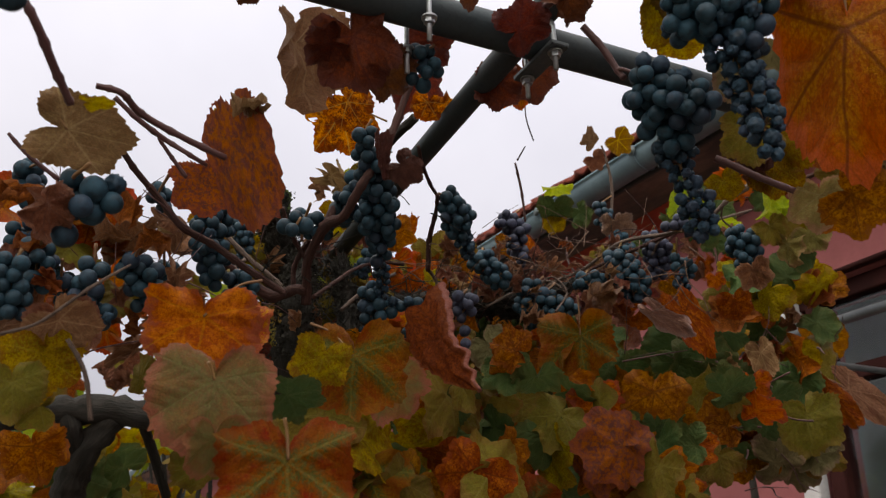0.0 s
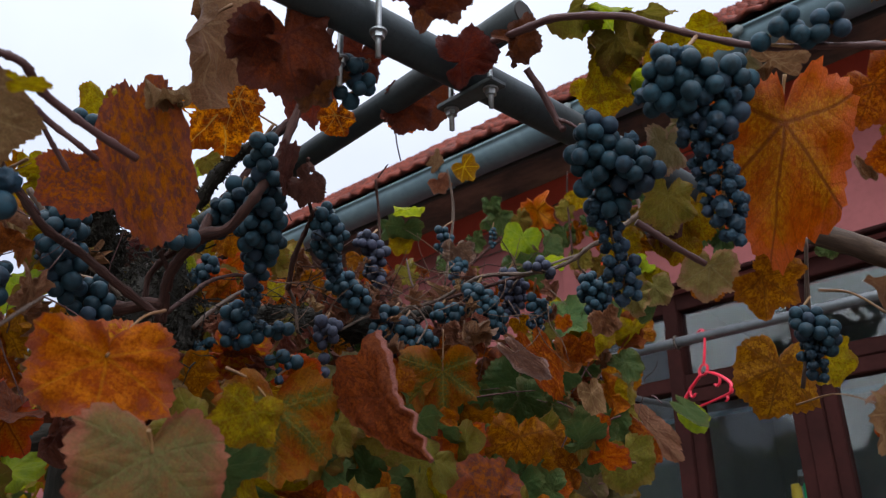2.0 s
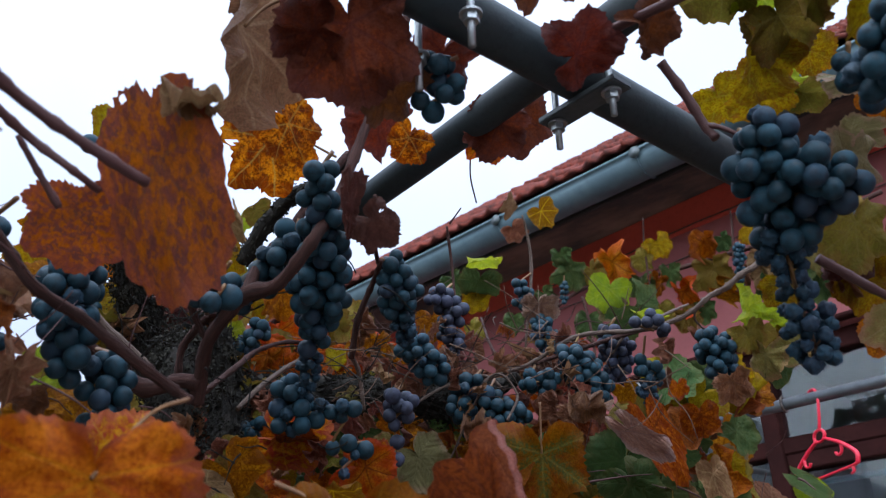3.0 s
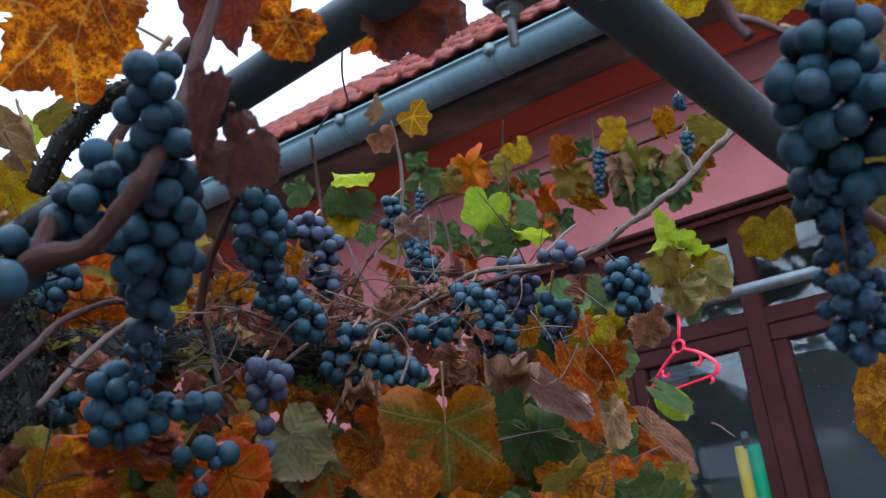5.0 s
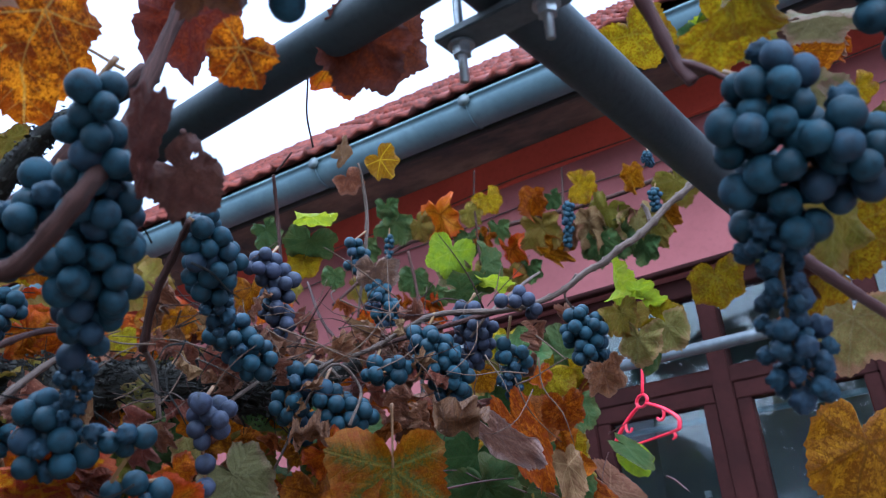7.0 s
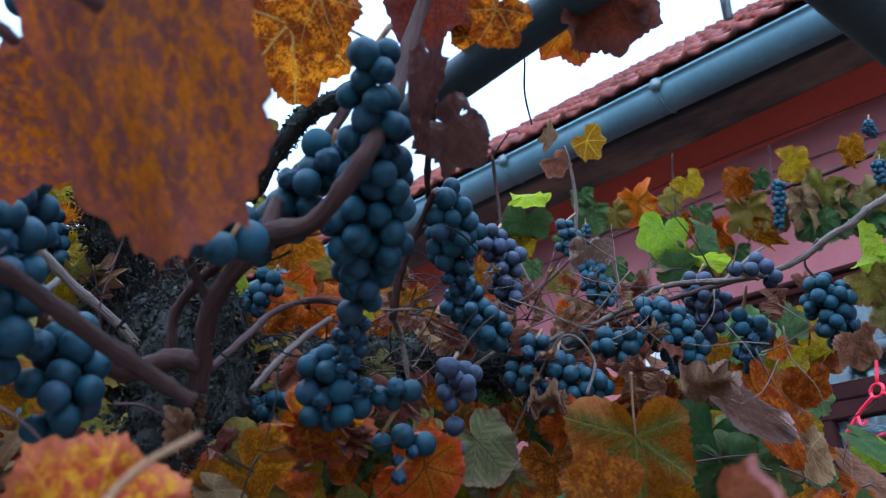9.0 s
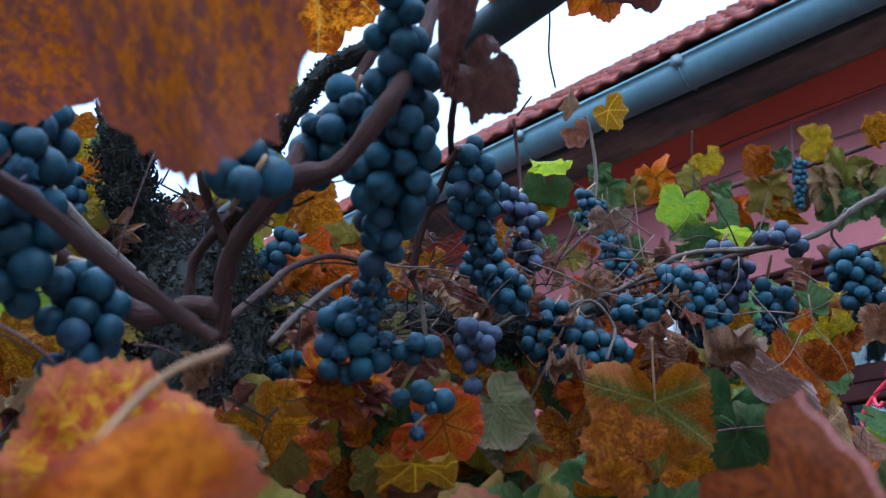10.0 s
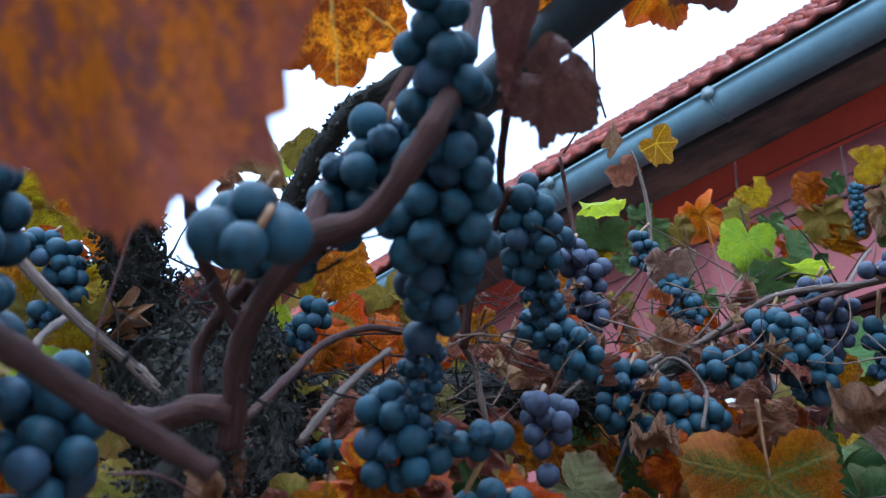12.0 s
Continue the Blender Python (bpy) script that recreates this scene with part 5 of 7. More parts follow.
bunch("plump blue-black grapes with a pale bloom beside a reddish cane", [(0.331, 0.902, 2.174, 0.020), (0.326, 0.913, 2.159, 0.022), (0.321, 0.936, 2.142, 0.020)], 150, size=0.0198, hang=(0.331, 0.891, 2.192))
bunch("large bunch of blue-black bloomed grapes, shrivelled at the lower end", [(0.520, 0.527, 2.161, 0.024), (0.528, 0.536, 2.145, 0.027), (0.546, 0.513, 2.133, 0.031), (0.557, 0.499, 2.115, 0.021), (0.550, 0.536, 2.127, 0.032), (0.562, 0.551, 2.107, 0.027), (0.575, 0.556, 2.089, 0.017), (0.586, 0.561, 2.070, 0.017), (0.596, 0.564, 2.054, 0.021), (0.606, 0.566, 2.034, 0.020)], 151, wither=0.34, size=0.0198, hang=(0.524, 0.547, 2.184))
bunch("blue-black grape bunch with a shrivelled tail", [(0.475, 0.409, 2.149, 0.025), (0.479, 0.429, 2.131, 0.023), (0.498, 0.401, 2.129, 0.030), (0.513, 0.376, 2.136, 0.023), (0.516, 0.408, 2.100, 0.026), (0.531, 0.411, 2.066, 0.020), (0.541, 0.413, 2.038, 0.020), (0.545, 0.414, 2.018, 0.014)], 152, wither=0.4, hang=(0.513, 0.402, 2.202))
bunch("bunch of blue grapes with dried stalks", [(0.501, 0.986, 2.242, 0.020), (0.519, 0.998, 2.224, 0.029), (0.530, 1.013, 2.208, 0.023), (0.545, 1.023, 2.193, 0.018), (0.556, 1.033, 2.182, 0.013)], 153, wither=0.35, hang=(0.478, 0.976, 2.24))
bunch("plump blue-black grapes with a pale bloom", [(0.608, 1.091, 2.205, 0.024), (0.627, 1.083, 2.189, 0.027), (0.642, 1.079, 2.172, 0.018)], 154, hang=(0.613, 1.099, 2.234))
bunch("purple-blue grapes in a narrow bunch", [(0.662, 1.108, 2.301, 0.021), (0.683, 1.099, 2.286, 0.018), (0.683, 1.109, 2.268, 0.025), (0.695, 1.112, 2.245, 0.021)], 155, kind='purple', hang=(0.696, 1.126, 2.343))
bunch("small bunch of blue grapes hanging on a shoot", [(0.968, 1.271, 2.495, 0.015), (0.984, 1.269, 2.474, 0.020), (0.980, 1.279, 2.466, 0.017)], 156, hang=(1.01, 1.277, 2.538))
bunch("blue grapes under a dry grey leaf", [(0.995, 1.241, 2.403, 0.025), (1.009, 1.240, 2.377, 0.027), (1.012, 1.244, 2.365, 0.016)], 157, hang=(1.0, 1.259, 2.44))
bunch("plump blue-black grapes with a pale bloom", [(0.698, 1.086, 2.172, 0.021), (0.696, 1.098, 2.143, 0.021), (0.720, 1.098, 2.122, 0.020)], 158, hang=(0.73, 1.098, 2.207))
bunch("plump blue-black grapes with a pale bloom", [(0.707, 1.057, 2.151, 0.016), (0.722, 1.049, 2.133, 0.022), (0.742, 1.030, 2.129, 0.016), (0.713, 1.065, 2.114, 0.012)], 159, fill=0.55, hang=(0.747, 1.088, 2.195))
bunch("plump blue-black grapes with a pale bloom", [(0.769, 1.039, 2.183, 0.018), (0.788, 1.018, 2.184, 0.016), (0.780, 1.033, 2.170, 0.014)], 160, hang=(0.795, 1.056, 2.219))
bunch("plump blue-black grapes with a pale bloom", [(0.813, 1.001, 2.221, 0.023), (0.827, 0.995, 2.199, 0.031), (0.844, 0.986, 2.173, 0.023), (0.840, 0.998, 2.158, 0.014)], 161, hang=(0.82, 0.991, 2.253))
bunch("plump blue-black grapes with a pale bloom", [(0.872, 0.984, 2.266, 0.019), (0.885, 0.980, 2.242, 0.027), (0.889, 0.991, 2.214, 0.018)], 162, kind='purple', hang=(0.872, 0.968, 2.286))
bunch("blue grapes clustered along the cane", [(0.857, 0.918, 2.253, 0.014), (0.866, 0.899, 2.258, 0.013), (0.878, 0.891, 2.241, 0.013)], 163, kind='purple', hang=(0.878, 0.909, 2.247))
bunch("bunch of blue grapes, withered below", [(0.895, 0.946, 2.209, 0.017), (0.906, 0.935, 2.201, 0.015), (0.904, 0.950, 2.181, 0.017), (0.909, 0.950, 2.165, 0.012)], 164, wither=0.5, hang=(0.88, 0.926, 2.246))
bunch("neat bunch of round blue grapes", [(0.969, 0.889, 2.260, 0.017), (0.978, 0.885, 2.242, 0.028), (0.987, 0.885, 2.218, 0.027), (0.989, 0.891, 2.203, 0.017)], 165, hang=(0.967, 0.887, 2.266))
bunch("purple-blue grapes with dry leaves", [(0.549, 1.044, 2.104, 0.017), (0.566, 1.034, 2.101, 0.018), (0.558, 1.050, 2.086, 0.014), (0.566, 1.055, 2.062, 0.008), (0.571, 1.058, 2.040, 0.007)], 166, kind='purple', fill=0.9, hang=(0.565, 1.049, 2.129))
bunch("loose blue grapes hanging over a red leaf", [(0.453, 1.004, 2.024, 0.009), (0.468, 0.994, 2.027, 0.009), (0.491, 0.991, 2.030, 0.006), (0.467, 0.999, 2.004, 0.009), (0.468, 1.000, 1.996, 0.007)], 167, fill=0.7, wither=0.4, hang=(0.453, 0.974, 2.051))
bunch("plump blue-black grapes with a pale bloom", [(0.462, 1.255, 2.240, 0.019), (0.453, 1.267, 2.217, 0.019)], 168, hang=(0.466, 1.244, 2.262))
bunch("plump blue-black grapes with a pale bloom", [(0.491, 1.261, 2.116, 0.014), (0.474, 1.270, 2.107, 0.018), (0.477, 1.273, 2.089, 0.011)], 169, hang=(0.488, 1.276, 2.147))
bunch("plump blue-black grapes with a pale bloom close to the lens", [(0.218, 0.962, 2.043, 0.011), (0.210, 0.958, 2.026, 0.018), (0.220, 0.958, 2.019, 0.018), (0.215, 0.962, 2.005, 0.021), (0.228, 0.961, 2.004, 0.013), (0.219, 0.975, 1.991, 0.016)], 170, hang=(0.208, 1.0, 2.059))
bunch("plump blue-black grapes with a pale bloom close by", [(0.254, 0.842, 2.075, 0.011), (0.247, 0.843, 2.059, 0.015), (0.236, 0.850, 2.062, 0.013), (0.262, 0.845, 2.066, 0.010)], 171, size=0.0195, hang=(0.277, 0.939, 2.093))
bunch("plump blue-black grapes with a pale bloom", [(0.217, 1.333, 2.276, 0.017), (0.242, 1.333, 2.271, 0.023), (0.255, 1.343, 2.245, 0.020), (0.242, 1.354, 2.223, 0.016)], 172, hang=(0.234, 1.32, 2.298))
bunch("dark blue bunch hanging behind a big orange leaf", [(0.166, 0.924, 2.100, 0.017), (0.159, 0.934, 2.082, 0.027), (0.175, 0.929, 2.089, 0.013), (0.165, 0.942, 2.064, 0.023), (0.179, 0.956, 2.055, 0.017)], 173, hang=(0.173, 0.919, 2.126))
bunch("small bunch of dark grapes on a red cane", [(0.535, 0.352, 2.175, 0.011), (0.536, 0.332, 2.183, 0.014), (0.548, 0.324, 2.173, 0.015), (0.550, 0.306, 2.179, 0.014), (0.558, 0.301, 2.171, 0.009)], 174, hang=(0.554, 0.333, 2.169))
bunch("bunch of blue grapes before a yellow leaf", [(0.936, 0.536, 2.085, 0.017), (0.945, 0.528, 2.070, 0.027), (0.958, 0.506, 2.061, 0.016), (0.953, 0.534, 2.040, 0.022), (0.961, 0.535, 2.016, 0.016)], 175, wither=0.3, hang=(0.953, 0.524, 2.114))
bunch("large dark bunch beside a vine arm", [(0.150, 0.900, 2.075, 0.015), (0.158, 0.905, 2.055, 0.022), (0.168, 0.915, 2.030, 0.020), (0.178, 0.925, 2.010, 0.017)], 176, hang=(0.150, 0.890, 2.095))
bunch("plump blue-black grapes with a pale bloom under a brown leaf", [(0.029, 0.660, 1.965, 0.013), (0.056, 0.662, 1.965, 0.015), (0.042, 0.670, 1.946, 0.023), (0.028, 0.669, 1.945, 0.015), (0.034, 0.679, 1.922, 0.011)], 177, size=0.022, hang=(0.04, 0.635, 1.971))
bunch("dark blue grape bunch hanging among bare canes", [(-0.046, 0.904, 2.086, 0.019), (-0.037, 0.912, 2.071, 0.020), (-0.041, 0.921, 2.052, 0.012)], 178, hang=(-0.014, 0.81, 2.058))
bunch("dark blue grape bunch hanging among bare canes", [(-0.009, 0.898, 1.987, 0.021), (-0.008, 0.906, 1.964, 0.023)], 179, hang=(-0.004, 0.84, 1.996))
bunch("dark blue grape bunch hanging among bare canes", [(0.050, 0.858, 1.965, 0.021), (0.050, 0.866, 1.942, 0.017), (0.068, 0.873, 1.923, 0.019)], 180, hang=(0.046, 0.847, 1.992))
bunch("dark blue grape bunch hanging among bare canes", [(0.086, 0.902, 1.994, 0.025), (0.101, 0.906, 1.982, 0.025), (0.102, 0.913, 1.964, 0.015)], 181, hang=(0.089, 0.844, 2.002))
bunch("dark blue grape bunch hanging among bare canes", [(0.093, 0.956, 2.118, 0.017), (0.103, 0.963, 2.104, 0.012)], 182, hang=(0.1, 0.855, 2.096))
bunch("dark grape bunch hanging against the pipe beam", [(0.327, 0.674, 2.220, 0.017), (0.340, 0.677, 2.211, 0.017), (0.332, 0.691, 2.198, 0.014)], 183, hang=(0.338, 0.661, 2.231))
bunch("dark blue grape bunch hanging from the pergola", [(0.556, 0.470, 2.212, 0.014), (0.564, 0.467, 2.200, 0.017), (0.572, 0.469, 2.187, 0.011)], 184, hang=(0.546, 0.462, 2.225))
bunch("dark grapes on the pergola pipe among maroon leaves", [(0.271, 0.574, 2.306, 0.017), (0.291, 0.566, 2.303, 0.021), (0.301, 0.547, 2.314, 0.016)], 185, hang=(0.27, 0.548, 2.327))
bunch("few small dark grapes on a shoot", [(0.138, 0.868, 2.168, 0.010), (0.147, 0.867, 2.167, 0.008)], 186, fill=0.6, hang=(0.156, 0.86, 2.176))
bunch("three dark blue grapes on a bare stalk", [(0.001, 0.413, 1.936, 0.006), (0.001, 0.409, 1.941, 0.006)], 187, fill=0.5, hang=(0.001, 0.404, 1.948))

# ---- leaves near the pergola beam ----
leaf("rust", (0.133, 0.802, 2.071), (-137, 6, 154), 0.072, 188, crumple=0.06, lobe=0.3, sinus=0.3)
leaf("maroon", (0.277, 0.597, 2.285), (-153, -22, -148), 0.067, 189, crumple=0.12)
leaf("maroon", (0.337, 0.566, 2.251), (171, 12, 51), 0.075, 190, crumple=0.08, lobe=0.8)
leaf("tan", (0.204, 0.768, 2.262), (-102, 35, -147), 0.135, 191, cup=0.2, fold=0.5, crumple=0.1, stalk=(0.222, 0.75, 2.290))
leaf("rust", (0.156, 0.725, 2.080), (-119, 6, 132), 0.076, 191, cup=0.16, fold=0.04, crumple=0.04, lobe=0.12, sinus=0.25, holes=1, label='large rust-brown mottled leaf with orange specks', aspect=2.02)
leaf("tan", (0.164, 0.685, 2.106), (-168, 2, -108), 0.042, 192, bend=2.0, crumple=0.15)
leaf("orange", (0.303, 0.926, 2.294), (-125, 26, 166), 0.103, 193, crumple=0.07, holes=2, lobe=0.7, label='bright orange and brown mottled leaf', stalk=(0.358, 0.884, 2.274))
leaf("orange", (0.296, 0.876, 2.279), (-128, 50, 159), 0.070, 194, crumple=0.08)
leaf("maroon", (0.248, 0.673, 2.216), (-139, 7, 135), 0.103, 195, crumple=0.1, lobe=0.5, stalk=(0.239, 0.659, 2.238))
leaf("maroon", (0.291, 0.690, 2.202), (-159, 38, 129), 0.069, 196, crumple=0.12)
leaf("maroon", (0.229, 0.687, 2.210), (-164, -17, -142), 0.057, 197, crumple=0.14)
leaf("maroon", (0.264, 0.535, 2.226), (-175, 25, 73), 0.093, 198, crumple=0.12, stalk=(0.257, 0.558, 2.21))
leaf("maroon", (0.313, 0.533, 2.214), (177, -7, 56), 0.070, 199, crumple=0.1)
leaf("maroon", (0.124, 0.608, 2.184), (-133, 45, 165), 0.041, 200, crumple=0.12)
leaf("maroon", (0.531, 0.807, 2.370), (-148, 13, 127), 0.090, 201, crumple=0.12, lobe=0.55, label='dark maroon leaf seen against the sky')
leaf("redvein", (0.537, 0.860, 2.385), (-154, -16, 163), 0.069, 202, crumple=0.1)
leaf("maroon", (0.391, 0.865, 2.332), (-149, 20, 156), 0.080, 203, crumple=0.12)
leaf("orange", (0.438, 0.868, 2.318), (-140, 4, 107), 0.051, 204, crumple=0.09, label='rusty orange leaf hanging from the beam')
rolled_leaf("curl", "curl", (0.325, 0.782, 2.186), (0.341, 0.812, 2.136), (0.80, -0.58, 0.10), 0.011, 0.008, 0.005, 205, "limp purple-brown leaf folded lengthwise")
leaf("curl", (0.361, 0.808, 2.162), (-132, 52, 127), 0.050, 206, crumple=0.12, holes=1, label='withered purple-brown leaf')
leaf("maroon", (0.414, 0.608, 2.242), (158, 25, 26), 0.065, 207, crumple=0.14)
leaf("maroon", (0.443, 0.560, 2.258), (-151, 41, 128), 0.054, 208, bend=1.5, crumple=0.14)
leaf("maroon", (0.340, 0.681, 2.253), (-126, -5, 165), 0.061, 209, crumple=0.12)
leaf("orange", (0.378, 0.781, 2.246), (-129, -11, 175), 0.044, 210, crumple=0.1, fold=0.3, lobe=0.3, aspect=0.95)
leaf("maroon", (0.469, 0.761, 2.300), (-136, -10, 156), 0.071, 211, crumple=0.12)
leaf("yellow", (0.159, 0.895, 2.216), (-115, 14, -177), 0.052, 212)
leaf("tan", (0.016, 0.639, 1.999), (174, 61, 90), 0.067, 213, crumple=0.09, lobe=0.35, stalk=(-0.008, 0.629, 2.012), label='brown leaf hanging from a bare cane', aspect=1.31)
leaf("yellow", (0.038, 0.560, 1.981), (168, -9, 80), 0.027, 214)
leaf("dry", (0.014, 0.649, 1.934), (-108, 33, -140), 0.054, 215, crumple=0.14, bend=1.5)
leaf("dry", (0.080, 0.890, 2.025), (-170, -18, -87), 0.073, 216, crumple=0.14)
leaf("tan", (0.042, 0.730, 1.866), (-137, 37, 158), 0.063, 217, crumple=0.12)
leaf("yellow", (0.034, 0.739, 1.839), (-99, 19, -158), 0.072, 218)
leaf("olive", (0.025, 0.696, 1.801), (-97, 18, -156), 0.054, 219)

# ---- leaves near the lens, below ----
leaf("ember", (0.155, 0.688, 1.880), (-94, 3, 168), 0.104, 220, crumple=0.09, lobe=0.35, cup=0.12, aspect=0.85, label='bright orange mottled leaf near the lens', stalk=(0.204, 0.725, 1.939))
leaf("fire", (0.203, 0.810, 1.917), (91, 4, -12), 0.067, 221, crumple=0.13, lobe=0.3, cup=0.3, label='ochre and red mottled leaf with a wavy rim')
rolled_leaf("russet", "rose", (0.346, 0.660, 1.924), (0.374, 0.594, 1.828), (0.33, -0.92, -0.40), 0.042, 0.020, 0.0055, 222, "folded brown leaf with a rolled pinkish edge")
leaf("mixed", (0.292, 0.689, 1.870), (-98, 2, 155), 0.100, 224, crumple=0.08, lobe=0.4, label='faded leaf, half olive green, half pinkish orange', stalk=(0.251, 0.701, 1.897))
leaf("blush", (0.164, 0.597, 1.802), (-84, 0, 170), 0.093, 225, cup=0.25, crumple=0.06, lobe=0.3, label='grey-green leaf with pink edges near the lens', stalk=(0.157, 0.591, 1.813))
leaf("blush", (0.168, 0.572, 1.756), (-111, 15, -157), 0.051, 226, crumple=0.06, lobe=0.3)
leaf("mixed", (0.218, 0.559, 1.746), (-84, 8, 166), 0.097, 227, crumple=0.06, lobe=0.45, label='large leaf half red, half olive green near the lens', stalk=(0.21, 0.552, 1.772))
leaf("blush", (0.396, 0.878, 1.907), (-138, 33, 145), 0.092, 228, crumple=0.08)
leaf("yellow", (0.259, 0.665, 1.857), (-117, -11, 173), 0.054, 229)
leaf("ember", (0.712, 0.918, 1.949), (-116, 16, 149), 0.080, 231, crumple=0.08)
leaf("green", (0.980, 1.064, 2.121), (-126, -32, 136), 0.117, 232, crumple=0.07, lobe=0.3)
leaf("green", (1.069, 1.078, 2.072), (-121, 0, 148), 0.145, 233, crumple=0.07, lobe=0.3, label='broad dark green leaf')
leaf("green", (0.957, 1.086, 1.928), (-115, 1, 129), 0.117, 234, crumple=0.07, lobe=0.3)
leaf("green", (0.930, 1.099, 2.039), (-120, 7, 161), 0.091, 235, crumple=0.07)
leaf("green", (1.172, 1.060, 2.052), (-116, 2, 154), 0.120, 237, crumple=0.08)
leaf("olive", (1.181, 0.990, 2.009), (-115, 10, 148), 0.125, 238, crumple=0.1)
leaf("dry", (0.039, 0.778, 1.882), (-124, 22, 175), 0.069, 239, crumple=0.1)
leaf("green", (0.224, 0.624, 1.806), (-177, 31, 95), 0.053, 240, crumple=0.05)
leaf("gold", (-0.001, 1.392, 1.867), (-121, 23, 177), 0.108, 241, crumple=0.1)
leaf("russet", (1.011, 0.978, 2.158), (-177, 34, 64), 0.091, 242, crumple=0.14)
leaf("gold", (1.565, 1.260, 2.329), (-125, 15, 115), 0.096, 243, lobe=0.2, crumple=0.05, label='hanging golden leaf with a green base', aspect=1.4)

# ---- leaves of the middle ----
leaf("dry", (0.341, 1.138, 2.063), (-106, 12, 157), 0.073, 501, crumple=0.18, fold=0.3, lobe=0.3, label='crumpled dry leaf hanging at the fork of the canes', aspect=0.74)
leaf("tan", (0.359, 1.081, 1.985), (-86, 62, 137), 0.025, 502, crumple=0.1, lobe=0.2, aspect=2.29)
leaf("mixed", (0.725, 0.978, 2.063), (-105, 1, 131), 0.125, 245, crumple=0.07, lobe=0.6, label='large red and green veined leaf, stalk upright', stalk=(0.716, 0.969, 2.123))
leaf("gold", (0.730, 1.063, 2.092), (-167, -49, -167), 0.038, 246, crumple=0.08, lobe=0.2, aspect=1.79)
leaf("silver", (0.729, 1.052, 2.099), (180, -77, -152), 0.014, 247, crumple=0.1, lobe=0.1, label='dry pale rim of a curled leaf', aspect=2.6)
leaf("mixed", (0.707, 1.017, 2.051), (-72, -4, 102), 0.061, 2460, crumple=0.07, lobe=0.4, aspect=1.68)
leaf("gold", (0.740, 1.102, 2.057), (-82, 3, 136), 0.079, 2461, crumple=0.08, lobe=0.3, aspect=1.14)
leaf("sage", (0.627, 1.094, 2.064), (-93, 39, 134), 0.072, 248, lobe=0.3, crumple=0.05, cup=0.25, label='pale grey-green underside of a leaf', aspect=1.08)
leaf("redvein", (0.494, 1.003, 2.009), (-157, 61, 94), 0.062, 249, crumple=0.08, cup=0.4, lobe=0.3)
leaf("fire", (0.455, 1.128, 2.062), (-168, 29, 95), 0.109, 250, crumple=0.08, lobe=0.3)
leaf("yellow", (0.482, 1.245, 2.052), (-95, 9, 176), 0.120, 251, crumple=0.06)
leaf("dry", (0.482, 1.024, 2.059), (-128, 38, 147), 0.034, 252, crumple=0.16)
leaf("dry", (0.486, 1.095, 2.045), (179, 55, 88), 0.042, 253, crumple=0.16)
leaf("dry", (0.694, 0.880, 2.088), (-179, 32, 29), 0.054, 254, crumple=0.16, label='crinkled pinkish dry leaf')
leaf("gold", (0.897, 0.940, 2.123), (-95, 32, 155), 0.062, 255, crumple=0.1, lobe=0.25, label='rusty golden leaf speckled brown', aspect=2.12)
leaf("silver", (0.837, 0.928, 2.104), (-140, 28, 80), 0.044, 256, crumple=0.12, lobe=0.15, label='crinkled pale dry leaf', aspect=2.38)
leaf("dry", (0.762, 1.001, 2.142), (-106, 26, 165), 0.049, 257, crumple=0.17, bend=1.5)
leaf("dry", (0.779, 0.988, 2.128), (-103, 17, 177), 0.038, 258, crumple=0.17, bend=1.5)
leaf("dry", (0.972, 0.861, 2.183), (-129, 20, 133), 0.061, 259, crumple=0.13)
leaf("gold", (0.999, 0.937, 2.164), (-116, 9, 135), 0.058, 260, crumple=0.06, lobe=0.3)
leaf("gold", (0.923, 1.003, 2.201), (-118, 20, 112), 0.038, 261)
leaf("dry", (0.884, 0.897, 2.221), (-110, -3, 164), 0.041, 262, crumple=0.2, bend=2.0)
leaf("dry", (0.982, 0.909, 2.266), (139, -33, -59), 0.039, 263, crumple=0.2, bend=2.0)
leaf("tan", (1.113, 1.007, 2.114), (-95, 13, 137), 0.050, 264, crumple=0.13, lobe=0.3, aspect=1.66)
leaf("gold", (1.389, 1.122, 2.110), (-104, 35, 87), 0.061, 265, crumple=0.08, lobe=0.2, aspect=2.48)
leaf("gold", (1.257, 1.133, 2.079), (-96, 5, 120), 0.089, 2650, crumple=0.12, lobe=0.4, aspect=1.0)
leaf("tan", (1.447, 1.116, 2.130), (-95, 44, 129), 0.069, 266, crumple=0.05, lobe=0.2, label='faded grey-green leaf with a golden rim', aspect=2.36)
leaf("green", (0.957, 1.038, 2.078), (-109, 12, 119), 0.096, 267)
leaf("green", (1.064, 1.035, 2.152), (-113, 5, 129), 0.078, 268)
leaf("green", (1.868, 1.270, 2.283), (-71, 48, 148), 0.050, 269, crumple=0.04, lobe=0.1, aspect=2.58)
leaf("lime", (1.901, 1.277, 2.268), (-103, 37, 107), 0.068, 270, crumple=0.04, lobe=0.2, aspect=1.43)
leaf("tan", (1.029, 1.019, 2.076), (-122, 23, 116), 0.064, 271, crumple=0.1)
leaf("pale", (1.026, 0.836, 2.231), (-107, -24, 93), 0.064, 272, crumple=0.1, stalk=(1.007, 0.855, 2.262))
leaf("olive", (1.000, 0.843, 2.258), (-124, 22, 132), 0.057, 273, crumple=0.1)
leaf("green", (1.055, 0.838, 2.217), (-109, -4, 166), 0.046, 274, crumple=0.06)
leaf("pale", (1.035, 0.802, 2.239), (-125, 29, 123), 0.061, 275, crumple=0.1)
leaf("lime", (1.022, 0.813, 2.274), (-172, 10, 6), 0.039, 276)
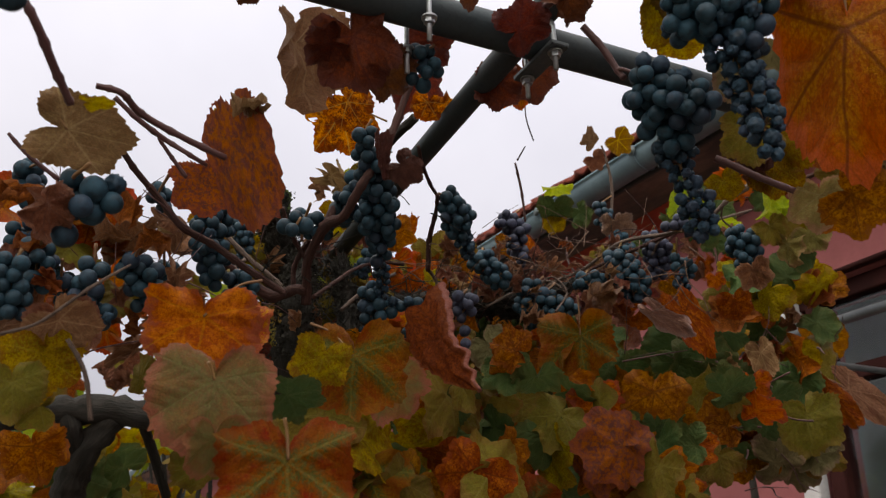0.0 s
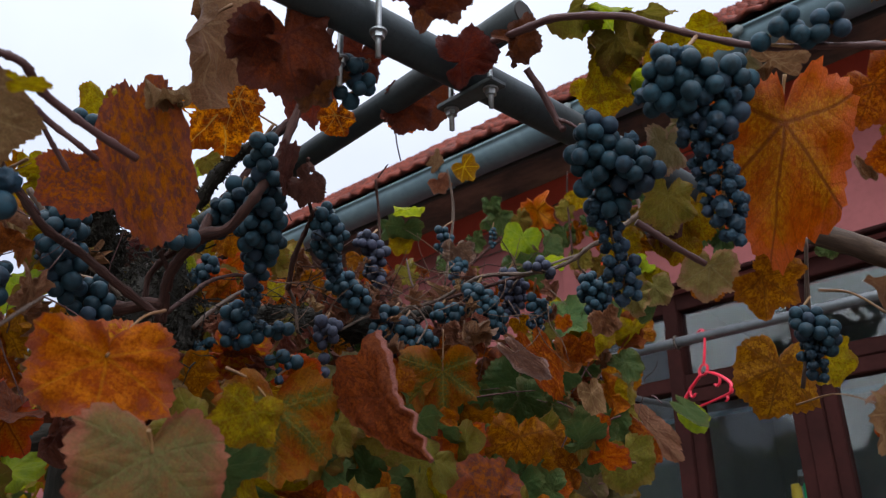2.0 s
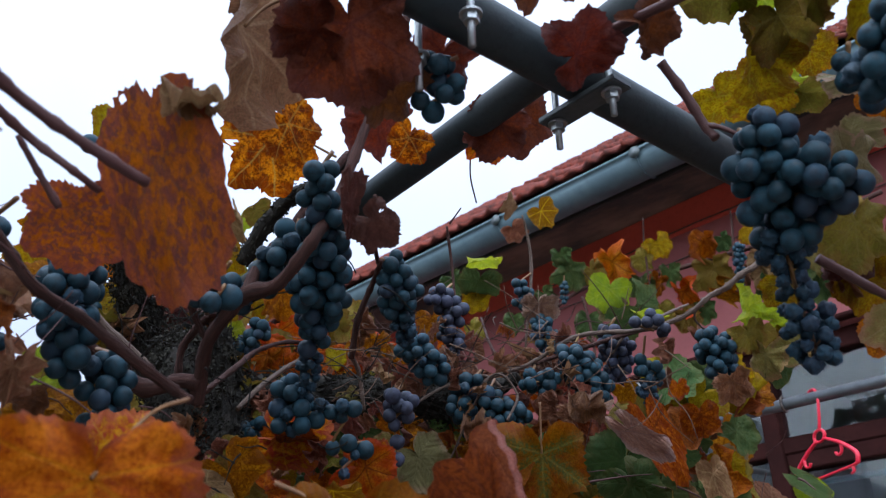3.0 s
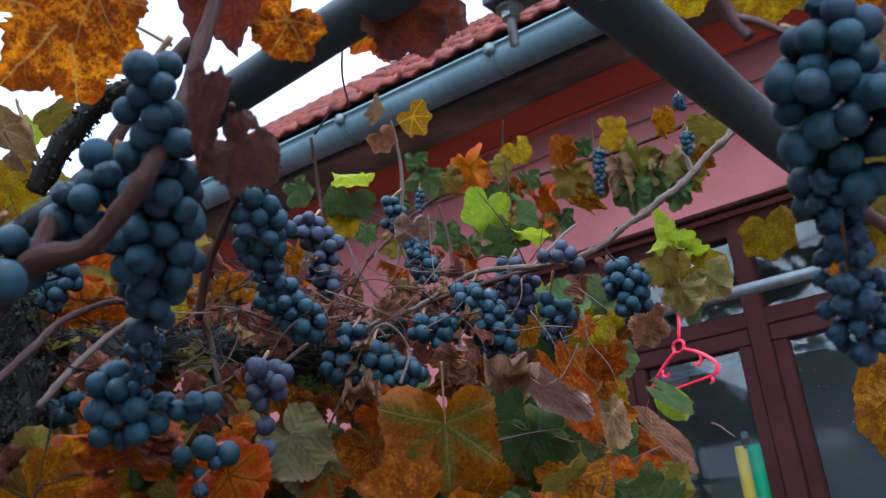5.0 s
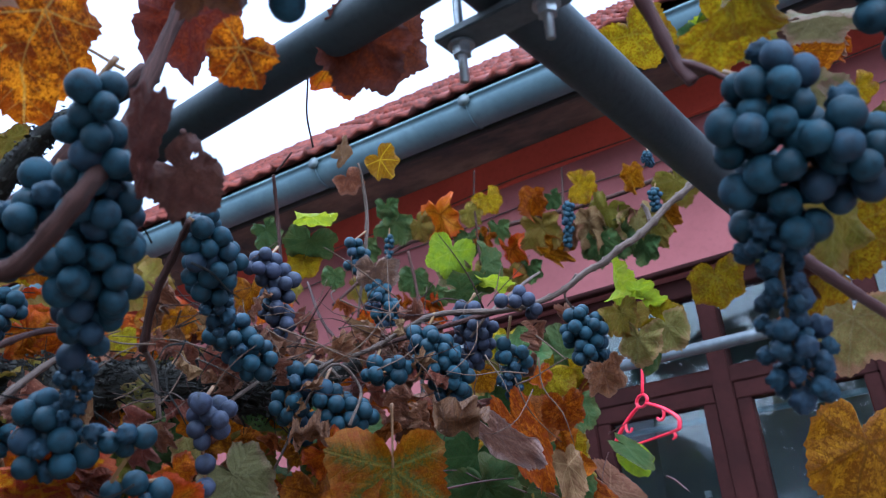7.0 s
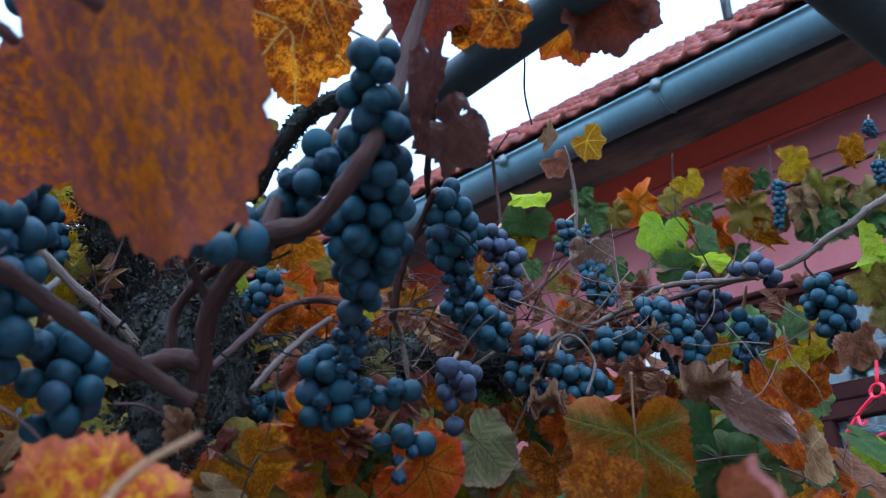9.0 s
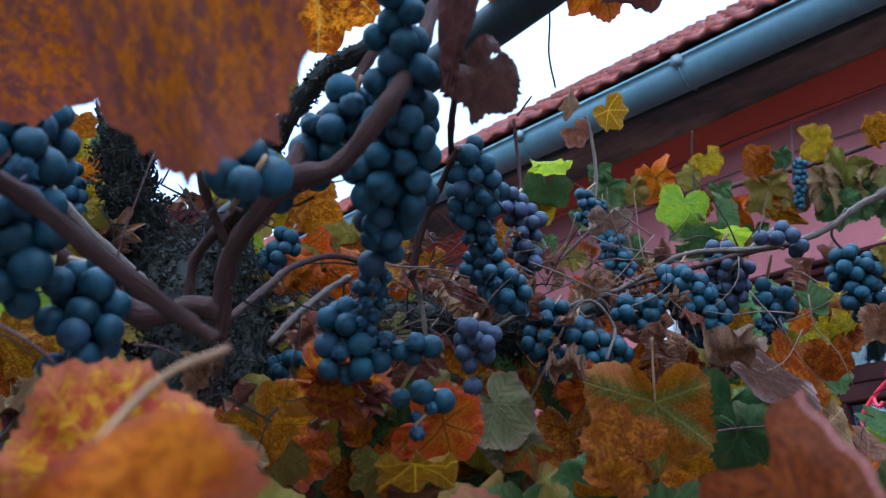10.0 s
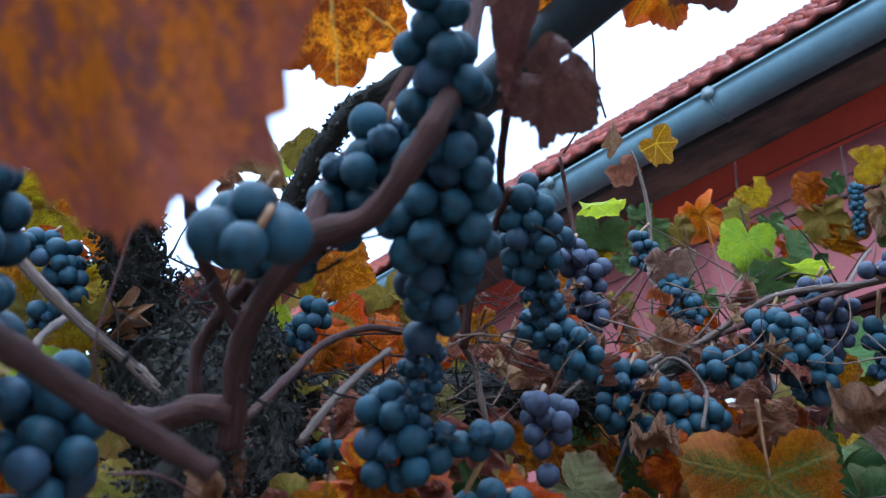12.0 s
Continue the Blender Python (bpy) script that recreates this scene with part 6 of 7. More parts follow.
leaf("yellow", (1.049, 0.815, 2.255), (-145, 40, 63), 0.059, 277)
leaf("olive", (1.041, 0.846, 2.273), (-122, -8, 139), 0.053, 278)
leaf("lime", (0.998, 0.845, 2.291), (107, -3, 7), 0.071, 279, bend=2.5)
leaf("lime", (1.013, 0.823, 2.286), (-180, 21, -2), 0.039, 280)
leaf("lime", (1.188, 1.233, 2.545), (-116, -8, 147), 0.092, 281, cup=0.05, crumple=0.05, label='bright yellow-green young leaf')
leaf("green", (1.221, 1.192, 2.510), (108, -13, 4), 0.082, 282, fold=0.5)
leaf("green", (1.194, 1.223, 2.471), (-171, 15, 50), 0.099, 283)
leaf("lime", (1.204, 1.172, 2.471), (-174, -2, 36), 0.080, 284)
leaf("sage", (1.206, 1.248, 2.513), (-124, 3, 123), 0.065, 285)
leaf("green", (0.819, 1.207, 2.426), (-162, -4, 148), 0.076, 286, crumple=0.04, label='flat green leaf catching the light')
leaf("lime", (0.816, 1.206, 2.464), (-179, -11, 48), 0.069, 287, bend=1.0)
leaf("yellow", (0.837, 1.238, 2.411), (-125, -4, 152), 0.051, 288)
leaf("silver", (0.985, 1.236, 2.445), (-135, -3, 134), 0.080, 289, cup=0.6, crumple=0.14, label='crumpled silvery dry leaf over a bunch')
leaf("amber", (1.000, 1.234, 2.656), (-134, 45, 132), 0.066, 290, crumple=0.05, label='brown leaf with yellow veins')
leaf("dry", (0.969, 1.282, 2.623), (-137, 26, 122), 0.052, 291, crumple=0.08)
leaf("tan", (0.956, 1.284, 2.669), (114, 5, 31), 0.062, 292, crumple=0.06)
leaf("gold", (0.715, 1.197, 2.316), (-113, 13, 147), 0.058, 293, crumple=0.1)
leaf("dry", (0.580, 1.180, 2.269), (-128, 44, 155), 0.052, 294, crumple=0.17)
leaf("dry", (0.596, 1.143, 2.191), (-116, 24, 168), 0.038, 295, crumple=0.15)
leaf("gold", (0.630, 1.218, 2.260), (-118, 26, 168), 0.049, 296, crumple=0.12)
leaf("redvein", (0.533, 1.384, 2.267), (-122, 46, 166), 0.074, 297, crumple=0.12)
leaf("gold", (0.552, 1.386, 2.241), (-120, 46, 167), 0.054, 298, crumple=0.12)
leaf("dry", (0.586, 1.190, 2.246), (-115, -10, -173), 0.035, 299, crumple=0.17)
leaf("yellow", (0.586, 1.255, 2.239), (-105, 13, 178), 0.037, 300)
leaf("lime", (0.490, 1.444, 2.312), (-105, 16, -173), 0.064, 301)
leaf("gold", (0.230, 1.261, 2.300), (-125, 24, -175), 0.034, 302)
leaf("yellow", (0.274, 1.429, 2.290), (-119, 22, -174), 0.116, 303)
leaf("olive", (0.231, 1.400, 2.244), (-103, 22, -160), 0.060, 304)
leaf("lime", (0.426, 1.309, 2.438), (-121, 30, 177), 0.041, 305)
leaf("gold", (0.538, 1.368, 2.369), (-127, 23, 162), 0.086, 306, crumple=0.12)
leaf("yellow", (0.530, 1.411, 2.367), (-126, 24, 164), 0.057, 307)
leaf("redvein", (0.572, 1.432, 2.333), (-126, 31, 157), 0.077, 308)
leaf("gold", (0.564, 1.351, 2.251), (-146, 30, 147), 0.064, 309)
leaf("dry", (0.355, 1.165, 2.071), (-111, 24, 175), 0.050, 310, crumple=0.17, bend=1.4)
leaf("dry", (0.352, 1.190, 2.062), (-117, -9, -168), 0.040, 311, crumple=0.17)
leaf("dry", (0.519, 1.050, 2.077), (-138, 46, 137), 0.030, 312, crumple=0.15)
leaf("dry", (0.347, 1.160, 2.065), (-120, 12, -179), 0.041, 313, crumple=0.17, bend=1.4)
leaf("dry", (0.386, 1.132, 2.037), (-118, -8, -173), 0.031, 314, crumple=0.17)
leaf("yellow", (0.476, 1.226, 2.034), (-100, 13, 161), 0.103, 315, crumple=0.05, lobe=0.4, label='yellow-green speckled leaf')
leaf("gold", (0.465, 1.143, 2.057), (179, 18, 73), 0.089, 316, crumple=0.07, lobe=0.3)
leaf("dry", (0.440, 1.224, 2.007), (168, 47, 83), 0.035, 317, crumple=0.15)
leaf("sage", (0.653, 1.102, 2.042), (-113, 24, 117), 0.064, 318, crumple=0.1, lobe=0.4)
leaf("ember", (0.709, 1.055, 2.089), (-156, 34, 94), 0.058, 319, crumple=0.12)
leaf("dry", (0.680, 1.055, 2.104), (179, 13, 34), 0.046, 320, crumple=0.18)
leaf("green", (0.755, 1.142, 2.049), (-111, 12, 140), 0.069, 321, crumple=0.08)
leaf("mixed", (0.762, 1.060, 2.047), (-107, 9, 137), 0.082, 322, crumple=0.08, lobe=0.5)
leaf("dry", (0.638, 1.132, 2.177), (-105, 19, 169), 0.039, 323, crumple=0.2, bend=1.6)
leaf("dry", (0.927, 0.936, 2.206), (-109, 2, 152), 0.037, 324, crumple=0.2, bend=1.6)
leaf("ember", (0.978, 0.953, 2.206), (-108, 8, 138), 0.035, 325, crumple=0.12)
leaf("ember", (0.746, 1.199, 2.312), (-128, 35, 139), 0.056, 326, crumple=0.12)

leaf("green", (1.058, 1.126, 2.096), (-87, -2, 126), 0.094, 2670, crumple=0.05, lobe=0.3, aspect=1.36)
leaf("green", (1.139, 1.129, 2.086), (-98, 11, 122), 0.095, 2671, crumple=0.05, lobe=0.3, aspect=1.0)
leaf("pale", (0.622, 1.259, 2.179), (-136, -59, 177), 0.041, 2672, crumple=0.06, aspect=1.22)
leaf("pale", (0.648, 1.199, 2.108), (-109, -51, 161), 0.038, 2673, crumple=0.06, aspect=0.93)
leaf("mixed", (0.668, 1.090, 2.032), (-76, -37, 146), 0.056, 2674, crumple=0.07, aspect=1.05)

# ---- leaves on the right ----
leaf("redvein", (0.639, 0.393, 2.159), (-104, -12, 122), 0.140, 327, crumple=0.13, lobe=0.45, cup=0.45, label='large orange-red leaf with dark veins', stalk=(0.631, 0.378, 2.209), aspect=1.61)
leaf("gold", (0.700, 0.465, 2.042), (-149, 39, 94), 0.077, 328, crumple=0.12)
leaf("gold", (1.061, 0.629, 2.070), (-108, -12, 141), 0.132, 329, crumple=0.06, label='yellow leaf with rusty speckles')
leaf("yellow", (1.120, 0.584, 2.085), (-112, 28, 134), 0.078, 330, crumple=0.06)
leaf("tan", (0.940, 0.432, 2.059), (-110, 20, 168), 0.164, 331, fold=0.4, bend=1.2, crumple=0.1, label='curled brown dry leaf on a long stalk', stalk=(0.956, 0.512, 2.12))
leaf("tan", (0.952, 0.453, 1.950), (-117, 25, 145), 0.101, 332, crumple=0.1, stalk=(1.0, 0.587, 1.993))
leaf("redvein", (1.006, 0.463, 1.946), (-115, 14, 122), 0.078, 333, crumple=0.1)
leaf("yellow", (0.580, 0.556, 2.262), (-164, 30, 65), 0.062, 334)
leaf("yellow", (0.542, 0.531, 2.261), (-120, 4, 174), 0.068, 335, crumple=0.1, fold=0.7)
leaf("olive", (0.538, 0.502, 2.280), (-151, 12, 103), 0.068, 336, fold=0.5, crumple=0.09)
leaf("olive", (0.496, 0.521, 2.306), (-165, 10, -167), 0.062, 337, fold=0.7, crumple=0.09)
leaf("lime", (0.514, 0.503, 2.304), (-179, -10, 49), 0.059, 338, fold=0.6, crumple=0.09)
leaf("olive", (0.530, 0.462, 2.281), (167, 9, 76), 0.053, 339, fold=0.7, crumple=0.09)
leaf("yellow", (0.566, 0.437, 2.260), (-173, 9, 97), 0.072, 340, fold=0.6, crumple=0.1)
leaf("sage", (0.620, 0.508, 2.186), (-117, 18, 165), 0.062, 341, label='faded olive leaf behind the bunches')
leaf("olive", (0.657, 0.534, 2.148), (-117, 9, 152), 0.069, 342)
leaf("yellow", (0.712, 0.564, 2.135), (-115, 8, 152), 0.067, 343)
leaf("sage", (0.582, 0.404, 2.204), (-173, -11, 30), 0.058, 344, crumple=0.1)
leaf("tan", (0.582, 0.368, 2.192), (178, 3, 20), 0.051, 345, crumple=0.1)
leaf("olive", (0.505, 0.238, 2.173), (-158, 20, 96), 0.068, 346)
leaf("yellow", (0.515, 0.217, 2.138), (-140, 3, 125), 0.066, 347, stalk=(0.501, 0.215, 2.158))
leaf("green", (0.555, 0.234, 2.150), (-137, 4, 140), 0.051, 348)
leaf("gold", (0.750, 0.336, 2.239), (-140, 24, 106), 0.086, 349, crumple=0.08)
leaf("tan", (0.733, 0.286, 2.198), (-118, 20, 163), 0.075, 350, bend=1.6, crumple=0.1)
leaf("gold", (0.796, 0.322, 2.175), (-132, 17, 100), 0.092, 351, crumple=0.06)
leaf("yellow", (0.774, 0.307, 2.272), (-148, 13, 93), 0.063, 352)
leaf("yellow", (0.703, 0.630, 2.145), (-119, 11, 122), 0.044, 353, crumple=0.06, label='yellow leaf with red spots')
leaf("pale", (0.774, 0.560, 2.111), (-114, -15, 115), 0.072, 354, crumple=0.07, cup=0.05, label='pale faded leaf hanging tip down')
leaf("gold", (0.852, 0.606, 2.137), (-121, 13, 113), 0.058, 355)
leaf("dry", (0.699, 0.578, 2.127), (-139, 28, 107), 0.042, 356, crumple=0.15)
leaf("curl", (0.681, 0.568, 2.127), (-172, 17, 31), 0.045, 357, crumple=0.15)
leaf("yellow", (0.717, 0.536, 2.157), (-124, -1, 106), 0.068, 358, crumple=0.05)
leaf("yellow", (0.700, 0.654, 2.391), (-149, 7, 90), 0.068, 359, crumple=0.06)
leaf("green", (0.685, 0.592, 2.349), (-159, 28, 99), 0.050, 360)
leaf("lime", (0.686, 0.579, 2.353), (-164, 1, 62), 0.054, 361, fold=0.4)
leaf("olive", (0.702, 0.565, 2.335), (-177, 1, 50), 0.050, 362, fold=0.4)
leaf("gold", (0.845, 0.544, 2.399), (-147, 11, 86), 0.060, 363)
leaf("sage", (0.649, 0.508, 2.284), (-168, -15, 21), 0.064, 364, bend=1.6, label='rolled green leaf')
leaf("yellow", (0.718, 0.557, 2.397), (-151, -3, 114), 0.058, 365)
leaf("sage", (0.704, 0.535, 2.266), (-166, 10, 60), 0.055, 366)
leaf("dry", (0.931, 0.524, 2.455), (-147, 11, 85), 0.037, 367, crumple=0.16)

# ---- leaf curtain below the canes ----
fill_leaves(34, [(0.324, 0.987, 1.915), (0.753, 0.830, 1.965), (0.780, 0.869, 1.760), (0.350, 0.978, 1.730)], 0.07, ('olive', 'yellow', 'gold', 'olive', 'green', 'olive', 'mixed', 'olive', 'gold', 'rust'), (0.075, 0.12), 11, (0.102, 0.017, 1.648), spread=45)
fill_leaves(24, [(0.835, 1.076, 2.060), (1.079, 1.063, 2.130), (1.100, 1.075, 2.010), (0.835, 1.072, 1.807)], 0.1, ('green', 'olive', 'green', 'green', 'gold', 'olive'), (0.085, 0.13), 12, (0.102, 0.017, 1.648), spread=45)
fill_leaves(40, [(-0.184, 1.965, 1.998), (0.583, 1.600, 2.039), (0.615, 1.628, 1.830), (-0.127, 1.999, 1.788)], 0.3, ('yellow', 'lime', 'olive', 'gold', 'green', 'yellow'), (0.09, 0.14), 14, (0.102, 0.017, 1.648), spread=55)
fill_leaves(26, [(0.490, 1.430, 1.970), (1.092, 1.212, 2.038), (1.104, 1.248, 1.846), (0.516, 1.450, 1.806)], 0.2, ('olive', 'yellow', 'green', 'gold'), (0.09, 0.13), 15, (0.102, 0.017, 1.648), spread=50)
fill_leaves(30, [(0.835, 1.377, 2.107), (1.138, 1.132, 2.088), (1.146, 1.139, 1.949), (0.845, 1.387, 1.975)], 0.12, ('green', 'olive', 'gold', 'yellow', 'dry'), (0.08, 0.12), 16, (0.148, 0.474, 1.921), spread=45)
fill_leaves(22, [(0.187, 1.642, 2.318), (0.441, 1.606, 2.318), (0.491, 1.653, 2.093), (0.254, 1.700, 2.081)], 0.2, ('yellow', 'olive', 'gold', 'dry', 'lime'), (0.08, 0.12), 17, (0.170, 0.614, 1.927), spread=50)
fill_leaves(16, [(0.585, 1.565, 2.422), (0.738, 1.471, 2.443), (0.766, 1.514, 2.323), (0.618, 1.610, 2.289)], 0.1, ('gold', 'yellow', 'redvein', 'olive'), (0.07, 0.11), 18, (0.170, 0.614, 1.927), spread=50)
fill_leaves(24, [(0.720, 1.355, 2.309), (0.963, 1.176, 2.328), (0.964, 1.172, 2.160), (0.725, 1.353, 2.168)], 0.06, ('dry', 'tan', 'dry', 'curl'), (0.05, 0.085), 19, (0.148, 0.474, 1.921), spread=60)
fill_leaves(22, [(1.261, 1.172, 2.233), (1.448, 1.163, 2.215), (1.459, 1.202, 1.974), (1.262, 1.234, 1.979)], 0.1, ('green', 'olive', 'sage', 'gold'), (0.07, 0.12), 20, (0.148, 0.474, 1.921), spread=45)
fill_leaves(14, [(0.774, 1.527, 2.419), (0.995, 1.343, 2.404), (0.987, 1.362, 2.237), (0.780, 1.535, 2.247)], 0.1, ('dry', 'curl', 'olive', 'gold'), (0.05, 0.08), 21, (0.170, 0.614, 1.927), spread=55)

WALL_VINE = thing("wall_vine", "second grapevine with green and orange leaves trained along the house wall", "grapevine")

# ---- vine along the wall ----
cane("cane", [(1.692, 2.071, 2.828, 0.0047), (1.821, 1.892, 3.013, 0.0060), (1.960, 1.773, 3.052, 0.0061), (2.083, 1.548, 3.084, 0.0073), (2.155, 1.385, 3.101, 0.0073), (2.208, 1.217, 3.127, 0.0073), (2.243, 1.047, 3.159, 0.0073)], CANE, seed=368, vine=WALL_VINE)
cane("cane", [(1.955, 1.696, 2.923, 0.0035), (1.918, 1.675, 3.117, 0.0036), (1.879, 1.638, 3.206, 0.0024)], CANE, seed=369, vine=WALL_VINE)
cane("cane", [(2.045, 1.443, 3.026, 0.0035), (2.047, 1.430, 3.139, 0.0036), (2.026, 1.414, 3.183, 0.0024)], CANE, seed=370, vine=WALL_VINE)
cane("cane", [(1.842, 1.856, 2.636, 0.0045), (1.827, 1.846, 2.826, 0.0046), (1.803, 1.856, 2.974, 0.0047)], CANE, seed=371, vine=WALL_VINE)
leaf("gold", (2.013, 1.521, 3.112), (-129, 7, 141), 0.127, 372, own=False, crumple=0.15, vine=WALL_VINE)
leaf("olive", (2.058, 1.529, 3.033), (-121, -12, 99), 0.155, 373, own=False, crumple=0.13, vine=WALL_VINE)
leaf("redvein", (1.866, 1.767, 3.094), (-123, -1, 100), 0.176, 374, own=False, crumple=0.15, vine=WALL_VINE)
leaf("yellow", (1.933, 1.634, 3.127), (-136, 30, 122), 0.102, 375, own=False, crumple=0.13, vine=WALL_VINE)
leaf("redvein", (2.033, 1.626, 2.981), (-119, 7, 91), 0.155, 376, own=False, crumple=0.15, vine=WALL_VINE)
leaf("gold", (2.095, 1.520, 2.967), (-151, 48, 91), 0.132, 377, own=False, crumple=0.15, vine=WALL_VINE)
leaf("yellow", (2.070, 1.387, 3.127), (-177, 50, 56), 0.113, 378, own=False, crumple=0.13, vine=WALL_VINE)
leaf("tan", (2.131, 1.400, 3.022), (-119, -4, 90), 0.162, 379, own=False, crumple=0.15, vine=WALL_VINE)
leaf("olive", (2.138, 1.337, 3.052), (-129, -38, 113), 0.148, 380, own=False, crumple=0.13, vine=WALL_VINE)
leaf("green", (2.178, 1.343, 2.983), (-118, 4, 84), 0.141, 381, own=False, crumple=0.13, vine=WALL_VINE)
leaf("pale", (2.189, 1.268, 3.013), (-129, 11, 128), 0.138, 382, own=False, crumple=0.13, vine=WALL_VINE)
leaf("olive", (2.220, 1.241, 2.982), (-118, 12, 77), 0.127, 383, own=False, crumple=0.13, vine=WALL_VINE)
leaf("green", (2.223, 1.277, 2.942), (-119, -22, 97), 0.113, 384, own=False, crumple=0.13, vine=WALL_VINE)
leaf("gold", (2.130, 1.242, 3.134), (-132, 12, 127), 0.109, 385, own=False, crumple=0.15, vine=WALL_VINE)
leaf("olive", (2.197, 1.133, 3.093), (-120, 1, 79), 0.152, 386, own=False, crumple=0.13, vine=WALL_VINE)
leaf("green", (2.164, 1.386, 2.968), (-120, -21, 100), 0.141, 387, own=False, crumple=0.13, vine=WALL_VINE)
leaf("green", (1.746, 1.888, 3.122), (-125, -9, 110), 0.095, 388, own=False, crumple=0.13, vine=WALL_VINE)
leaf("green", (1.780, 1.884, 3.077), (-127, -25, 121), 0.134, 389, own=False, crumple=0.13, vine=WALL_VINE)
leaf("olive", (1.831, 1.834, 3.071), (-123, 8, 96), 0.109, 390, own=False, crumple=0.13, vine=WALL_VINE)
leaf("green", (1.872, 1.896, 2.921), (-121, -16, 113), 0.113, 391, own=False, crumple=0.13, vine=WALL_VINE)
leaf("green", (1.986, 1.639, 3.045), (-122, -11, 102), 0.088, 392, own=False, crumple=0.13, vine=WALL_VINE)
leaf("green", (2.045, 1.470, 3.109), (-122, 4, 87), 0.071, 393, own=False, crumple=0.13, vine=WALL_VINE)
leaf("gold", (1.972, 1.682, 3.022), (-126, -1, 150), 0.106, 394, own=False, crumple=0.15, vine=WALL_VINE)
leaf("olive", (1.919, 1.698, 3.094), (-126, 23, 81), 0.088, 395, own=False, crumple=0.13, vine=WALL_VINE)
leaf("tan", (2.166, 1.307, 3.027), (-124, -31, 105), 0.124, 396, own=False, crumple=0.15, vine=WALL_VINE)
leaf("olive", (1.771, 2.024, 2.900), (-121, -14, 116), 0.097, 397, own=False, crumple=0.13, vine=WALL_VINE)
leaf("green", (1.946, 1.722, 3.019), (-121, -10, 104), 0.106, 398, own=False, crumple=0.13, vine=WALL_VINE)
leaf("olive", (2.008, 1.703, 2.934), (-119, -9, 102), 0.106, 399, own=False, crumple=0.13, vine=WALL_VINE)
leaf("green", (1.749, 1.975, 3.010), (-122, 10, 100), 0.088, 400, own=False, crumple=0.13, vine=WALL_VINE)
leaf("green", (1.505, 2.170, 3.056), (-125, 12, 106), 0.106, 401, own=False, crumple=0.13, vine=WALL_VINE)
leaf("olive", (1.603, 2.182, 2.907), (-121, 13, 106), 0.106, 402, own=False, crumple=0.13, vine=WALL_VINE)
leaf("olive", (2.058, 1.649, 2.909), (-118, 8, 91), 0.106, 403, own=False, crumple=0.13, vine=WALL_VINE)
leaf("green", (2.081, 1.595, 2.924), (-118, -11, 99), 0.088, 404, own=False, crumple=0.13, vine=WALL_VINE)
leaf("gold", (2.219, 1.187, 3.012), (-130, 18, 119), 0.106, 405, own=False, crumple=0.15, vine=WALL_VINE)
leaf("green", (1.927, 1.857, 2.878), (-119, -16, 111), 0.106, 406, own=False, crumple=0.13, vine=WALL_VINE)
leaf("green", (1.700, 2.074, 2.935), (-122, -14, 118), 0.088, 407, own=False, crumple=0.13, vine=WALL_VINE)
leaf("tan", (2.110, 1.455, 3.008), (-122, -21, 102), 0.106, 408, own=False, crumple=0.15, vine=WALL_VINE)
leaf("redvein", (1.936, 1.876, 2.839), (-118, 11, 97), 0.124, 409, own=False, crumple=0.15, vine=WALL_VINE)
leaf("gold", (1.868, 1.950, 2.845), (-121, 8, 151), 0.106, 410, own=False, crumple=0.15, vine=WALL_VINE)
leaf("redvein", (1.808, 2.042, 2.803), (-118, -14, 115), 0.106, 411, own=False, crumple=0.15, vine=WALL_VINE)
leaf("gold", (2.068, 0.661, 2.976), (-132, 6, 113), 0.093, 412, own=False, crumple=0.15, vine=WALL_VINE)
leaf("olive", (2.072, 0.586, 2.976), (-135, 20, 97), 0.109, 413, own=False, crumple=0.13, vine=WALL_VINE)
leaf("yellow", (2.027, 0.593, 3.055), (-138, 20, 96), 0.093, 414, own=False, crumple=0.13, vine=WALL_VINE)
leaf("dry", (2.085, 0.749, 2.921), (-131, 14, 108), 0.093, 415, own=False, crumple=0.15, vine=WALL_VINE)
leaf("gold", (1.960, 0.600, 3.159), (-139, 14, 103), 0.093, 416, own=False, crumple=0.15, vine=WALL_VINE)
leaf("olive", (2.129, 0.610, 2.867), (-129, -3, 118), 0.093, 417, own=False, crumple=0.13, vine=WALL_VINE)
leaf("green", (2.136, 0.904, 2.753), (-125, 7, 119), 0.093, 418, own=False, crumple=0.13, vine=WALL_VINE)
bunch("small dark bunch on the wall vine", [(2.043, 1.417, 3.053, 0.021), (2.057, 1.432, 3.016, 0.022), (2.077, 1.456, 2.957, 0.016)], 419, hang=(2.072, 1.426, 3.103))
bunch("small dark bunch on the wall vine", [(2.144, 1.185, 3.047, 0.021), (2.159, 1.195, 3.016, 0.019)], 420, hang=(2.175, 1.189, 3.096))
bunch("small dark bunch on the wall vine", [(1.753, 1.889, 3.008, 0.017), (1.765, 1.904, 2.970, 0.016)], 421, hang=(1.776, 1.906, 3.062))
bunch("dried remains of a small bunch", [(2.094, 1.168, 3.142, 0.021), (2.104, 1.167, 3.127, 0.016)], 422, wither=1.0, size=0.012, hang=(2.122, 1.17, 3.195))
fill_leaves(60, [(0.692, 1.518, 2.341), (1.354, 1.138, 2.375), (1.341, 1.166, 2.164), (0.703, 1.510, 2.165)], 0.1, ('dry', 'tan', 'olive', 'green', 'curl', 'gold', 'maroon'), (0.06, 0.1), 22, (0.148, 0.474, 1.921), spread=55)
fill_leaves(26, [(0.546, 1.521, 2.351), (0.778, 1.389, 2.376), (0.807, 1.424, 2.242), (0.573, 1.551, 2.236)], 0.1, ('dry', 'gold', 'redvein', 'tan', 'yellow'), (0.06, 0.09), 23, (0.148, 0.474, 1.921), spread=55)
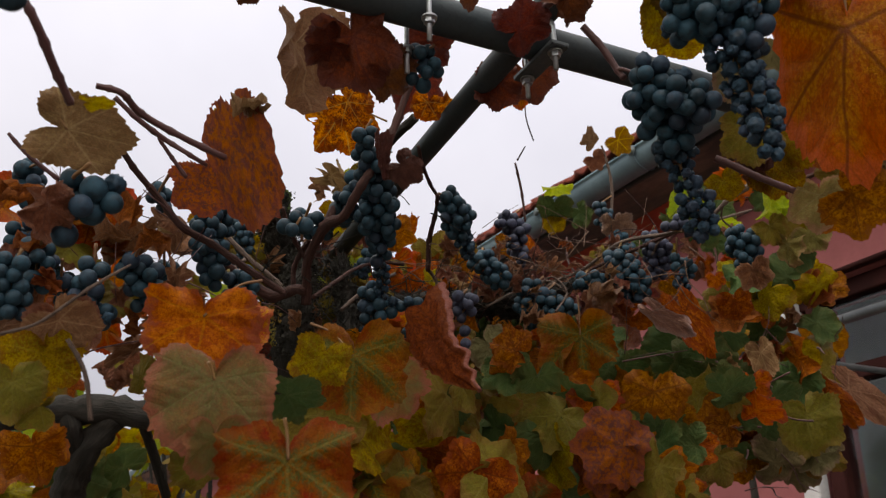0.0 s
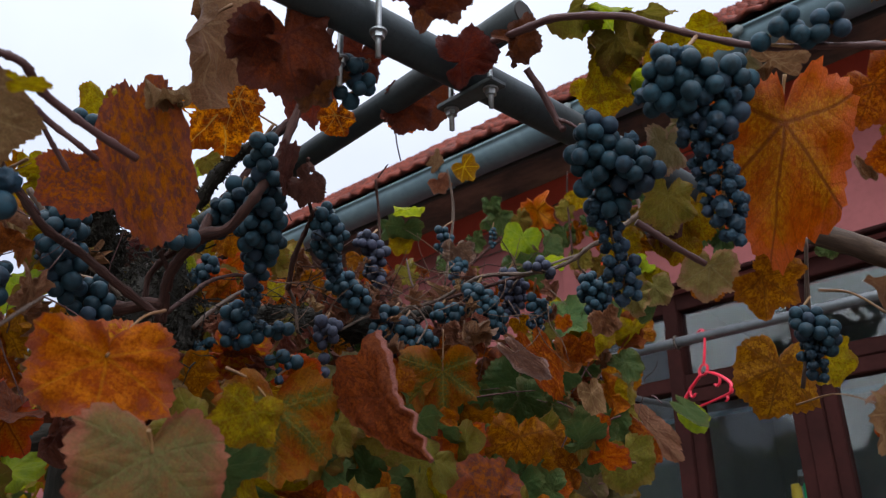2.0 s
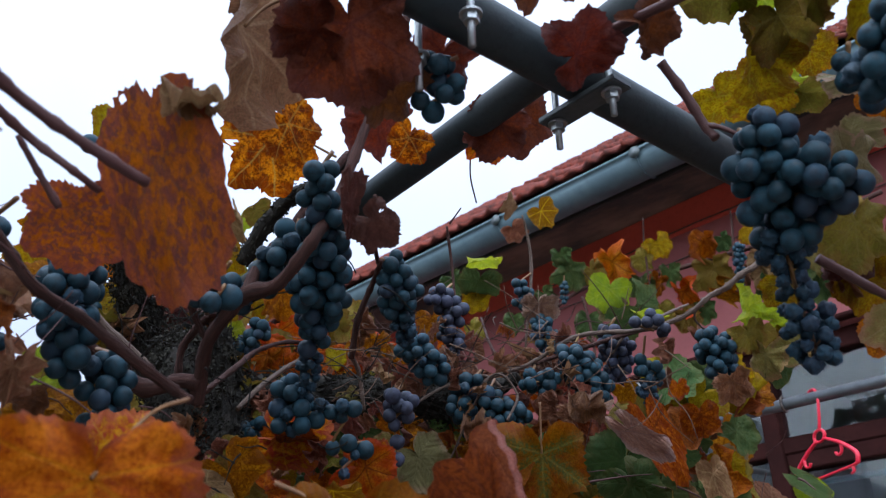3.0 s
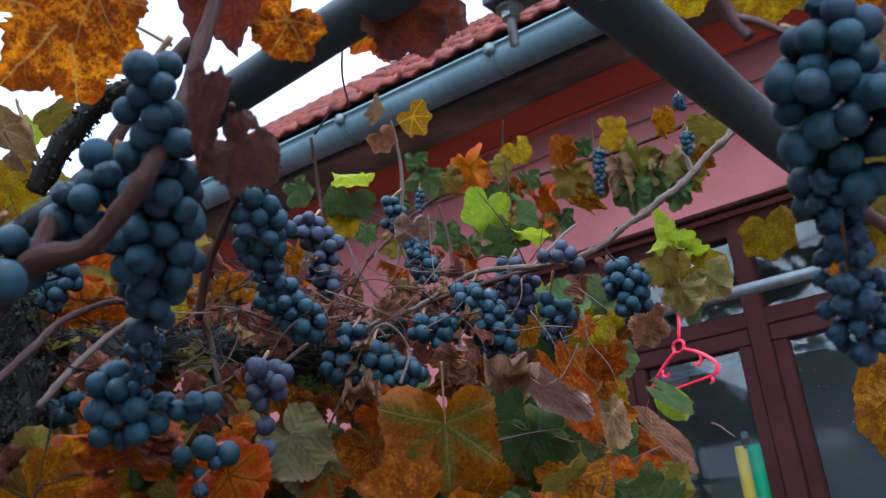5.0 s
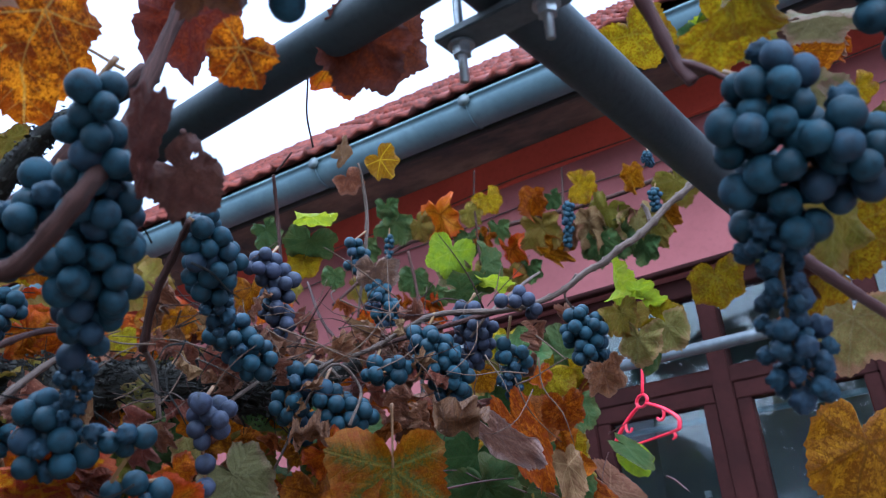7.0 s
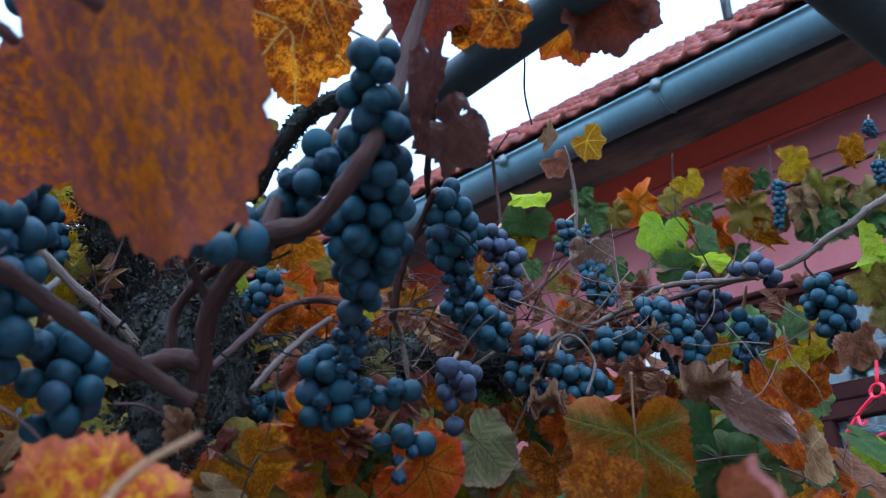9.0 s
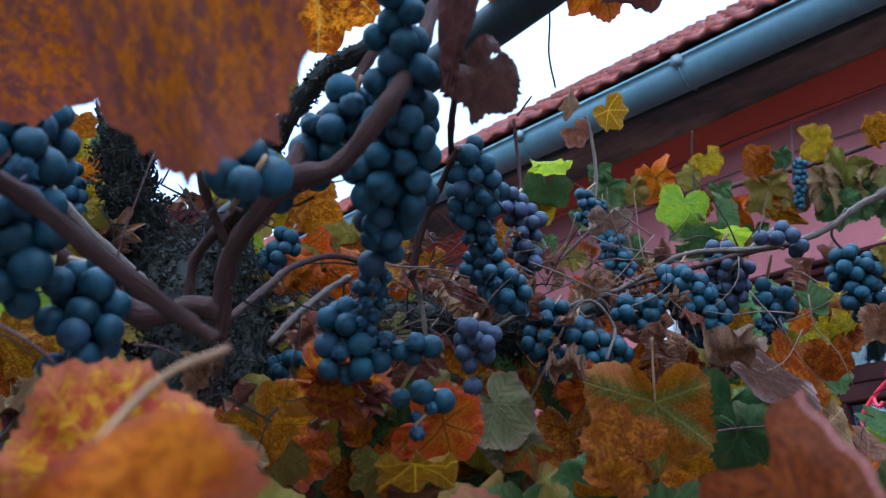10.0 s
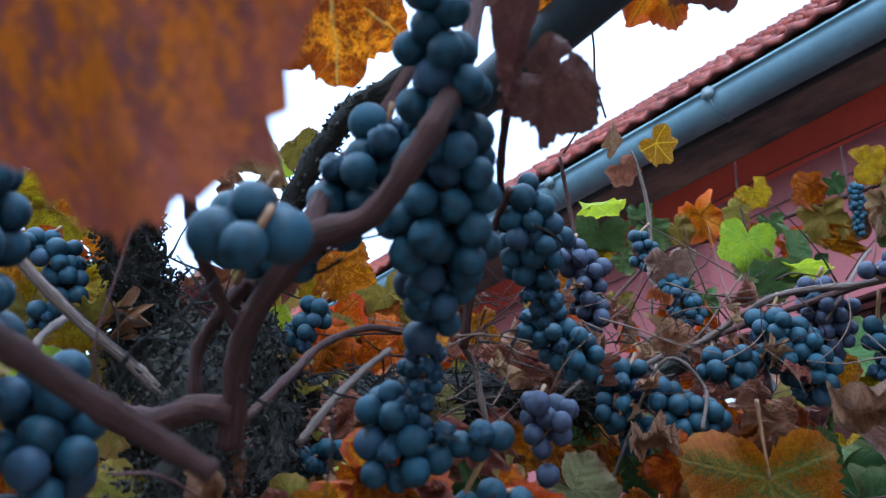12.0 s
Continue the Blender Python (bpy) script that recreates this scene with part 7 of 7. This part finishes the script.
fill_leaves(26, [(-0.097, 1.000, 2.099), (0.126, 0.995, 2.152), (0.242, 1.108, 1.985), (-0.046, 1.079, 1.895)], 0.12, ('dry', 'tan', 'olive', 'redvein', 'gold'), (0.06, 0.1), 24, (0.102, 0.017, 1.648), spread=60)
fill_leaves(30, [(0.265, 1.284, 2.217), (0.687, 1.150, 2.250), (0.701, 1.169, 2.066), (0.302, 1.303, 2.013)], 0.05, ('dry', 'tan', 'olive', 'dry', 'gold'), (0.035, 0.06), 25, (0.102, 0.017, 1.648), spread=60)
fill_leaves(26, [(0.217, 1.585, 2.430), (0.587, 1.456, 2.475), (0.658, 1.510, 2.137), (0.321, 1.689, 2.092)], 0.12, ('olive', 'yellow', 'dry', 'gold'), (0.06, 0.1), 26, (0.125, 0.525, 1.875), spread=60)
bunch("dark blue grape bunch among withered leaves", [(-0.013, 0.926, 2.048, 0.022), (-0.035, 0.936, 2.018, 0.019)], 423, hang=(-0.014, 0.868, 2.054))
bunch("dark blue grape bunch among withered leaves", [(-0.023, 0.856, 1.947, 0.019), (-0.016, 0.868, 1.916, 0.019)], 424, hang=(-0.019, 0.849, 1.97))
bunch("dark blue grape bunch among withered leaves", [(0.015, 0.956, 1.981, 0.019), (0.027, 0.965, 1.959, 0.016)], 425, hang=(0.014, 0.9, 1.987))
bunch("dark blue grape bunch among withered leaves", [(0.121, 0.993, 2.034, 0.018), (0.124, 1.003, 2.008, 0.015)], 426, hang=(0.114, 0.937, 2.04))
bunch("dark blue grape bunch among withered leaves", [(0.278, 0.939, 2.119, 0.023), (0.300, 0.936, 2.115, 0.017)], 427, hang=(0.27, 0.883, 2.119))
fill_leaves(34, [(0.308, 1.434, 2.191), (0.555, 1.343, 2.202), (0.581, 1.348, 2.005), (0.339, 1.444, 1.985)], 0.06, ('dry', 'tan', 'curl', 'olive', 'maroon'), (0.05, 0.09), 27, (0.125, 0.525, 1.875), spread=60)
fill_leaves(26, [(0.258, 1.518, 2.345), (0.499, 1.442, 2.381), (0.528, 1.442, 2.225), (0.299, 1.514, 2.204)], 0.05, ('curl', 'maroon', 'dry', 'olive'), (0.05, 0.08), 28, (0.170, 0.614, 1.927), spread=60)
fill_leaves(40, [(0.568, 1.167, 2.264), (0.892, 0.985, 2.275), (0.879, 0.996, 2.120), (0.570, 1.154, 2.098)], 0.05, ('dry', 'tan', 'dry', 'russet'), (0.022, 0.045), 29, (0.148, 0.474, 1.921), spread=70)
fill_leaves(14, [(-0.041, 0.825, 2.018), (0.121, 0.817, 2.060), (0.215, 0.954, 1.980), (-0.014, 0.926, 1.898)], 0.06, ('dry', 'tan', 'russet'), (0.03, 0.05), 30, (0.102, 0.017, 1.648), spread=70)
leaf("dry", (0.294, 0.998, 2.010), (-106, 11, -170), 0.032, 429, crumple=0.2, bend=1.4, label='limp dead leaf hanging from the old wood')
leaf("redvein", (0.500, 1.036, 2.012), (-141, 57, 111), 0.064, 430, crumple=0.07, cup=0.3)
cane("twine", [(0.971, 1.214, 2.330, 0.0014), (0.980, 1.210, 2.319, 0.0022), (0.987, 1.208, 2.308, 0.0014)], TEAL, seed=431, nodes=0)
fill_leaves(16, [(0.154, 1.438, 2.399), (0.304, 1.415, 2.420), (0.340, 1.469, 2.304), (0.191, 1.497, 2.277)], 0.08, ('yellow', 'olive', 'gold', 'yellow', 'green'), (0.05, 0.085), 61, (0.170, 0.614, 1.927), spread=50)
fill_leaves(30, [(-0.101, 1.152, 1.980), (0.434, 1.152, 2.052), (0.473, 1.231, 1.930), (-0.084, 1.283, 1.876)], 0.08, ('dry', 'tan', 'olive', 'redvein', 'gold', 'maroon'), (0.06, 0.09), 62, (0.102, 0.017, 1.648), spread=60)
fill_leaves(40, [(0.415, 1.151, 2.004), (0.965, 0.875, 2.017), (0.945, 0.856, 1.849), (0.439, 1.130, 1.810)], 0.08, ('green', 'olive', 'gold', 'green', 'ember', 'green'), (0.05, 0.08), 63, (-0.017, 0.139, 1.710), spread=55)
leaf("tan", (0.358, 1.180, 2.342), (-151, 53, 158), 0.082, 432, crumple=0.16, bend=1.6, label='crumpled brown dead leaf on the old wood')
leaf("tan", (0.346, 1.221, 2.340), (-165, 66, 150), 0.055, 433, crumple=0.16, bend=1.8)
leaf("yellow", (0.409, 1.330, 2.368), (-134, 26, 153), 0.075, 434, crumple=0.08)
leaf("olive", (0.421, 1.239, 2.414), (-163, 34, 136), 0.049, 435, crumple=0.1)
leaf("redvein", (0.540, 1.382, 2.260), (-128, 38, 153), 0.079, 436, crumple=0.1)
leaf("dry", (0.335, 1.122, 2.056), (-109, 10, -179), 0.053, 437, crumple=0.18, bend=1.2)
leaf("ember", (0.599, 1.150, 2.074), (-122, 34, 146), 0.045, 438, crumple=0.12)
fill_leaves(30, [(1.176, 1.111, 2.428), (1.392, 1.038, 2.426), (1.417, 1.218, 2.040), (1.251, 1.273, 2.030)], 0.06, ('green', 'olive', 'gold', 'russet', 'green', 'yellow'), (0.07, 0.11), 65, (0.102, 0.017, 1.648), spread=45)
fill_leaves(24, [(0.620, 1.338, 2.187), (0.850, 1.207, 2.191), (0.842, 1.204, 2.080), (0.627, 1.336, 2.087)], 0.05, ('green', 'olive', 'maroon', 'green', 'gold'), (0.05, 0.08), 67, (0.148, 0.474, 1.921), spread=50)
fill_leaves(14, [(0.482, 0.985, 1.985), (0.609, 0.893, 1.993), (0.618, 0.897, 1.862), (0.497, 0.984, 1.856)], 0.05, ('green', 'olive', 'gold', 'green'), (0.05, 0.08), 68, (-0.017, 0.139, 1.710), spread=50)
fill_leaves(30, [(0.40, 1.50, 2.10), (0.72, 1.30, 2.10), (0.72, 1.30, 1.98), (0.40, 1.50, 1.98)], 0.05, ('green', 'olive', 'maroon', 'olive', 'gold'), (0.06, 0.09), 71, (0.123, 0.515, 1.883), spread=45)
fill_leaves(14, [(0.614, 1.379, 2.114), (0.715, 1.311, 2.120), (0.717, 1.308, 2.016), (0.621, 1.372, 2.012)], 0.05, ('green', 'olive', 'ember', 'green'), (0.05, 0.08), 69, (0.123, 0.515, 1.883), spread=50)

fill_leaves(34, [(0.542, 1.611, 2.124), (1.026, 1.299, 2.115), (1.031, 1.312, 2.004), (0.557, 1.618, 2.034)], 0.06, ('olive', 'green', 'gold', 'olive', 'green', 'tan'), (0.08, 0.12), 70, (0.148, 0.474, 1.921), spread=40)

# ---- dead twigs and shaggy bark ----
tangle(90, [(0.370, 1.345, 2.227), (0.760, 1.129, 2.236), (0.811, 1.108, 2.169), (0.385, 1.339, 2.125)], 0.06, 31, BARK, (0.0006, 0.0016), (0.03, 0.09))
tangle(60, [(0.565, 1.209, 2.284), (0.898, 0.988, 2.285), (0.899, 1.005, 2.159), (0.585, 1.226, 2.150)], 0.07, 32, CANE, (0.0005, 0.0013), (0.04, 0.11))
tangle(40, [(0.565, 1.209, 2.284), (0.898, 0.988, 2.285), (0.899, 1.005, 2.159), (0.585, 1.226, 2.150)], 0.07, 33, CANE_GREY, (0.0005, 0.0011), (0.03, 0.09))
tangle(60, [(0.242, 1.363, 2.323), (0.444, 1.254, 2.322), (0.481, 1.270, 2.115), (0.304, 1.380, 2.114)], 0.08, 34, BARK, (0.0006, 0.0016), (0.03, 0.09))
tangle(40, [(-0.060, 0.867, 2.041), (0.121, 0.858, 2.089), (0.284, 1.036, 2.021), (-0.031, 0.973, 1.909)], 0.1, 35, CANE_RED, (0.0005, 0.0012), (0.04, 0.10))
tangle(30, [(0.217, 1.007, 2.113), (0.499, 0.964, 2.166), (0.505, 0.962, 2.042), (0.228, 0.951, 1.982)], 0.1, 36, BARK, (0.0005, 0.0012), (0.03, 0.08))
tangle(30, [(0.671, 1.109, 2.066), (1.112, 0.883, 2.084), (1.201, 0.992, 1.952), (0.698, 1.151, 1.867)], 0.1, 37, CANE_RED, (0.0008, 0.0022), (0.04, 0.12))
tangle(34, [(0.609, 1.123, 2.247), (0.867, 0.820, 2.241), (0.892, 0.855, 2.123), (0.630, 1.148, 2.151)], 0.05, 38, TWIG, (0.0005, 0.0010), (0.04, 0.11))
tangle(14, [(0.449, 1.060, 2.212), (0.536, 1.004, 2.217), (0.564, 1.038, 2.085), (0.478, 1.093, 2.086)], 0.04, 39, TWIG, (0.0005, 0.0010), (0.03, 0.09))
tangle(20, [(1.216, 1.172, 2.209), (1.418, 1.101, 2.227), (1.417, 1.214, 1.928), (1.245, 1.247, 1.912)], 0.1, 66, CANE_RED, (0.001, 0.002), (0.06, 0.16))
crumbs(5200, [(0.379, 1.429, 2.049, 0.030), (0.357, 1.408, 2.128, 0.030), (0.344, 1.385, 2.181, 0.029), (0.327, 1.354, 2.244, 0.028), (0.298, 1.317, 2.287, 0.026), (0.276, 1.290, 2.341, 0.024)], 71, 1.1)
crumbs(5200, [(0.348, 1.401, 2.167, 0.026), (0.433, 1.373, 2.186, 0.026), (0.525, 1.339, 2.186, 0.025), (0.619, 1.288, 2.196, 0.024), (0.689, 1.231, 2.197, 0.023), (0.747, 1.176, 2.186, 0.023), (0.778, 1.130, 2.197, 0.016)], 72, 1.3)
crumbs(2600, [(0.438, 1.265, 2.040, 0.017), (0.441, 1.272, 2.130, 0.017), (0.426, 1.278, 2.193, 0.016), (0.413, 1.286, 2.239, 0.013)], 73, 1.6)
crumbs(3600, [(0.318, 1.130, 1.985, 0.024), (0.322, 1.120, 2.050, 0.024), (0.318, 1.125, 2.105, 0.022), (0.330, 1.150, 2.150, 0.018)], 74, 1.6)
crumbs(420, [(0.389, 1.172, 2.288, 0.010), (0.392, 1.123, 2.320, 0.011), (0.398, 1.076, 2.340, 0.010), (0.408, 1.039, 2.342, 0.009)], 75, 0.5)
cane("trunk", [(0.350, 1.180, 1.930, 0.020), (0.318, 1.130, 1.985, 0.022), (0.322, 1.120, 2.050, 0.022), (0.318, 1.125, 2.105, 0.019), (0.330, 1.150, 2.150, 0.014)], BARK, seed=740, rough=0.5, sides=14, nodes=0)
shreds(420, [(0.373, 1.425, 2.079, 0.0306), (0.357, 1.408, 2.128, 0.0315), (0.344, 1.385, 2.181, 0.0299), (0.327, 1.354, 2.244, 0.0295), (0.298, 1.317, 2.287, 0.0277), (0.276, 1.290, 2.341, 0.0265)], 41)
shreds(18, [(0.389, 1.172, 2.288, 0.0088), (0.392, 1.123, 2.320, 0.0094), (0.398, 1.076, 2.340, 0.0083), (0.408, 1.039, 2.342, 0.0073)], 42)
shreds(520, [(0.348, 1.401, 2.167, 0.0296), (0.433, 1.373, 2.186, 0.0296), (0.525, 1.339, 2.186, 0.0282), (0.619, 1.288, 2.196, 0.0268), (0.689, 1.231, 2.197, 0.0251), (0.747, 1.176, 2.186, 0.0263), (0.778, 1.130, 2.197, 0.0178)], 43)
shreds(240, [(0.438, 1.265, 2.078, 0.0176), (0.441, 1.272, 2.130, 0.0181), (0.426, 1.278, 2.193, 0.0164), (0.413, 1.286, 2.239, 0.0135)], 44)

# ---- trunk foot and vines further off ----
cane('trunk', [(0.377, 1.428, 2.059, 0.032), (0.407, 1.478, 1.0, 0.036), (0.397, 1.458, 0.3, 0.042), (0.377, 1.428, -0.02, 0.055)], BARK, rough=0.35, sides=16, nodes=0)
cane('trunk', [(1.848, 1.864, 2.605, 0.006), (1.998, 1.914, 1.4, 0.016), (2.048, 1.864, -0.02, 0.025)], BARK, rough=0.35, sides=12, nodes=0, vine=WALL_VINE)

leaf_mass("vine_row", "distant row of yellowing vine foliage beyond the pergola", [((-2.4, 2.9, 0.3), (1.7, 4.4, 3.0))], 2600, ("yellow", "lime", "olive", "gold", "green"), (0.10, 0.16), 51)
leaf_mass("vine_canopy", "yellow-brown vine foliage on the pergola beside the path", [((-1.6, -0.8, 2.8), (-0.95, 4.3, 3.85))], 2300, ("pale", "sage", "lime", "yellow", "olive", "tan"), (0.09, 0.15), 52)
# added out of view so that the panes mirror leaves instead of bare sky
leaf_mass("tree_row", "added yellow-green foliage, out of view, for the veranda panes to mirror", [((-4.8, -3.5, 0.2), (-3.5, 7.5, 3.1))], 4000, ("pale", "sage", "lime", "yellow", "olive", "tan"), (0.14, 0.24), 54)
# added low foliage that the camera never faces, closing the yard's left side
leaf_mass("vine_hedge", "added green and yellow vine foliage, out of view beside the yard", [((-2.4, -1.5, 0.1), (-1.5, 3.0, 1.9))], 900, ("green", "olive", "yellow"), (0.10, 0.16), 53)

leaf("rust", (0.484, 1.137, 2.057), (-175, -14, -120), 0.071, 439, crumple=0.1, own=False)
leaf("rust", (0.505, 1.144, 2.068), (170, 12, 67), 0.044, 440, crumple=0.14, own=False)
leaf("amber", (0.418, 0.930, 1.959), (-164, 8, 146), 0.057, 441, crumple=0.08, own=False)
